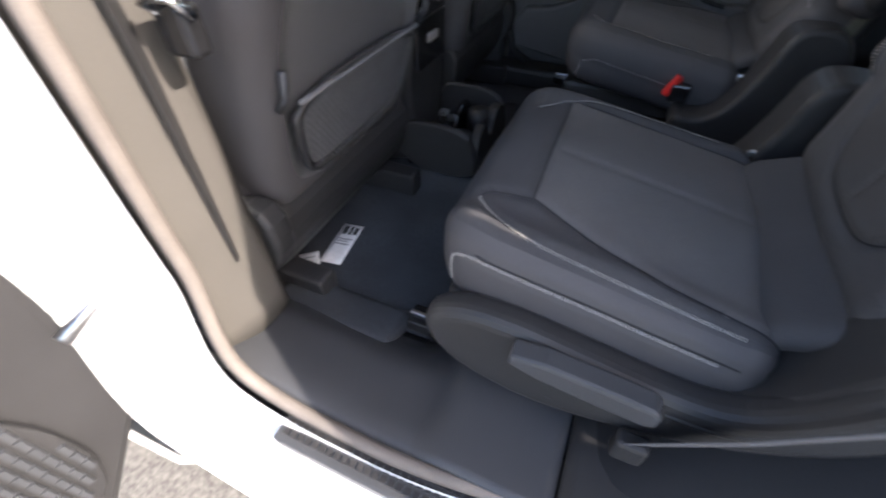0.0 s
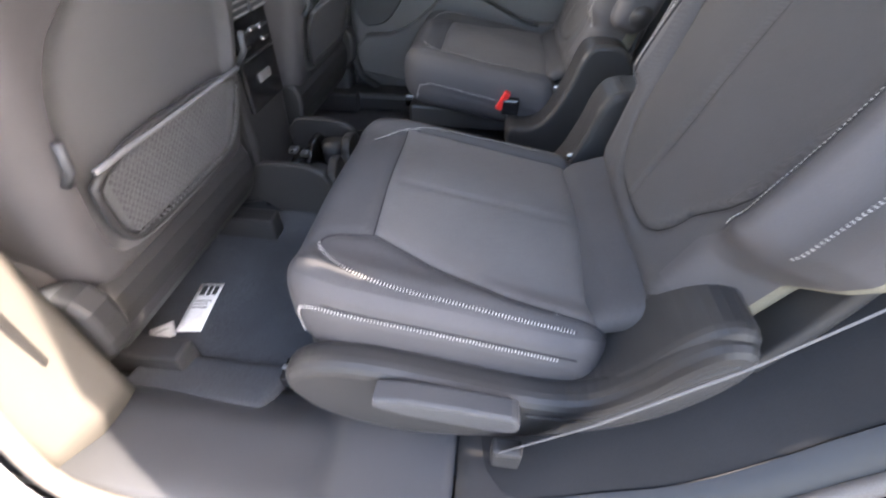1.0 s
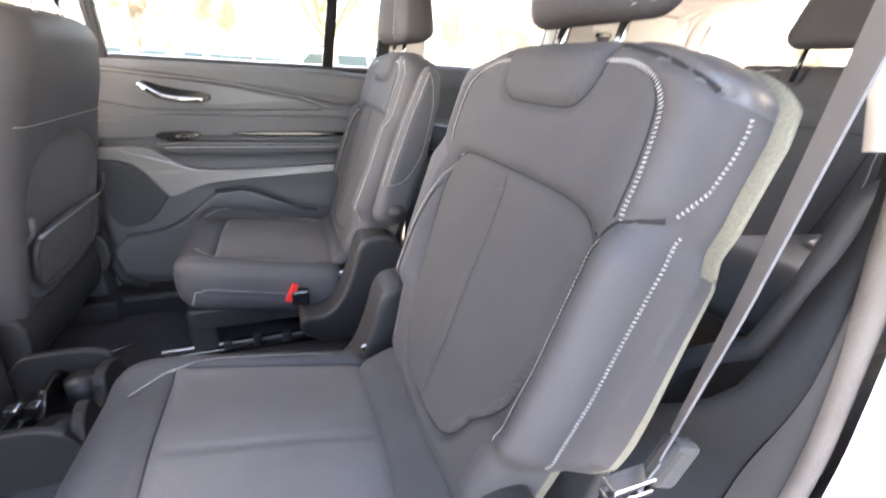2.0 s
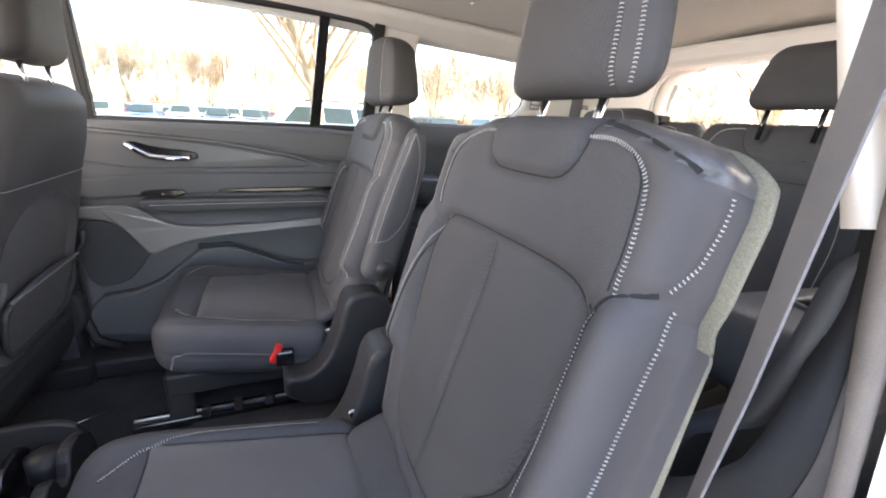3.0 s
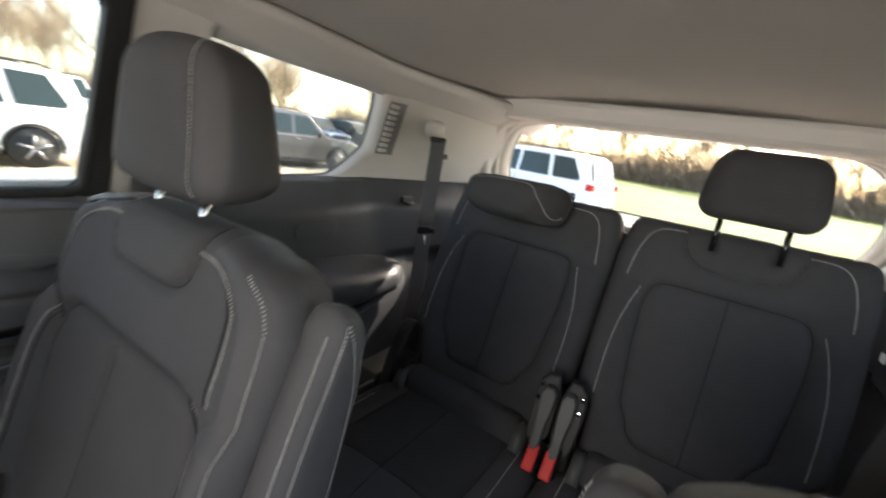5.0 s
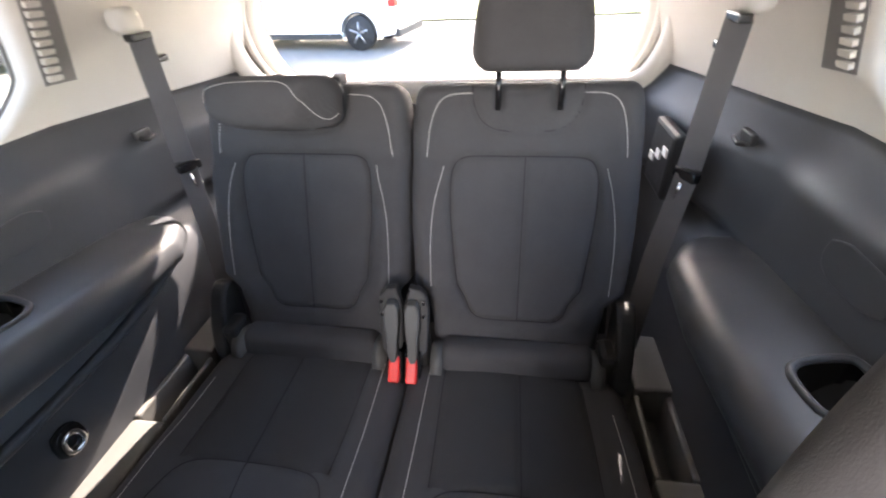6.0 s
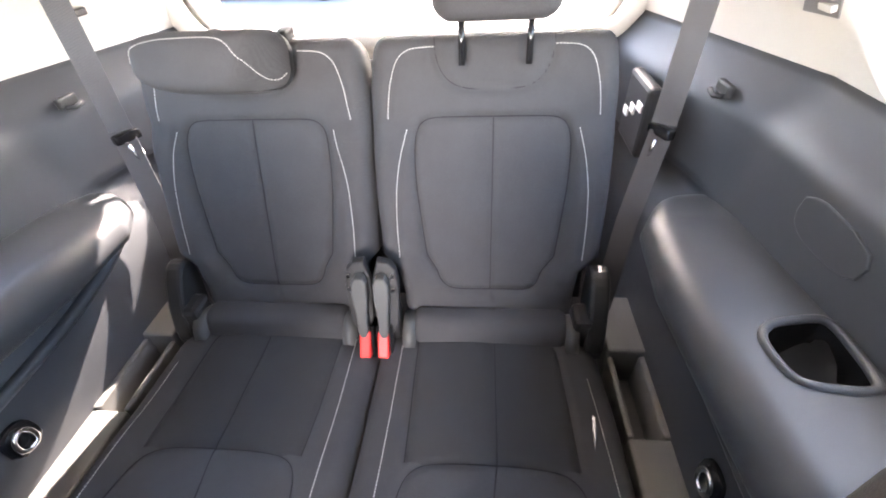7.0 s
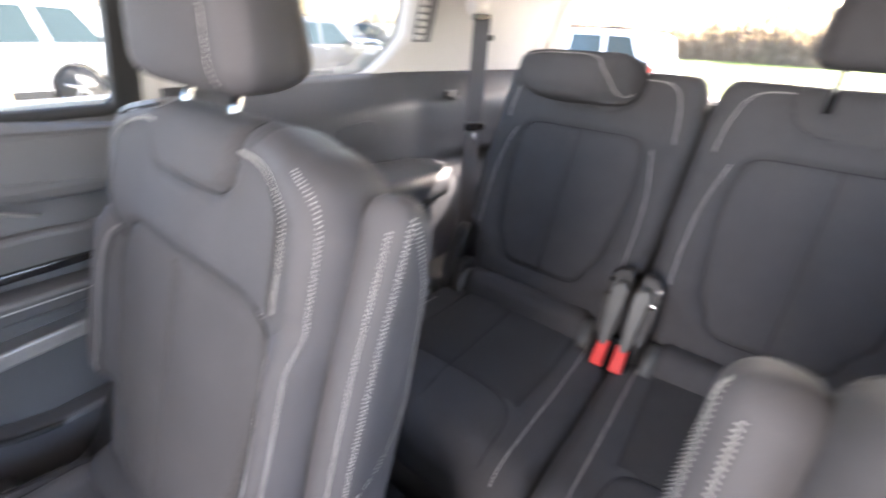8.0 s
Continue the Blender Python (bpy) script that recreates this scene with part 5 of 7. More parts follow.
on_door("switch_bezel", dense([(-0.395, 0.597), (-0.265, 0.602), (-0.25, 0.588), (-0.27, 0.577), (-0.38, 0.574)], 1, 0.02), 0.032, M["gloss"], door, "gloss black window switch", bevel=0.004)
on_door("pull_cup", dense([(-0.17, 0.602), (0.30, 0.604), (0.30, 0.588), (-0.16, 0.586)], 1, 0.03), 0.026, M["gloss"], door, "dark pull recess", bevel=0.004)
for k in range(2):
    box("switch_icon", (-0.325 + 0.03 * k, 0.703, 0.584), (-0.315 + 0.03 * k, 0.7075, 0.588), M["thread"], door, bevel=0)
sp = on_door("speaker_panel", dense([(-0.58, 0.505), (-0.47, 0.494), (-0.40, 0.420), (-0.385, 0.385), (-0.42, 0.33), (-0.47, 0.275), (-0.58, 0.27)], 2, 0.02), 0.010, M["trim"], door, "speaker panel low on the door", bevel=0.006)
on_door("map_pocket", dense([(-0.58, 0.245), (-0.40, 0.262), (-0.30, 0.34), (-0.24, 0.395), (-0.14, 0.405), (0.05, 0.315), (0.25, 0.32), (0.44, 0.33), (0.44, 0.07), (-0.58, 0.07)], 1, 0.03), 0.045, M["softtrim"], door, "bulging lower pocket", bevel=0.012)
tube("pocket_gap", [(x, door_y(x, z) - 0.047, z) for x, z in resample([(-0.24, 0.400), (-0.14, 0.408), (0.05, 0.320), (0.10, 0.312)], 0.03)], 0.006, M["rubber"], door)
hb = on_door("handle_cup", dense([(-0.405, 0.755), (-0.33, 0.732), (-0.22, 0.722), (-0.205, 0.705), (-0.225, 0.690), (-0.36, 0.700), (-0.405, 0.735)], 1, 0.02), 0.010, M["gloss"], door, "black handle recess", bevel=0.003)
tube("door_handle", [(-0.405, 0.722, 0.742), (-0.375, 0.712, 0.722), (-0.345, 0.708, 0.706), (-0.29, 0.708, 0.700), (-0.235, 0.712, 0.699)], 0.0085, M["chrome"], hb, "chrome inner door handle", sides=10)
# edge seal and B-pillar foot on the right
tube("door_edge_seal", [(-0.60, 0.72, 0.80), (-0.605, 0.715, 0.45), (-0.60, 0.71, 0.22), (-0.57, 0.70, 0.10), (-0.50, 0.70, 0.06)], 0.016, M["rubber"], door)
pillar_low = thing("pillar_trim", "dark grey lower pillar trim beside the front seat", "pillar trim", kind="structure")
box("pillar_cover", (-0.72, 0.66, 0.0), (-0.605, 0.76, 0.80), M["trim"], pillar_low, bevel=0.02)
sill_r = thing("sill_trim", "black plastic sill trim below the closed door", "sill trim", kind="structure")
box("sill_cover", (-0.75, 0.62, -0.01), (0.45, 0.74, 0.06), M["plastic"], sill_r, bevel=0.015)


# ---- third-row side panels ----
def row3_side(s):
    side = "right" if s > 0 else "left"
    w = thing("wall_" + side, "dark grey moulded side panel beside the third row", "side panel", kind="structure")
    lo = 0.42
    grid_sheet("side_panel", np.linspace(lo, 1.64, 40), np.r_[np.linspace(-0.02, 0.58, 22), np.linspace(0.60, 0.845, 16)], lambda x, z: (x, s * lower_y(x, z), z), M["trim"], w, "charcoal plastic side panel", thick=0.02 * s)
    # armrest pod with its open bin
    def pod(p):
        x = p[:, 0]
        t = (x + 0.32) / 0.64
        narrow = np.interp(t, [0, 0.55, 0.8, 0.93, 1.0], [1.0, 1.0, 0.88, 0.62, 0.25])
        zt = np.interp(t, [0, 0.5, 1.0], [0.035, 0.015, -0.005])
        yy = 0.588 + 0.105 + (p[:, 1] - 0.085) * narrow
        return np.stack([0.790 + x, s * (yy + 0.012 * (1 - t)), 0.575 + zt + p[:, 2] * np.interp(t, [0, 0.8, 1.0], [1.1, 0.9, 0.55]) + 0.02 * (p[:, 1] + 0.085) * 1.2], 1)
    pad = Pad((0.64, 0.21, 0.09), 0.042, 0.012, pod)
    hole = dense([(a, b) for a, b in ((-0.089, -0.030), (-0.070, -0.008), (-0.060, 0.052), (-0.066, 0.064), (-0.087, 0.066), (-0.160, 0.058), (-0.176, 0.044), (-0.168, -0.022), (-0.150, -0.034), (-0.110, -0.036))], 1, 0.008)
    def split(c):
        return np.where((c[:, 2] > 0.038) & inside(c[:, :2], hole), -1, 0)
    pad.build(["armrest"], [M["trim"]], w, split, ["soft dark armrest pod"])
    rim = pad.surf([(a, b, 0.045) for a, b in hole])
    tube("bin_rim", rim, 0.006, M["trim"], w, "raised rim of the bin", closed=True)
    n = len(hole)
    mid = rim.mean(0)
    verts, faces = list(rim), []
    for k, (sc, dz) in enumerate(((0.97, -0.035), (0.86, -0.075), (0.55, -0.085))):
        verts += [mid + (r - mid) * sc + np.array([0, 0, dz]) for r in rim]
    verts.append(mid + np.array([0, 0, -0.086]))
    for k in range(3):
        for i in range(n):
            j = (i + 1) % n
            faces.append((k * n + i, k * n + j, (k + 1) * n + j, (k + 1) * n + i))
    faces += [(3 * n + i, 3 * n + (i + 1) % n, 4 * n) for i in range(n)]
    mesh_object("cup_bin", verts, faces, M["gloss"], w, "deep glossy cup bin")
    # crease below the pod and lower liner
    tube("panel_crease", [(x, s * 0.588, z) for x, z in resample(soften_line([(1.055, 0.565), (0.98, 0.515), (0.82, 0.480), (0.60, 0.468), (0.44, 0.475)], 2), 0.04)], 0.013, M["trim"], w)
    prism("access_panel", dense([(0.885, 0.742), (0.752, 0.738), (0.738, 0.705), (0.760, 0.682), (0.865, 0.680), (0.888, 0.705)], 1, 0.02), -0.0035, 0.002, M["trim"], w, "flush access panel", bevel=0.002,
          fn=lambda co: Vector((co.x, s * (lower_y(co.x, co.z) + co.y), co.z)))
    # ledge with a tray between seat and panel
    t = w
    for a, b, y0, y1, z0, z1 in ((0.50, 0.72, 0.505, 0.600, 0.06, 0.300), (0.90, 1.06, 0.505, 0.600, 0.06, 0.320), (0.72, 0.90, 0.505, 0.518, 0.06, 0.302), (0.72, 0.90, 0.570, 0.600, 0.06, 0.306), (0.72, 0.90, 0.515, 0.575, 0.06, 0.21)):
        box("side_ledge", (a, min(s * y0, s * y1), z0), (b, max(s * y0, s * y1), z1), M["ledge"], t, "grey plastic ledge with a tray", bevel=0.006)
    return w


M["ledge"] = material("mid_grey_ledge_plastic", (0.105, 0.102, 0.096), 0.5, vary=0.08, scale=9, fine=0.08, fine_scale=900, bump=0.2)
for s in (1, -1):
    row3_side(s)


def tie_ring(s):
    r = thing("tie_down_ring", "chrome cargo tie-down ring in a black plate", "tie-down ring", "tie-down rings")
    x, z = 0.612, 0.397
    y = s * (lower_y(x, z) - 0.004)
    prism("plate", dense([(x - 0.03, z - 0.032), (x + 0.03, z - 0.032), (x + 0.028, z + 0.03), (x, z + 0.04), (x - 0.028, z + 0.03)], 1, 0.012), y - 0.004, y + 0.004, M["gloss"], r, bevel=0.002)
    pts = dense([(x - 0.016, z - 0.022), (x + 0.016, z - 0.022), (x + 0.016, z + 0.012), (x, z + 0.024), (x - 0.016, z + 0.012)], 1, 0.006)
    tube("ring", [(a, y - s * 0.008, b) for a, b in pts], 0.005, M["chrome"], r, "chrome ring", closed=True)


def coat_hook(s):
    h = thing("coat_hook", "small black flip-out coat hook on the side panel", "hook", "coat hooks")
    x, z = 1.172, 0.782
    y = lower_y(x, z)
    box("hook_base", (x - 0.026, min(s * (y - 0.012), s * (y + 0.002)), z - 0.012), (x + 0.026, max(s * (y - 0.012), s * (y + 0.002)), z + 0.012), M["plastic"], h, bevel=0.005)
    tube("hook_lip", [(x - 0.02, s * (y - 0.014), z - 0.008), (x - 0.005, s * (y - 0.024), z - 0.012), (x + 0.02, s * (y - 0.022), z - 0.008)], 0.005, M["plastic"], h)


def pillar_vent(s):
    v = thing("pillar_vent", "pale slatted air vent in the rear pillar", "air vent", "pillar vents")
    x0, x1, z0, z1 = 1.068, 1.118, 0.925, 1.075
    for k in range(9):
        z = z0 + (z1 - z0) * (k + 0.5) / 9
        y = side_y(1.09, z)
        box("slat", (x0, min(s * (y - 0.006), s * (y + 0.004)), z - 0.0055), (x1, max(s * (y - 0.006), s * (y + 0.004)), z + 0.0055), M["pillar"], v, bevel=0.0015, turn=Matrix.Rotation(radians(s * 18), 3, "X"))
    prism("backing", [(x0 - 0.004, z0 - 0.004), (x1 + 0.004, z0 - 0.004), (x1 + 0.004, z1 + 0.004), (x0 - 0.004, z1 + 0.004)], 0, 0.002, M["greytrim"], v, bevel=0, fn=lambda co: Vector((co.x, s * (side_y(co.x, co.z) - 0.0015 - co.y), co.z)))


def row3_belt(s):
    b = thing("seat_belt", "grey third-row seat belt hanging from its pillar guide", "seat belt", "third-row belts")
    x, y, z = 1.215, s * 0.615, 0.985
    def kn(p):
        return np.stack([x + p[:, 0], y + s * 0.02 + p[:, 1], z + 0.035 + p[:, 2]], 1)
    Pad((0.07, 0.05, 0.055), 0.022, 0.012, kn).build(["guide"], [M["pillar"]], b, labels=["rounded pale belt guide"])
    box("guide_slot", (x - 0.03, y - 0.01, z - 0.004), (x + 0.03, y + 0.014, z + 0.012), M["gloss"], b, bevel=0.003)
    ribbon("webbing", [(x, y, z), (1.165, s * 0.588, 0.715)], 0.047, (0.55, -s * 0.83, 0.0), M["belt"], b, "grey webbing")
    ribbon("lower_webbing", [(1.163, s * 0.587, 0.70), (1.10, s * 0.545, 0.52), (1.02, s * 0.51, 0.30)], 0.045, (0.55, -s * 0.83, 0.0), M["belt"], b, "grey lower webbing")
    t = box("latch_plate", (1.135, s * 0.585 - 0.012, 0.690), (1.195, s * 0.585 + 0.008, 0.712), M["gloss"], b, "black latch handle", bevel=0.005, turn=Matrix.Rotation(radians(-s * 25), 3, "Z"))
    pts = [(1.150, s * 0.575, 0.688), (1.152, s * 0.571, 0.652), (1.178, s * 0.577, 0.652), (1.180, s * 0.581, 0.688)]
    tube("tongue", pts, 0.004, M["chrome"], b, "chrome tongue")
    box("slot_cover", (1.22, min(s * 0.60, s * 0.64), 0.93), (1.262, max(s * 0.60, s * 0.64), 0.946), M["gloss"], b, bevel=0.004)


for s in (1, -1):
    tie_ring(s); coat_hook(s); pillar_vent(s); row3_belt(s)

# small cargo-side controls behind the left third-row seat
ctl = thing("switch_panel", "small dark switch panel with bright keys on the cargo wall", "switch panel")
box("bezel", (1.23, -0.60, 0.60), (1.38, -0.57, 0.76), M["plastic"], ctl, bevel=0.01)
for k in range(3):
    box("key", (1.25 + 0.04 * k, -0.571, 0.70 - 0.02 * k), (1.28 + 0.04 * k, -0.566, 0.72 - 0.02 * k), M["paper"], ctl, bevel=0.002)

# ---- headliner fittings ----
lamp = thing("ceiling_stud", "tiny white lamp in the headliner", "ceiling lamp")
tube("lens", [(0.636, 0.474, ceil_z(0.636, 0.474) - 0.004), (0.636, 0.474, ceil_z(0.636, 0.474) + 0.004)], 0.006, M["paper"], lamp, sides=12)
grab = thing("grab_handle", "pale folding grab handle above the rear door", "grab handle")
def gz(x, y): return ceil_z(x, y)
tube("grip", [(-0.115, 0.60, gz(0, 0.6) - 0.002), (-0.10, 0.592, gz(0, 0.6) - 0.016), (0.0, 0.588, gz(0, 0.6) - 0.020), (0.10, 0.592, gz(0, 0.6) - 0.018), (0.125, 0.60, gz(0, 0.6) - 0.004)], 0.010, M["pillar"], grab, sides=10)
for x in (-0.115, 0.122):
    box("mount", (x - 0.022, 0.585, gz(0, 0.6) - 0.016), (x + 0.022, 0.63, gz(0, 0.6) + 0.006), M["pillar"], grab, bevel=0.007)
box("hook", (0.085, 0.585, gz(0, 0.6) - 0.03), (0.10, 0.592, gz(0, 0.6) - 0.01), M["trim"], grab, bevel=0.003)
tube("liner_seam", [(x, -0.66 + 0.0 * x, ceil_z(x, 0.66) - 0.001) for x in np.linspace(0.5, 1.5, 10)], 0.003, M["liner"], ceiling)

# ---- left row-two belt ----
belt = thing("seat_belt", "grey seat belt hanging from the door pillar, latch folded", "seat belt")
ribbon("webbing", [(0.335, -0.735, 1.02), (0.312, -0.738, 0.88), (0.285, -0.738, 0.70), (0.262, -0.736, 0.575)], 0.047, [(0.58, 0.80, 0.0), (0.74, 0.66, 0.0), (0.84, 0.50, 0.0)], M["belt"], belt, "grey webbing")
ribbon("lower_webbing", [(0.262, -0.736, 0.565), (0.19, -0.732, 0.42), (0.10, -0.724, 0.27), (0.02, -0.718, 0.165)], 0.046, [(0.2, 0.23, -0.43), (0.2, 0.23, -0.43)], M["belt"], belt, "grey lower webbing")
box("latch_plate", (0.246, -0.752, 0.545), (0.276, -0.734, 0.588), M["plastic"], belt, "dark folded latch plate", bevel=0.006, turn=Matrix.Rotation(radians(25), 3, "Y"))
for k in range(2):
    box("tongue_bar", (0.205, -0.75, 0.545 + 0.012 * k), (0.245, -0.735, 0.549 + 0.012 * k), M["chrome"], belt, bevel=0.001)
box("anchor", (-0.005, -0.73, 0.13), (0.035, -0.705, 0.175), M["plastic"], belt, "black floor anchor", bevel=0.006)

# ---- left C-pillar inner trim ----
M["quarter"] = material("dark_grained_quarter_trim", (0.016, 0.016, 0.017), 0.78, spec=0.12, vary=0.12, scale=7, fine=0.12, fine_scale=700, bump=0.4, bump_scale=900)
cp = thing("pillar_trim", "dark moulded trim low on the door pillar", "pillar trim", kind="structure")
grid_sheet("quarter_upper", np.linspace(0, 1, 8), np.linspace(0, 1, 12), lambda u, v: (0.385 - 0.03 * v + 0.14 * u, -(0.735 - 0.10 * v + 0.03 * u), 0.80 + 0.40 * v), M["pillar"], cp, "pale upper pillar trim", thick=0.02)
edge_pts = [(p, q) for p, q in zip(OPEN, opn_n) if p[0] > -0.05 and p[1] < 0.82]
edge_pts.sort(key=lambda e: e[0][1] + 0.5 * e[0][0])
def funnel(name, profile, mat, label):
    """A trim sheet that follows the rear of the door opening inwards: (shift into the opening, depth) pairs."""
    verts, faces, n = [], [], len(edge_pts)
    for off, dep in profile:
        for p, q in edge_pts:
            k = 1.0 - 0.75 * float(smoothstep(0.50, 0.80, np.array(p[1])))
            low = 0.08 + 0.92 * float(smoothstep(-0.06, 0.17, np.array(p[0])))
            u = p - q * off * k * low
            verts.append((u[0] + 0.5 * dep * (1 - k), open_y(p[0], p[1]) + dep * (1 - 0.8 * float(smoothstep(0.42, 0.62, np.array(p[1])))), u[1]))
    for r in range(len(profile) - 1):
        faces += [(r * n + i, r * n + i + 1, (r + 1) * n + i + 1, (r + 1) * n + i) for i in range(n - 1)]
    return mesh_object(name, verts, faces, mat, cp, label)
funnel("opening_trim", [(0.003, 0.0), (0.010, 0.004), (0.022, 0.012), (0.032, 0.024), (0.036, 0.034)], M["plastic"], "soft dark trim along the opening")
funnel("quarter_lower", [(0.034, 0.036), (0.044, 0.042), (0.064, 0.060), (0.086, 0.086), (0.100, 0.118), (0.112, 0.150), (0.112, 0.176)], M["quarter"], "dark grained lower quarter trim")
box("belt_guide", (0.31, -0.75, 1.01), (0.36, -0.70, 1.05), M["pillar"], cp, "pale belt guide", bevel=0.012)

# ---- left sill ----
sill = thing("sill_trim", "black grained sill trim below the open door", "sill trim", kind="structure")
def sill_pt(x, t):
    prof_t = [0, 0.2, 0.45, 0.7, 0.85, 1.0]
    y = np.interp(t, prof_t, [-0.60, -0.645, -0.685, -0.745, -0.785, -0.815])
    z = np.interp(t, prof_t, [-0.005, 0.03, 0.052, 0.060, 0.066, 0.062])
    z += 0.05 * float(smoothstep(-0.38, -0.62, np.array(x))) * t
    back = float(smoothstep(-0.33, -0.24, np.array(x)))
    y += 0.05 * back * max(0.0, 1 - t / 0.5)
    return (x, float(y), max(float(z), floor_z(x, y) + 0.008))
grid_sheet("sill_front", np.linspace(-0.74, -0.051, 40), np.linspace(0, 1, 16), sill_pt, M["trim"], sill, "dark grained sill cover", thick=0.008)
grid_sheet("sill_rear", np.linspace(-0.047, 0.142, 10), np.linspace(0, 1, 16), lambda x, t: (sill_pt(x, t)[0], sill_pt(x, t)[1], sill_pt(x, t)[2] + 0.004), M["plastic"], sill, "black sill cover", thick=0.008)
scuff = thing("scuff_plate", "dark ribbed scuff plate on the door sill", "scuff plate")
box("plate", (-0.46, -0.872, 0.026), (0.10, -0.812, 0.056), M["trim"], scuff, bevel=0.004)
for k in range(42):
    for j in range(3):
        x = -0.448 + 0.013 * k
        box("rib", (x, -0.860 + 0.014 * j, 0.056), (x + 0.009, -0.850 + 0.014 * j, 0.0585), M["plastic"], scuff, bevel=0)

# ---- floor mat, stickers ----
fm = thing("floor_mat", "dark blue-grey carpet floor mat, slightly rumpled", "floor mat")
def mat_z(x, y):
    return 0.006 + 0.002 * noise.noise(Vector((x * 8, y * 8, 4))) + max(0.0, floor_z(x, y)) * (x < -0.34)
grid_sheet("mat_sheet", np.linspace(-0.92, -0.33, 40), np.linspace(-0.59, -0.06, 36), lambda x, y: (x, y, mat_z(x, y) + 0.002), M["mat"], fm, thick=0.004)


step = thing("carpet_step", "raised carpeted hump beside the door sill", "carpet hump", kind="structure")
def hump(p):
    return np.stack([-0.520 + p[:, 0], -0.605 + p[:, 1], 0.012 + p[:, 2] - 0.22 * p[:, 1]], 1)
Pad((0.28, 0.105, 0.05), 0.018, 0.02, hump).build(["hump"], [M["mat"]], step, labels=["carpet-covered hump"])


def sticker(lo_x, lo_y, w, h, turn, name, label, bars):
    st = thing(name, label, "paper label", "mat labels")
    c, sn = math.cos(radians(turn)), math.sin(radians(turn))
    def tr(u, v, z):
        x, y = lo_x + c * u - sn * v, lo_y + sn * u + c * v
        return (x, y, mat_z(x, y) + 0.004 + z)
    us, vs = np.linspace(-w / 2, w / 2, 5), np.linspace(-h / 2, h / 2, 6)
    grid_sheet("paper", us, vs, lambda u, v: tr(u, v, 0.0008), M["paper"], st, thick=0.0006)
    for (u0, v0, u1, v1) in bars:
        mesh_object("print_bar", [tr(u0, v0, 0.0013), tr(u1, v0, 0.0013), tr(u1, v1, 0.0013), tr(u0, v1, 0.0013)], [(0, 1, 2, 3)], M["ink"], st, smooth=False)


sticker(-0.632, -0.432, 0.052, 0.135, 8, "paper_label", "white printed paper label stuck on the floor mat",
        [(-0.018, 0.030, -0.006, 0.060), (-0.002, 0.030, 0.006, 0.060), (0.010, 0.032, 0.020, 0.058), (-0.018, 0.012, 0.018, 0.015), (-0.018, 0.004, 0.012, 0.0065), (-0.018, -0.006, 0.015, -0.003)])
sticker(-0.672, -0.508, 0.045, 0.042, 40, "paper_label", "small blank white paper label on the floor mat", [(-0.014, 0.004, 0.012, 0.006)])

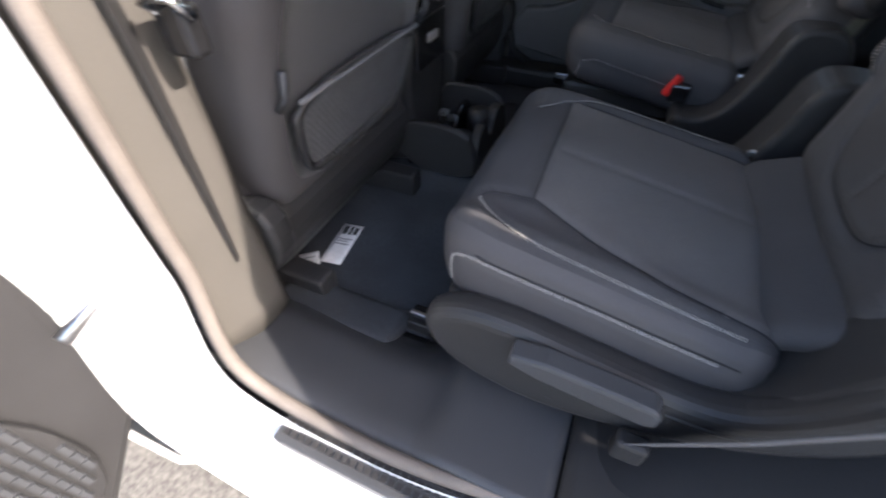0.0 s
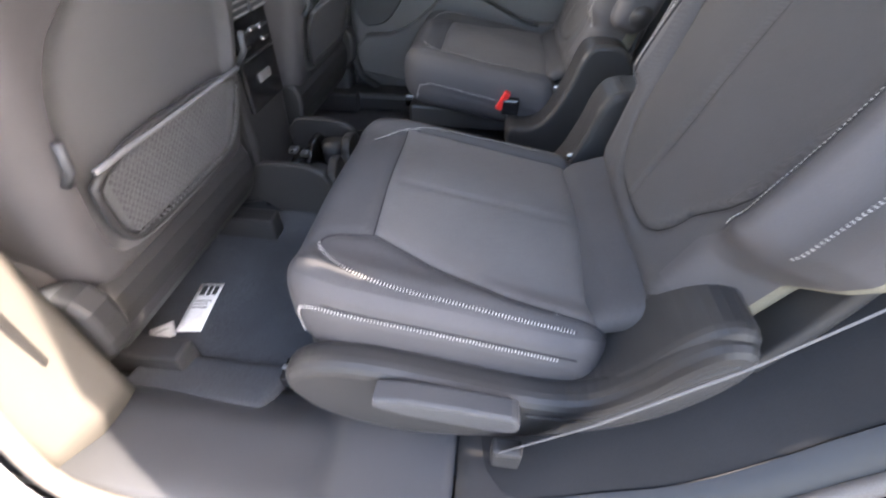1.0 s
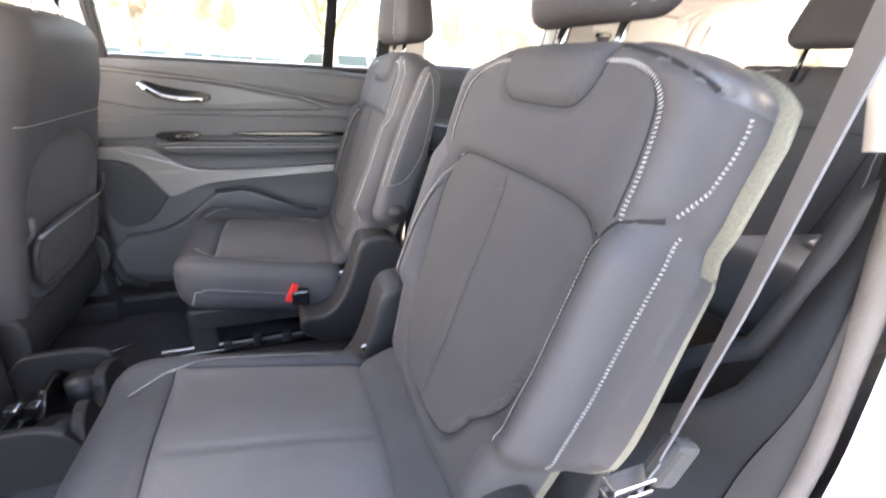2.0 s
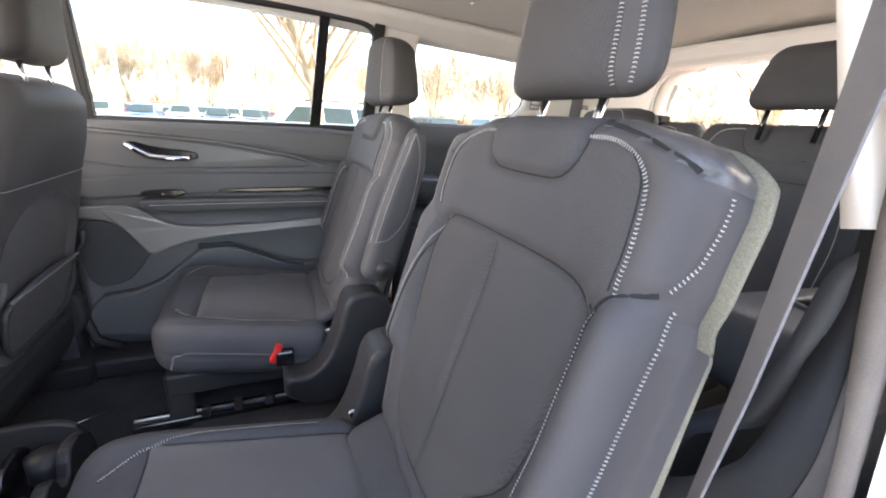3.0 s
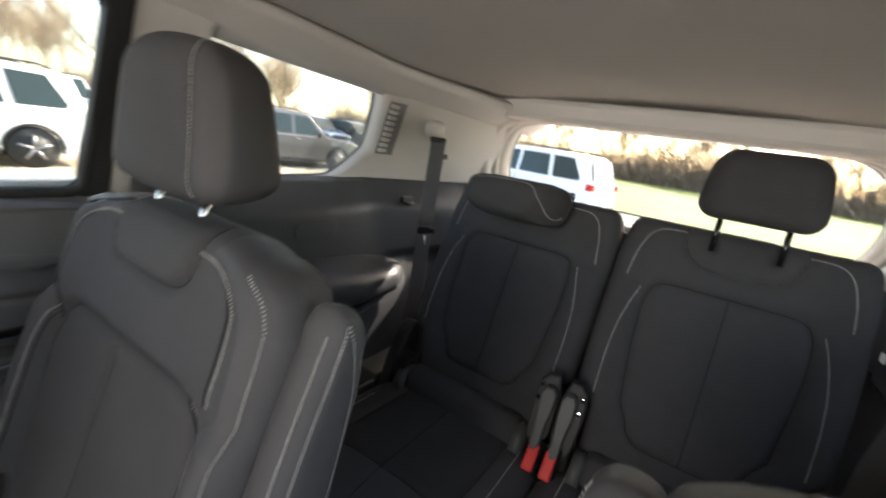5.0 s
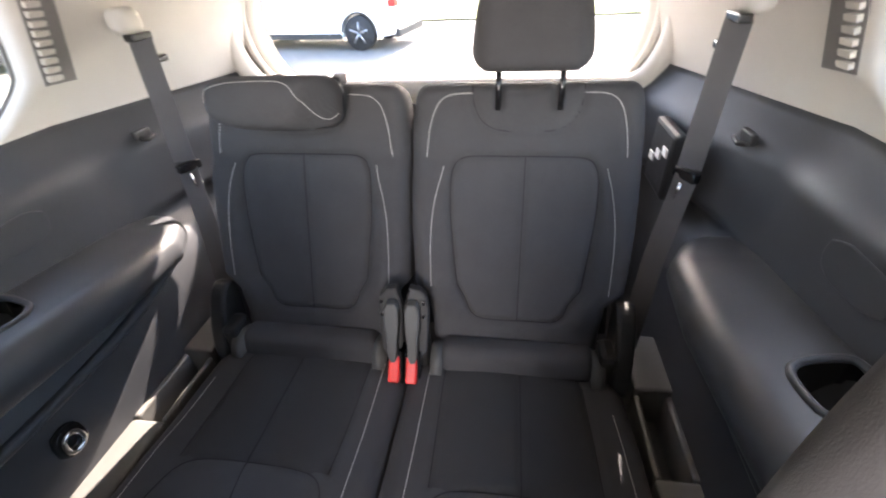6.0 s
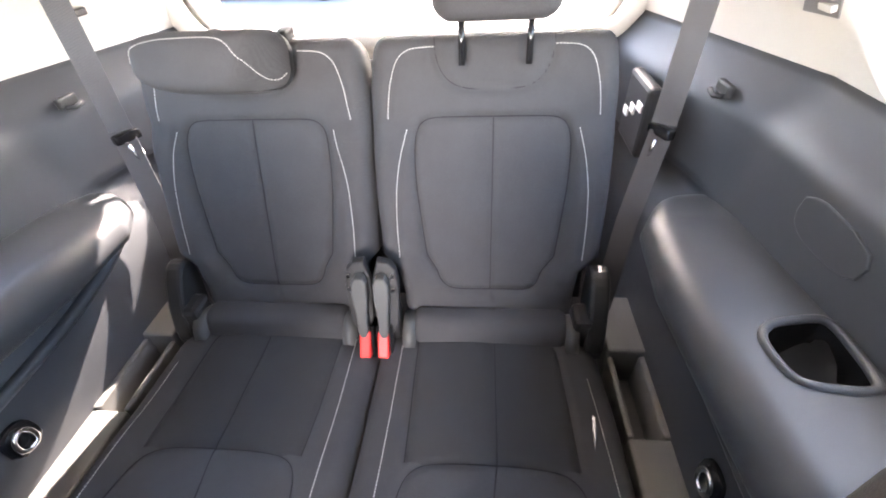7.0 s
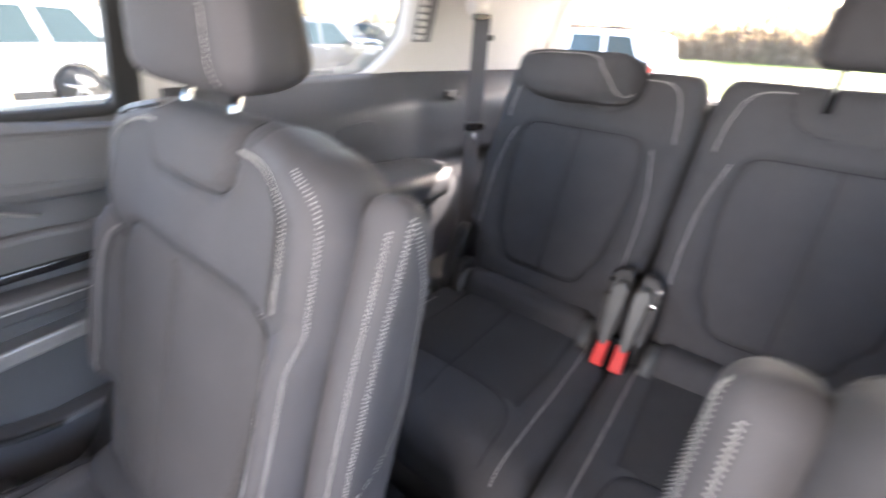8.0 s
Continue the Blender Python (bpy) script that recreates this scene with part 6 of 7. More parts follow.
# ---- front seats, seen from behind ----
def front_seat(s, label):
    seat = thing("bucket_seat", label, "car seat", "front seats")
    C = 0.374 if s < 0 else 0.405
    LN = radians(14)
    sn, cs = math.sin(LN), math.cos(LN)
    def place(u, v, w):
        """u forwards from the rear face, v outwards, w up along the back."""
        return np.stack([-0.60 + w * sn - u * cs, s * (C + v), 0.22 + w * cs + u * sn], 1)
    H = 0.345
    panel = dense([(-0.20, 0.44), (0.20, 0.44), (0.205, 0.10), (0.16, 0.04), (-0.16, 0.04), (-0.205, 0.10)], 2, 0.03)
    def back(p):
        u, v, w = 0.07 - p[:, 0], p[:, 1], p[:, 2] + H
        rear = np.clip(p[:, 0] / 0.07, 0, 1)
        q = np.stack([v, w], 1)
        g = 0.012 * inside(q, panel) * smoothstep(0.0, 0.02, line_dist(q, panel + panel[:1]))
        g += 0.004 * np.exp(-(line_dist(q, [(-0.26, 0.47), (0.26, 0.47)]) / 0.005) ** 2)
        half = np.interp(w, [0, 0.1, 0.35, 0.55, 0.69], [0.90, 0.98, 1.0, 0.92, 0.72])
        bulge = 0.02 * np.cos(np.clip(v / 0.25, -1, 1) * 1.4) * smoothstep(0.45, 0.6, w)
        return place(u + rear * (g - bulge), v * half, w)
    bp = Pad((0.14, 0.50, 2 * H), 0.045, 0.014, back)
    def split(c):
        q = np.stack([c[:, 1], c[:, 2] + H], 1)
        reg = np.zeros(len(c), int)
        reg[(c[:, 0] > 0.06) & inside(q, panel)] = 1
        return reg
    bp.build(["backrest", "rear_panel"], [M["vinyl"], M["softtrim"]], seat, split, ["grey vinyl seat back", "dark recessed rear panel"],
             snaps=[(0, 1, 1, 2, [(a, b - H) for a, b in panel + panel[:1]])])
    stitches([bp.line([(0.07, v, 0.475 - H) for v in (-0.24, 0.0, 0.24)], 0.01)], seat, s < 0, rows=1, pitch=0.007, thick=0.0022, label="pale seam across the back")
    # net pocket: a stiff rim with crossed strings
    def onback(v, w, out=0.012):
        return place(np.array([-out]), np.array([v]), np.array([w]))[0]
    rim = dense([(-0.19, 0.232), (0.19, 0.232), (0.185, 0.155), (0.165, 0.090), (0.12, 0.070), (-0.12, 0.070), (-0.155, 0.085), (-0.185, 0.15)], 2, 0.02)
    tube("pocket_rim", [onback(v, w, 0.010) for v, w in rim], 0.007, M["plastic"], seat, "black rim of the net pocket", closed=True)
    tube("pocket_edge", [onback(v, 0.228, 0.016) for v in np.linspace(-0.185, 0.185, 14)], 0.0045, M["steelgrey"], seat, "grey elastic edge of the net")
    verts, faces = [], []
    def string(a, b):
        a, b = np.array(a), np.array(b)
        d = (b - a) / np.linalg.norm(b - a); nn = np.array([-d[1], d[0]]) * 0.0011
        k = len(verts)
        for q in (a - nn, b - nn, b + nn, a + nn):
            verts.append(onback(q[0], q[1], 0.015))
        faces.append((k, k + 1, k + 2, k + 3))
    for k in np.arange(-0.42, 0.42, 0.0115):
        for sg in (1, -1):
            pts = np.array([(k + sg * t, 0.035 + t * 1.25) for t in np.linspace(0, 0.17, 18)])
            ok = inside(pts, rim)
            if ok.sum() > 1:
                i = np.where(ok)[0]
                string(pts[i[0]], pts[i[-1]])
    net = mesh_object("net", verts, faces, M["steelgrey"], seat, "grey elastic net", smooth=False)
    net["kind"] = "stuff"
    grid_sheet("net_lining", np.linspace(-0.17, 0.17, 6), np.linspace(0.08, 0.225, 5), lambda v, w: onback(v * min(1, 0.75 + w), w, 0.004), M["netcloth"], seat, "grey cloth behind the net")
    for v in (-0.215, 0.215):
        tube("pocket_hook", [onback(v, 0.225, 0.004), onback(v, 0.25, 0.016), onback(v * 0.99, 0.285, 0.012)], 0.006, M["trim"], seat, "small bag hook")
    # headrest
    def hr(p):
        t = (p[:, 2] + 0.10) / 0.20
        return np.stack([-0.475 + p[:, 0] * (1 - 0.2 * t) + 0.12 * p[:, 2], s * (C + p[:, 1] * (1 - 0.22 * t * t)), 1.035 + p[:, 2]], 1)
    Pad((0.11, 0.26, 0.20), 0.045, 0.02, hr).build(["headrest"], [M["vinyl"]], seat, labels=["grey vinyl headrest"])
    for v in (-0.065, 0.065):
        tube("headrest_post", [(-0.465, s * (C + v), 0.86), (-0.468, s * (C + v), 0.95)], 0.0065, M["chrome"], seat, "chrome headrest post")
    # cushion, base and side cover
    def cush(p):
        return np.stack([-0.86 + p[:, 0], s * (C + p[:, 1]), 0.27 + p[:, 2] - 0.06 * p[:, 0]], 1)
    Pad((0.46, 0.50, 0.16), 0.05, 0.03, cush).build(["cushion"], [M["vinyl"]], seat, labels=["grey vinyl cushion"])
    y0, y1 = sorted((s * (C + 0.235), s * (C + 0.285)))
    prism("side_cover", dense([(-1.08, 0.26), (-0.70, 0.255), (-0.60, 0.30), (-0.56, 0.27), (-0.57, 0.16), (-0.65, 0.12), (-1.05, 0.14)], 2, 0.03), y0, y1, M["plastic"], seat, "black plastic side cover", bevel=0.012, segs=3)
    prism("rear_valance", dense([(-0.70, 0.26), (-0.60, 0.27), (-0.585, 0.20), (-0.62, 0.10), (-0.70, 0.06)], 2, 0.03), *sorted((s * (C - 0.23), s * (C + 0.23))), M["plastic"], seat, "black rear valance", bevel=0.01)
    for k in (-0.20, 0.20):
        box("seat_rail", (-1.08, s * (C + k) - 0.025, 0.0), (-0.56, s * (C + k) + 0.025, 0.07), M["plastic"], seat, "black floor rail", bevel=0.008)
    return seat


M["steelgrey"] = material("grey_elastic", (0.12, 0.12, 0.125), 0.8, vary=0.1, scale=40, bump=0.1)
M["netcloth"] = material("grey_net_lining", (0.085, 0.085, 0.09), 0.9, vary=0.15, scale=30, fine=0.4, fine_scale=500, bump=0.4)
front_seat(-1, "grey vinyl driver's seat seen from behind, net pocket")
front_seat(1, "grey vinyl passenger seat seen from behind, net pocket")

# ---- centre console and floor bin ----
M["ledge2"] = material("scuffed_grey_plastic", (0.10, 0.10, 0.098), 0.5, vary=0.15, scale=15, bump=0.2)
M["pillarwarm"] = material("beige_grey_pillar_plastic", (0.075, 0.069, 0.061), 0.6, vary=0.06, scale=6, fine=0.05, fine_scale=700, bump=0.2)
con = thing("centre_console", "black centre console with rear vents and controls", "console")
prism("console_body", dense([(-1.55, 0.0), (-0.62, 0.0), (-0.60, 0.20), (-0.595, 0.50), (-0.62, 0.575), (-0.70, 0.60), (-1.55, 0.58)], 1, 0.05), -0.105, 0.105, M["plastic"], con, bevel=0.02, segs=3)
fascia = box("rear_fascia", (-0.600, -0.082, 0.29), (-0.585, 0.082, 0.545), M["gloss"], con, "gloss black rear control face", bevel=0.006)
for j, y in enumerate((-0.04, 0.04)):
    v = box("air_vent", (-0.588, y - 0.034, 0.485), (-0.578, y + 0.034, 0.535), M["trim"], fascia, "black air vent", bevel=0.004)
    for k in range(4):
        box("louvre", (-0.580, y - 0.030, 0.490 + 0.012 * k), (-0.574, y + 0.030, 0.4935 + 0.012 * k), M["chrome"] if k == 3 else M["greytrim"], con, bevel=0.001)
for j, (y, z, w) in enumerate(((-0.045, 0.452, 0.018), (0.0, 0.455, 0.014), (0.045, 0.452, 0.018), (-0.045, 0.425, 0.014), (0.045, 0.425, 0.014))):
    box("button", (-0.588, y - w, z - 0.004), (-0.580, y + w, z + 0.004), M["chrome"], fascia, "bright control button", bevel=0.002)
box("trim_line", (-0.588, -0.07, 0.402), (-0.581, 0.07, 0.406), M["chrome"], fascia, "thin chrome line", bevel=0.001)
box("usb_port", (-0.588, -0.028, 0.345), (-0.580, 0.028, 0.365), M["greytrim"], fascia, "grey usb socket", bevel=0.003)
binb = thing("floor_bin", "black plastic floor bin with cup wells behind the console", "floor bin")
bin_line = dense([(-0.64, 0.03), (-0.42, 0.03), (-0.42, 0.11), (-0.45, 0.165), (-0.52, 0.178), (-0.64, 0.172)], 1, 0.02)
prism("bin_side", bin_line, -0.105, -0.085, M["plastic"], binb, "black bin wall", bevel=0.006, segs=3)
prism("bin_side", bin_line, 0.150, 0.170, M["plastic"], binb, "black bin wall", bevel=0.006, segs=3)
box("bin_floor", (-0.63, -0.09, 0.03), (-0.43, 0.155, 0.075), M["gloss"], binb, bevel=0.004)
prism("bin_end", dense([(-0.09, 0.04), (0.155, 0.04), (0.155, 0.14), (0.09, 0.172), (0.045, 0.165), (0.030, 0.115), (0.0, 0.115), (-0.015, 0.165), (-0.05, 0.172), (-0.09, 0.14)], 1, 0.015), -0.445, -0.420, M["plastic"], binb, "notched front wall of the bin", axis=0, bevel=0.006, segs=3)
prism("bin_divider", dense([(-0.085, 0.06), (0.15, 0.06), (0.15, 0.145), (0.05, 0.150), (0.03, 0.11), (0.0, 0.11), (-0.02, 0.150), (-0.085, 0.145)], 1, 0.015), -0.545, -0.53, M["gloss"], binb, axis=0, bevel=0.003)
for y in (-0.045, 0.105):
    tube("cup_well", [(-0.488, y, 0.076), (-0.488, y, 0.130)], 0.034, M["plastic"], binb, "round cup well", sides=20)
for y, z in ((-0.04, 0.182), (0.015, 0.140)):
    box("bin_clip", (-0.548, y - 0.012, z - 0.006), (-0.526, y + 0.012, z + 0.006), M["steel"], binb, "small bright clip", bevel=0.003)
strip = thing("threshold_strip", "thin bright metal strip on the tunnel carpet", "metal strip")
tube("strip", [(-0.66, 0.20, 0.075), (-0.58, 0.24, 0.072), (-0.50, 0.29, 0.066), (-0.44, 0.33, 0.06)], 0.0035, M["chrome"], strip)


# ---- left B-pillar: belt and trim on the door opening's front edge ----
bp = thing("pillar_trim", "pale sunlit pillar trim with a hanging front belt", "pillar trim", kind="structure")
grid_sheet("pillar_cover", np.linspace(0, 1, 10), np.linspace(0, 1, 24), lambda u, v: (-0.605 + 0.02 * v + 0.02 * (1 - v) ** 3 + 0.018 * math.sin(u * 2.2), -(0.80 - 0.13 * u - 0.10 * max(0, v - 0.6)), 0.10 + 1.08 * v), M["pillarwarm"], bp, "beige-grey pillar cover", thick=0.012)
fb = thing("front_belt", "dark front seat belt with latch against the pillar", "seat belt")
ribbon("webbing", [(-0.585, -0.72, 1.08), (-0.575, -0.72, 0.80), (-0.570, -0.715, 0.55), (-0.580, -0.71, 0.26)], 0.046, (-0.62, 0.78, 0), M["plastic"], fb, "dark webbing")
tube("latch_ring", dense([(0, 0), (0.05, 0.0), (0.055, 0.03), (0.0, 0.03)], 1, 0.01) and [(-0.535, -0.715, 0.60), (-0.505, -0.72, 0.615), (-0.495, -0.70, 0.59), (-0.52, -0.69, 0.575)], 0.005, M["chrome"], fb, "chrome latch", closed=True)
box("latch_body", (-0.54, -0.71, 0.55), (-0.50, -0.685, 0.60), M["gloss"], fb, "black latch", bevel=0.006)

# ---- open left rear door, hinged at the pillar ----
od = thing("door_2", "open rear door with dark panel and sunlit speaker grille", "car door", kind="structure")
HX, HY = -0.70, -0.905
dx, dy = -0.28, -0.96   # the door swings outwards and slightly forwards
dl = math.hypot(dx, dy); dx, dy = dx / dl, dy / dl
nx, ny = -dy, dx                              # faces rearwards
if nx < 0:
    nx, ny = -nx, -ny


def dpt(u, w, z):
    """u along the open door from its hinge, w towards the cabin side, z up."""
    return Vector((HX + dx * u + nx * w, HY + dy * u + ny * w, z))


def door_piece(name, outline, w0, w1, mat, label="", bevel=0.006):
    bm_fn = lambda co: dpt(co.x, co.y, co.z)
    return prism(name, outline, w0, w1, mat, od, label, bevel=bevel, fn=bm_fn)


door_piece("door_skin", dense([(0.0, -0.16), (0.62, -0.16), (0.80, 0.0), (0.92, 0.30), (0.92, 0.80), (0.0, 0.80)], 1, 0.05), -0.10, 0.0, M["white"], "white painted door edge", 0.02)
door_piece("door_lining", dense([(-0.012, -0.10), (0.58, -0.10), (0.74, 0.06), (0.86, 0.32), (0.86, 0.78), (-0.012, 0.78)], 1, 0.05), 0.0, 0.05, M["plastic"], "dark inner door lining", 0.015)
door_piece("speaker_panel", dense([(0.07, -0.06), (0.40, -0.06), (0.44, 0.10), (0.38, 0.30), (0.09, 0.31)], 2, 0.03), 0.05, 0.062, M["plastic"], "dark speaker panel", 0.005)
door_piece("armrest", dense([(0.08, 0.50), (0.80, 0.53), (0.80, 0.58), (0.08, 0.57)], 1, 0.04), 0.05, 0.11, M["softtrim"], "padded armrest", 0.015)
for j in range(12):
    for k in range(18):
        u, z = 0.085 + 0.0165 * k, -0.04 + 0.026 * j
        if not inside(np.array([[u, z]]), dense([(0.08, -0.045), (0.385, -0.045), (0.425, 0.10), (0.37, 0.285), (0.09, 0.295)], 1, 0.03))[0]:
            continue
        a, b = dpt(u, 0.062, z), dpt(u + 0.006, 0.067, z + 0.022)
        c = [dpt(u, 0.067, z), dpt(u + 0.008, 0.067, z), dpt(u + 0.008, 0.067, z + 0.022), dpt(u, 0.067, z + 0.022), dpt(u - 0.001, 0.061, z - 0.001), dpt(u + 0.009, 0.061, z - 0.001), dpt(u + 0.009, 0.061, z + 0.023), dpt(u - 0.001, 0.061, z + 0.023)]
        mesh_object("grille_slat", c, [(0, 1, 2, 3), (4, 5, 1, 0), (5, 6, 2, 1), (6, 7, 3, 2), (7, 4, 0, 3)], M["trim"], od, smooth=False)
tube("check_strap", [(-0.650, -0.80, 0.318), (-0.645, -0.86, 0.30), (-0.640, -0.925, 0.284)], 0.010, M["steel"], od, "steel door check strap")
for z in (0.05, 0.45):
    box("hinge", (-0.70, -0.93, z), (-0.655, -0.87, z + 0.07), M["white"], od, "white painted hinge", bevel=0.01)

# fixings on the painted jamb
for x, y, z in ((-0.640, -0.850, 0.245), (-0.632, -0.868, 0.135), (-0.600, -0.872, 0.060), (-0.640, -0.846, 0.420)):
    bolt = thing("jamb_bolt", "dark bolt head on the white door jamb", "bolt", "jamb bolts")
    tube("bolt_head", [(x - 0.012, y, z - 0.004), (x + 0.010, y - 0.006, z + 0.006)], 0.011, M["steel"], bolt, sides=6)
cable = thing("door_cable", "black rubber wiring boot between jamb and open door", "cable")
tube("boot", [(-0.640, -0.800, 0.505), (-0.648, -0.840, 0.490), (-0.655, -0.885, 0.500), (-0.652, -0.920, 0.515)], 0.014, M["rubber"], cable, sides=10)
drip = thing("sill_seam", "dark sealed seam along the outer sill edge", "seam")
tube("seam", [(-0.56, -0.872, 0.000), (-0.40, -0.884, -0.018), (-0.20, -0.884, -0.020), (0.10, -0.882, -0.016)], 0.0035, M["sealgrey"], drip, sides=6)
# ---- outside: ground, vehicles, trees ----
GZ = -0.66
def flat(name, x0, x1, y0, y1, z, mat, label, cat, nx=2, ny=2, rough=0.0):
    ob = grid_sheet(name, np.linspace(x0, x1, nx), np.linspace(y0, y1, ny), lambda x, y: (x, y, z + (rough * noise.noise(Vector((x * 0.7, y * 0.7, 1))) if rough else 0)), mat)
    return tagged(ob, label, cat, kind="structure")


flat("ground", -900, 900, -900, 900, GZ, M["asphalt"], "grey asphalt of a wide car park", "ground")
flat("verge", -30, 30, 6.2, 13.6, GZ + 0.03, M["gravel"], "pale dry verge beside the parking bays", "verge", 50, 20, 0.04)
flat("lawn", 15.5, 52.0, -120, 60, GZ + 0.05, M["grass"], "bright spring lawn strip", "lawn", 8, 60, 0.05)


def vehicle(label, paint_mat, length=4.75, width=1.88, height=1.72, kind="suv"):
    """A parked car at the origin, nose towards -x, standing on z = 0."""
    car = thing("parked_car", label, "car", "parked cars")
    h, L, wd = height, length, width
    r = 0.365
    xf, xr = 0.19 * L, 0.80 * L
    belt = 0.60 * h
    def arch(xc, rr):
        return [(xc + rr * math.cos(a), r + 0.02 + rr * math.sin(a) - 0.02) for a in np.linspace(math.pi, 0, 9)]
    low = 0.26
    side = [(0.02 * L, low + 0.06), (xf - 0.44, low)] + arch(xf, 0.42) + [(xf + 0.44, low), (xr - 0.44, low)] + arch(xr, 0.42) + [(xr + 0.44, low), (L - 0.06, low + 0.08),
            (L, 0.55), (L - 0.02, belt - 0.05), (L - 0.10, belt + 0.02), (0.30 * L, belt + 0.0), (0.10 * L, belt - 0.06), (0.02 * L, belt - 0.14), (0.0, 0.55)]
    prism("body", side, -wd / 2, wd / 2, paint_mat, car, bevel=0.05, segs=3, fn=lambda co: Vector((co.x, co.y * (1 - 0.10 * max(0, (0.10 * L - co.x) / (0.10 * L)) - 0.06 * max(0, co.z - 0.8)), co.z)))
    def taper(co):
        t = (co.z - belt) / (h - belt)
        return Vector((co.x, co.y * (1 - 0.16 * t), co.z))
    cabin = [(0.27 * L, belt - 0.01), (0.40 * L, h - 0.10), (0.46 * L, h - 0.03), (0.70 * L, h), (0.90 * L, h - 0.05), (0.94 * L, h - 0.14), (0.985 * L, belt - 0.01)]
    prism("cabin", cabin, -wd / 2 + 0.07, wd / 2 - 0.07, paint_mat, car, bevel=0.035, segs=2, fn=taper)
    def frac(z): return (z - belt) / (h - belt)
    zt, zb = h - 0.13, belt + 0.03
    panes = [[(0.325 * L, zb), (0.425 * L, zt - 0.01), (0.525 * L, zt), (0.525 * L, zb)], [(0.545 * L, zb), (0.545 * L, zt), (0.715 * L, zt), (0.735 * L, zb)], [(0.76 * L, zb), (0.74 * L, zt), (0.86 * L, zt - 0.02), (0.92 * L, zb + 0.06), (0.91 * L, zb)]]
    for s in (1, -1):
        for pn in panes:
            prism("side_window", pn, s * (wd / 2 - 0.075), s * (wd / 2 - 0.062), M["darkglass"], car, "dark side window", bevel=0.0, fn=taper)
        tube("door_seam", [(0.535 * L, s * (wd / 2 + 0.001), belt - 0.03), (0.535 * L, s * (wd / 2 + 0.001), low + 0.12)], 0.006, M["rubber"], car, sides=4)
        box("cladding", (xf + 0.45, s * wd / 2 - 0.03, low - 0.02), (xr - 0.45, s * wd / 2 + 0.012, low + 0.10), M["rubber"], car, "black lower cladding", bevel=0.01)
        box("mirror", (0.325 * L, s * (wd / 2 + 0.08) - 0.09, belt - 0.02), (0.365 * L, s * (wd / 2 + 0.08) + 0.09, belt + 0.13), paint_mat, car, "door mirror", bevel=0.03)
        box("door_handle", (0.50 * L, s * wd / 2 - 0.02, belt - 0.12), (0.525 * L, s * wd / 2 + 0.02, belt - 0.095), M["chrome"], car, bevel=0.005)
        box("tail_lamp", (L - 0.16, s * (wd / 2 - 0.12) - 0.12, belt - 0.17), (L + 0.005, s * (wd / 2 - 0.12) + 0.115, belt + 0.0), M["redlens"], car, "red tail lamp", bevel=0.02)
        box("head_lamp", (0.0, s * (wd / 2 - 0.27) - 0.16, belt - 0.30), (0.14, s * (wd / 2 - 0.27) + 0.14, belt - 0.17), M["chrome"], car, "clear head lamp", bevel=0.03)
        tube("roof_rail", [(0.47 * L, s * (wd / 2 - 0.24), h + 0.0), (0.50 * L, s * (wd / 2 - 0.24), h + 0.04), (0.84 * L, s * (wd / 2 - 0.24), h + 0.03), (0.88 * L, s * (wd / 2 - 0.24), h - 0.02)], 0.018, M["rubber"], car, "black roof rail", sides=6)
        for xc in (xf, xr):
            y = s * (wd / 2 - 0.11)
            w = tube("wheel", [(xc, y - 0.11, r), (xc, y + 0.11, r)], r, M["tyre"], car, "black tyre", sides=24)
            tube("rim", [(xc, y + s * 0.10, r), (xc, y + s * 0.118, r)], 0.24, M["rubber"], w, "dark wheel well", sides=20)
            for k in range(5):
                a = 2 * math.pi * k / 5 + 0.3
                tube("spoke", [(xc, y + s * 0.12, r), (xc + 0.235 * math.cos(a), y + s * 0.122, r + 0.235 * math.sin(a))], 0.026, M["alloy"], w, "grey alloy spoke", sides=5)
            tube("wheel_arch", [(xc + 0.43 * math.cos(a), s * (wd / 2 + 0.004), r + 0.42 * math.sin(a)) for a in np.linspace(math.pi * 0.98, 0.02, 12)], 0.022, M["rubber"], car, "black arch lip", sides=5)
    prism("rear_window", [(-wd / 2 + 0.22, zb + 0.02), (wd / 2 - 0.22, zb + 0.02), (wd / 2 - 0.30, zt), (-wd / 2 + 0.30, zt)], 0, 0.01, M["darkglass"], car, "dark rear window", axis=0, bevel=0,
          fn=lambda co: Vector((0.985 * L - 0.045 * L * frac(co.z) + 0.012 + co.x, co.y, co.z)))
    prism("windscreen", [(-wd / 2 + 0.16, zb), (wd / 2 - 0.16, zb), (wd / 2 - 0.26, zt + 0.02), (-wd / 2 + 0.26, zt + 0.02)], 0, 0.01, M["darkglass"], car, "dark windscreen", axis=0, bevel=0,
          fn=lambda co: Vector((0.27 * L + 0.13 * L * frac(co.z) - 0.022 + co.x, co.y, co.z)))
    box("bumper", (-0.03, -wd / 2 + 0.10, low), (0.12, wd / 2 - 0.10, low + 0.20), M["rubber"], car, "black bumper", bevel=0.04)
    box("bumper", (L - 0.12, -wd / 2 + 0.08, low), (L + 0.04, wd / 2 - 0.08, low + 0.20), M["rubber"], car, "black bumper", bevel=0.04)
    box("grille", (-0.012, -0.45, belt - 0.36), (0.03, 0.45, belt - 0.20), M["rubber"], car, "black grille", bevel=0.02)
    box("number_plate", (L + 0.035, -0.16, low + 0.18), (L + 0.045, 0.16, low + 0.26), M["paper"], car, "blank plate", bevel=0.003)
    return car


def place_car(car, x, y, turn):
    car.matrix_basis = Matrix.Translation((x, y, GZ + 0.002)) @ Matrix.Rotation(radians(turn), 4, "Z")


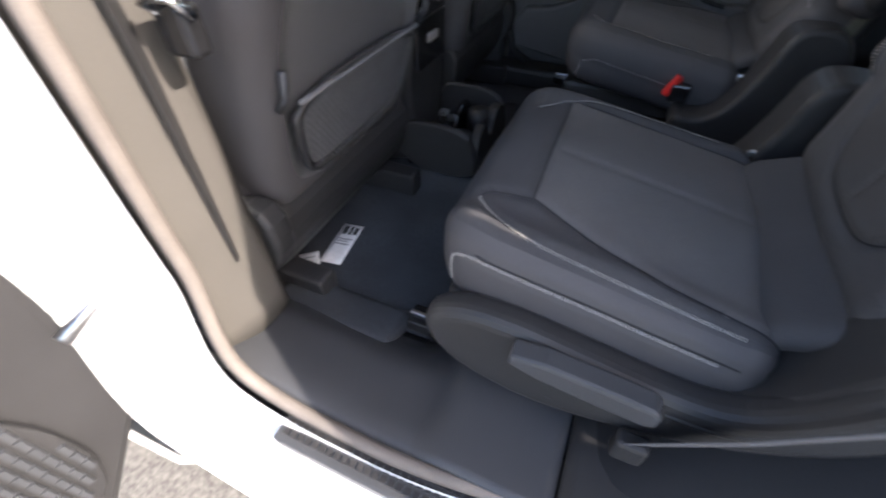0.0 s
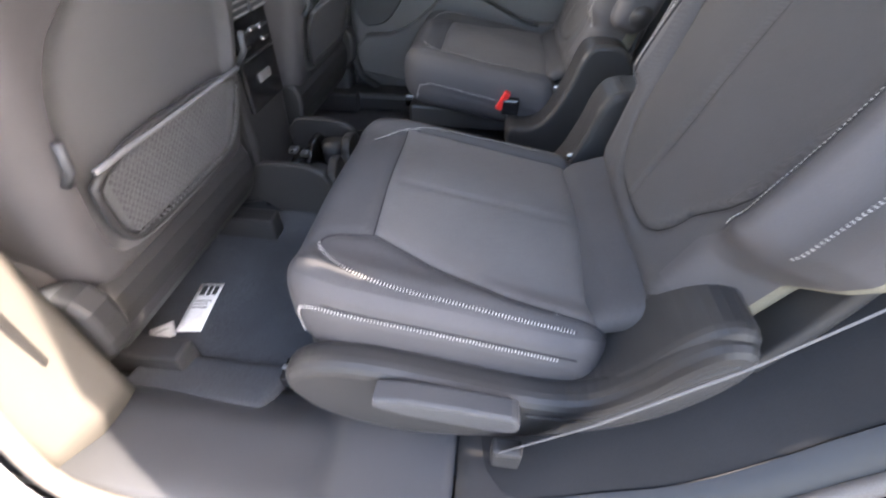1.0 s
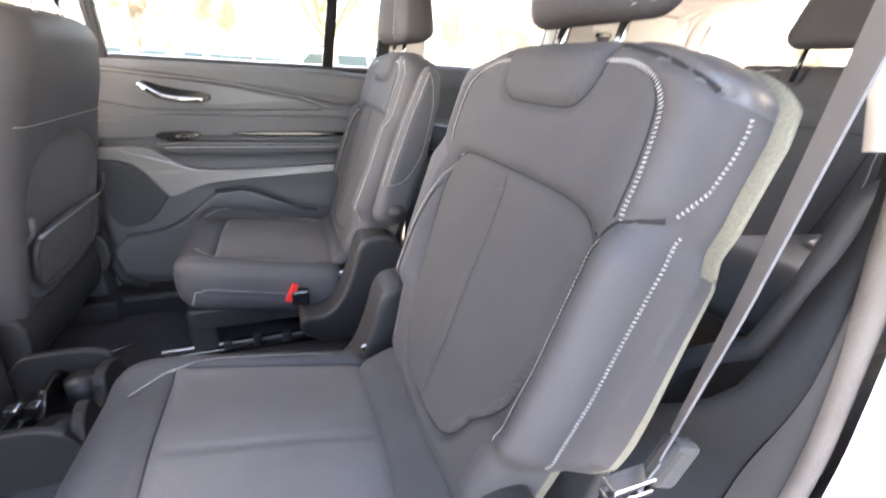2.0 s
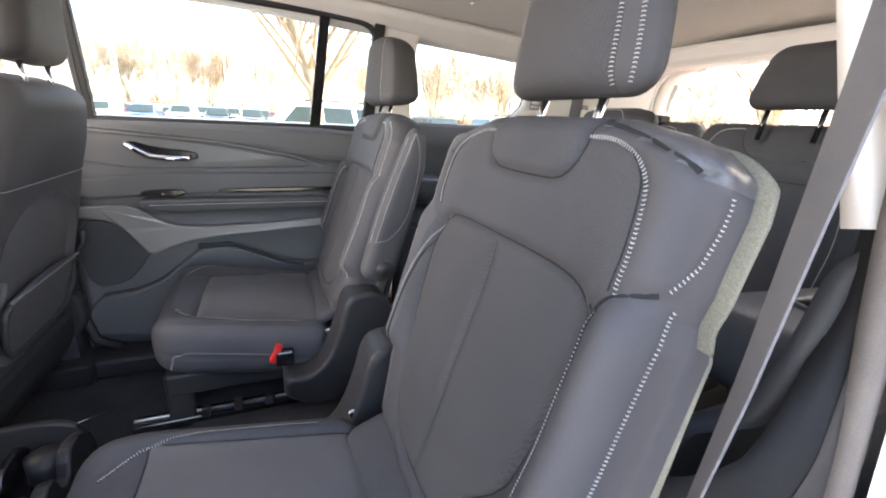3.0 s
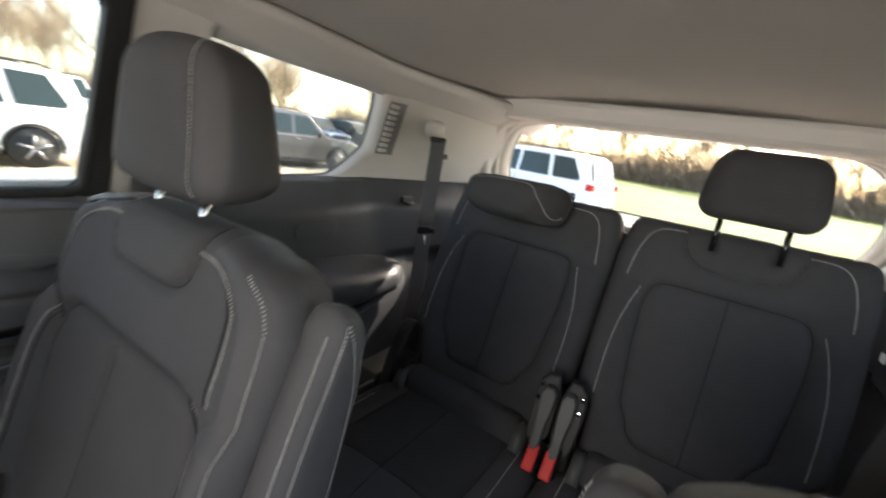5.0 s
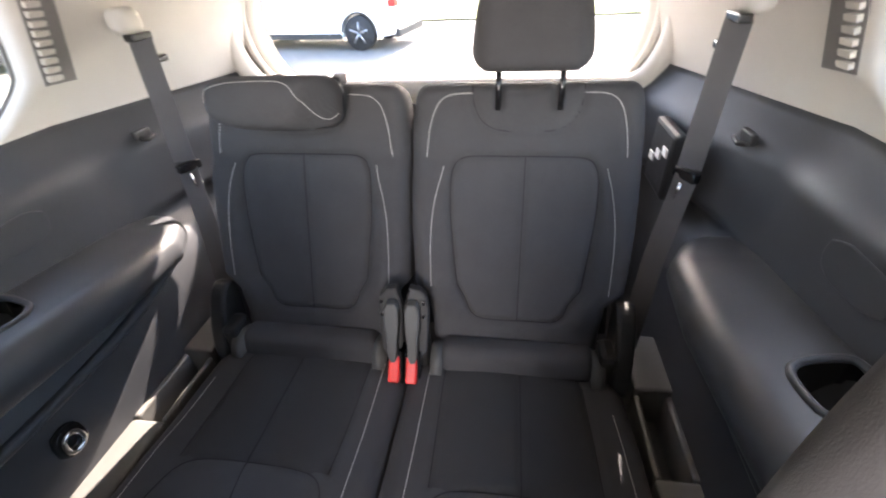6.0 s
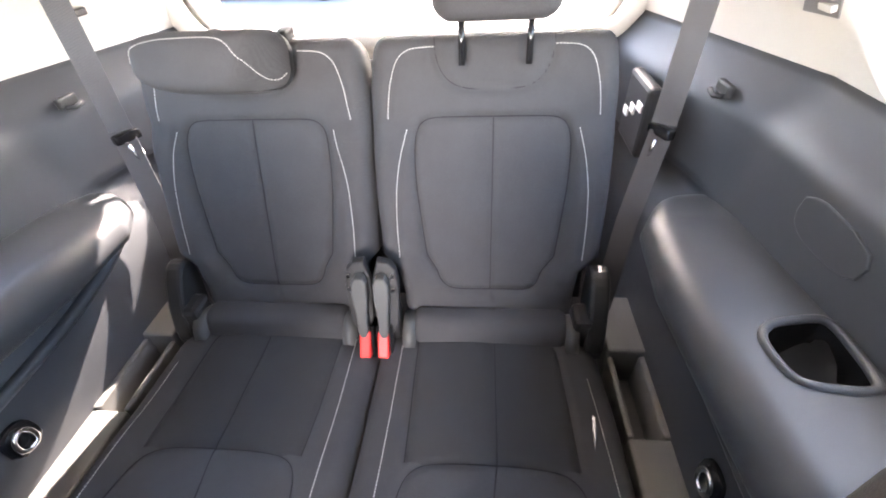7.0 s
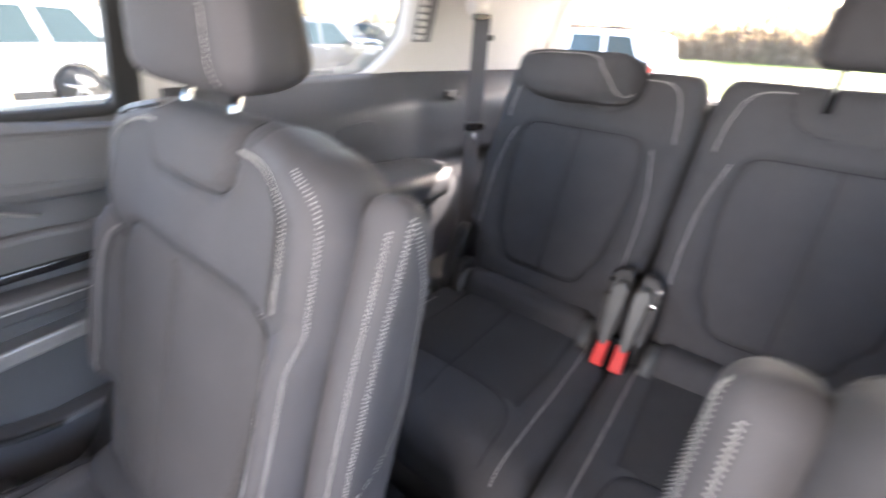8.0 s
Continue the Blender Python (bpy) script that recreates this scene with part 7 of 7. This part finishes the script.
near_white = vehicle("white parked sport utility car beyond the dry verge", P_WHITE, 4.65, 1.86, 1.82)
place_car(near_white, -1.25, 11.2, 0)
near_grey = vehicle("dark grey parked sport utility car with red tail lamps", P_GREY, 4.85, 1.90, 1.75)
place_car(near_grey, 11.25, 11.75, 176)
rear_white = vehicle("white parked car beyond the rear glass", P_WHITE, 4.7, 1.86, 1.75)
place_car(rear_white, 12.1, 6.9, -98)
kinds = [vehicle("black parked car in the far rows", P_BLACK), vehicle("silver parked car in the far rows", P_SILVER, 4.6, 1.85, 1.62),
         vehicle("dark blue parked car in the far rows", P_BLUE), vehicle("red parked car in the far rows", P_RED, 4.5, 1.82, 1.6), near_white, near_grey]
rng = random.Random(5)
spots = []
for row, (y, x0, x1, turn) in enumerate(((40.0, -34, 4, 90), (47.5, -36, 8, 90), (62.0, -46, 14, 90), (70, -50, 16, 90))):
    x = x0
    while x < x1:
        if rng.random() < 0.86:
            spots.append((x, y + rng.uniform(-0.3, 0.3), turn + rng.uniform(-2, 2)))
        x += 2.75
spots += [(16.5, 17.5, 90), (19.4, 17.2, 90), (22.4, 17.6, 90), (5.2, 17.2, 90), (8.2, 17.4, 90)]
for i, (x, y, turn) in enumerate(spots):
    k = kinds[rng.choice((0, 0, 1, 1, 2, 3, 4, 4, 5))]
    m = Matrix.Translation((x, y, GZ + 0.002)) @ Matrix.Rotation(radians(turn), 4, "Z")
    if i < 4:
        kinds[i].matrix_basis = m
    else:
        copy_thing(k, m)


def segs_mesh(name, segs, mat, parent, label="", sides=4):
    verts, faces = [], []
    for p, q, a, b in segs:
        d = np.array(q) - np.array(p); d = d / max(np.linalg.norm(d), 1e-9)
        u = np.cross(d, [0.31, 0.2, 0.93]); u /= np.linalg.norm(u); v = np.cross(d, u)
        k = len(verts)
        for c, r in ((p, a), (q, b)):
            for i in range(sides):
                t = 2 * math.pi * i / sides
                verts.append(np.array(c) + r * (math.cos(t) * u + math.sin(t) * v))
        for i in range(sides):
            j = (i + 1) % sides
            faces.append((k + i, k + j, k + sides + j, k + sides + i))
    return mesh_object(name, verts, faces, mat, parent, label)


def bare_tree(label, x, y, height, seed, depth=5, spread=0.55, trunk_r=0.11, clear=0.28, fine=0.004, leaders=3, boughs=0):
    """A leafless tree: tapered trunk, forking limbs, fine twigs with buds."""
    tr = thing("tree", label, "tree", "bare trees")
    r = random.Random(seed)
    trunk, limbs, twigs = [], [], []
    def grow(p, d, length, rad, lev):
        n = 9 if lev == 0 and boughs else 4 if lev < 3 else 3
        for i in range(n):
            q = p + d * (length / n)
            r2 = rad * (1 - 0.35 / n)
            (trunk if lev == 0 else limbs if lev < 3 else twigs).append((p, q, rad, r2))
            p, rad = q, r2
            d = d + np.array([r.uniform(-1, 1), r.uniform(-1, 1), r.uniform(-0.4, 0.8)]) * 0.10
            d = d / np.linalg.norm(d)
            for _ in range(boughs if lev == 0 and i > 2 else 0):
                side = np.array([r.uniform(-1, 1), r.uniform(-1, 1), 0.0])
                nd = side / np.linalg.norm(side) * 0.62 + np.array([0, 0, 0.78])
                grow(p, nd, height * r.uniform(0.26, 0.36) * (1.15 - 0.06 * i), rad * 0.40, 2)
            if lev > 0 and lev < depth and r.random() < 0.75:
                side = np.array([r.uniform(-1, 1), r.uniform(-1, 1), r.uniform(0.1, 0.9)])
                nd = d * 0.55 + side / np.linalg.norm(side) * spread
                grow(p, nd / np.linalg.norm(nd), length * r.uniform(0.45, 0.7), rad * 0.55, lev + 1)
        if lev < depth:
            for _ in range(leaders if lev == 0 else 2):
                side = np.array([r.uniform(-1, 1), r.uniform(-1, 1), r.uniform(0.2, 0.8)])
                nd = d * 0.7 + side / np.linalg.norm(side) * spread
                grow(p, nd / np.linalg.norm(nd), height * r.uniform(0.28, 0.40) if lev == 0 else length * r.uniform(0.6, 0.8), rad * (0.72 if lev or leaders < 4 else 0.60), lev + 1)
    grow(np.array([x, y, GZ - 0.05]), np.array([0.0, 0.0, 1.0]), height * clear, trunk_r, 0)
    segs_mesh("trunk", trunk, M["bark"], tr, "pale brown trunk", 8)
    segs_mesh("limbs", limbs, M["bark"], tr, "forking bare limbs", 5)
    tw = segs_mesh("twigs", [(p, q, max(a, fine), max(b, fine * 0.75)) for p, q, a, b in twigs], M["twig"], tr, "fine bare twigs", 3)
    tw["kind"] = "stuff"
    return tr


bare_tree("bare young tree with a pale trunk on the verge", 1.10, 8.6, 8.6, 3, 5, 0.70, 0.15, 0.50, 0.009, 4, 5)
bare_tree("bare tree far across the car park", -9.0, 55.0, 11, 11, 4, 0.6, 0.16)
tree_copies = [t for t in bpy.data.objects if t.name.startswith("tree")]
far = [bare_tree("bare brown tree behind the parked rows", -20, 84, 15, 21, 5, 0.75, 0.17, 0.16, 0.014, 5), bare_tree("bare brown tree behind the parked rows", -8, 86, 12.5, 31, 5, 0.80, 0.15, 0.14, 0.014, 5), bare_tree("bare brown tree beside the lawn", 46, 10, 9, 41, 5, 0.75, 0.13, 0.12, 0.013, 5)]
rng = random.Random(9)
for k in range(36):
    src = far[k % 2]
    sx, sy = (-20, 84) if k % 2 == 0 else (-8, 86)
    tx, ty = -60 + 3.6 * k + rng.uniform(-1.5, 1.5), 84 + rng.uniform(-3, 12)
    a = rng.uniform(0, 360)
    copy_thing(src, Matrix.Translation((tx, ty, 0)) @ Matrix.Rotation(radians(a), 4, "Z") @ Matrix.Translation((-sx, -sy, 0)))
for k in range(32):
    tx, ty = 52 + rng.uniform(-2, 14), -48 + 3.1 * k + rng.uniform(-2, 2)
    copy_thing(far[2], Matrix.Translation((tx, ty, 0)) @ Matrix.Rotation(radians(rng.uniform(0, 360)), 4, "Z") @ Matrix.Translation((-46, -10, 0)))
for tx, ty in ((9.5, 24), (15.5, 27), (22, 30), (27, 15), (29, 22)):
    copy_thing(far[2], Matrix.Translation((tx, ty, 0)) @ Matrix.Rotation(radians(rng.uniform(0, 360)), 4, "Z") @ Matrix.Translation((-46, -10, 0)))


def thicket(name, label, x0, x1, y0, y1, h, n, seed):
    r = random.Random(seed)
    segs = []
    for _ in range(n):
        x, y = r.uniform(x0, x1), r.uniform(y0, y1)
        p = np.array([x, y, GZ])
        top = h * r.uniform(0.4, 1.0) * (0.75 + 0.35 * noise.noise(Vector((x * 0.12, y * 0.12, 0))))
        d = np.array([r.uniform(-0.35, 0.35), r.uniform(-0.35, 0.35), 1.0])
        for i in range(3):
            q = p + d * top / 3
            segs.append((p, q, 0.045 - 0.010 * i, 0.035 - 0.010 * i))
            side = q + np.array([r.uniform(-0.6, 0.6), r.uniform(-0.6, 0.6), r.uniform(0.1, 0.7)]) * top * 0.35
            segs.append((q, side, 0.018, 0.006))
            d = d + np.array([r.uniform(-0.3, 0.3), r.uniform(-0.3, 0.3), 0])
            p = q
    ob = segs_mesh(name, segs, M["brush"], None, "", 3)
    return tagged(ob, label, "brush", kind="stuff")


thicket("brush", "dense dry brown brush behind the lawn", 44, 52, -60, 50, 4.6, 9000, 2)
thicket("far_brush", "low brown brush behind the far car rows", -60, 80, 98, 106, 4.5, 5200, 4)


def lamp_post(x, y, h):
    lp = thing("lamp_post", "tall grey car park lamp post", "lamp post", "lamp posts")
    tube("pole", [(x, y, GZ), (x, y, GZ + h)], 0.09, M["pole"], lp, sides=8)
    tube("base", [(x, y, GZ), (x, y, GZ + 0.7)], 0.28, M["concrete"], lp, "concrete base", sides=12)
    for s in (1, -1):
        box("lamp_head", (x + s * 0.55 - 0.35, y - 0.15, GZ + h - 0.1), (x + s * 0.55 + 0.35, y + 0.15, GZ + h + 0.06), M["pole"], lp, bevel=0.03)


for x, y in ((-14.5, 58), (-4.5, 66), (-33, 60), (14.2, 23.0)):
    lamp_post(x, y, 9.5)
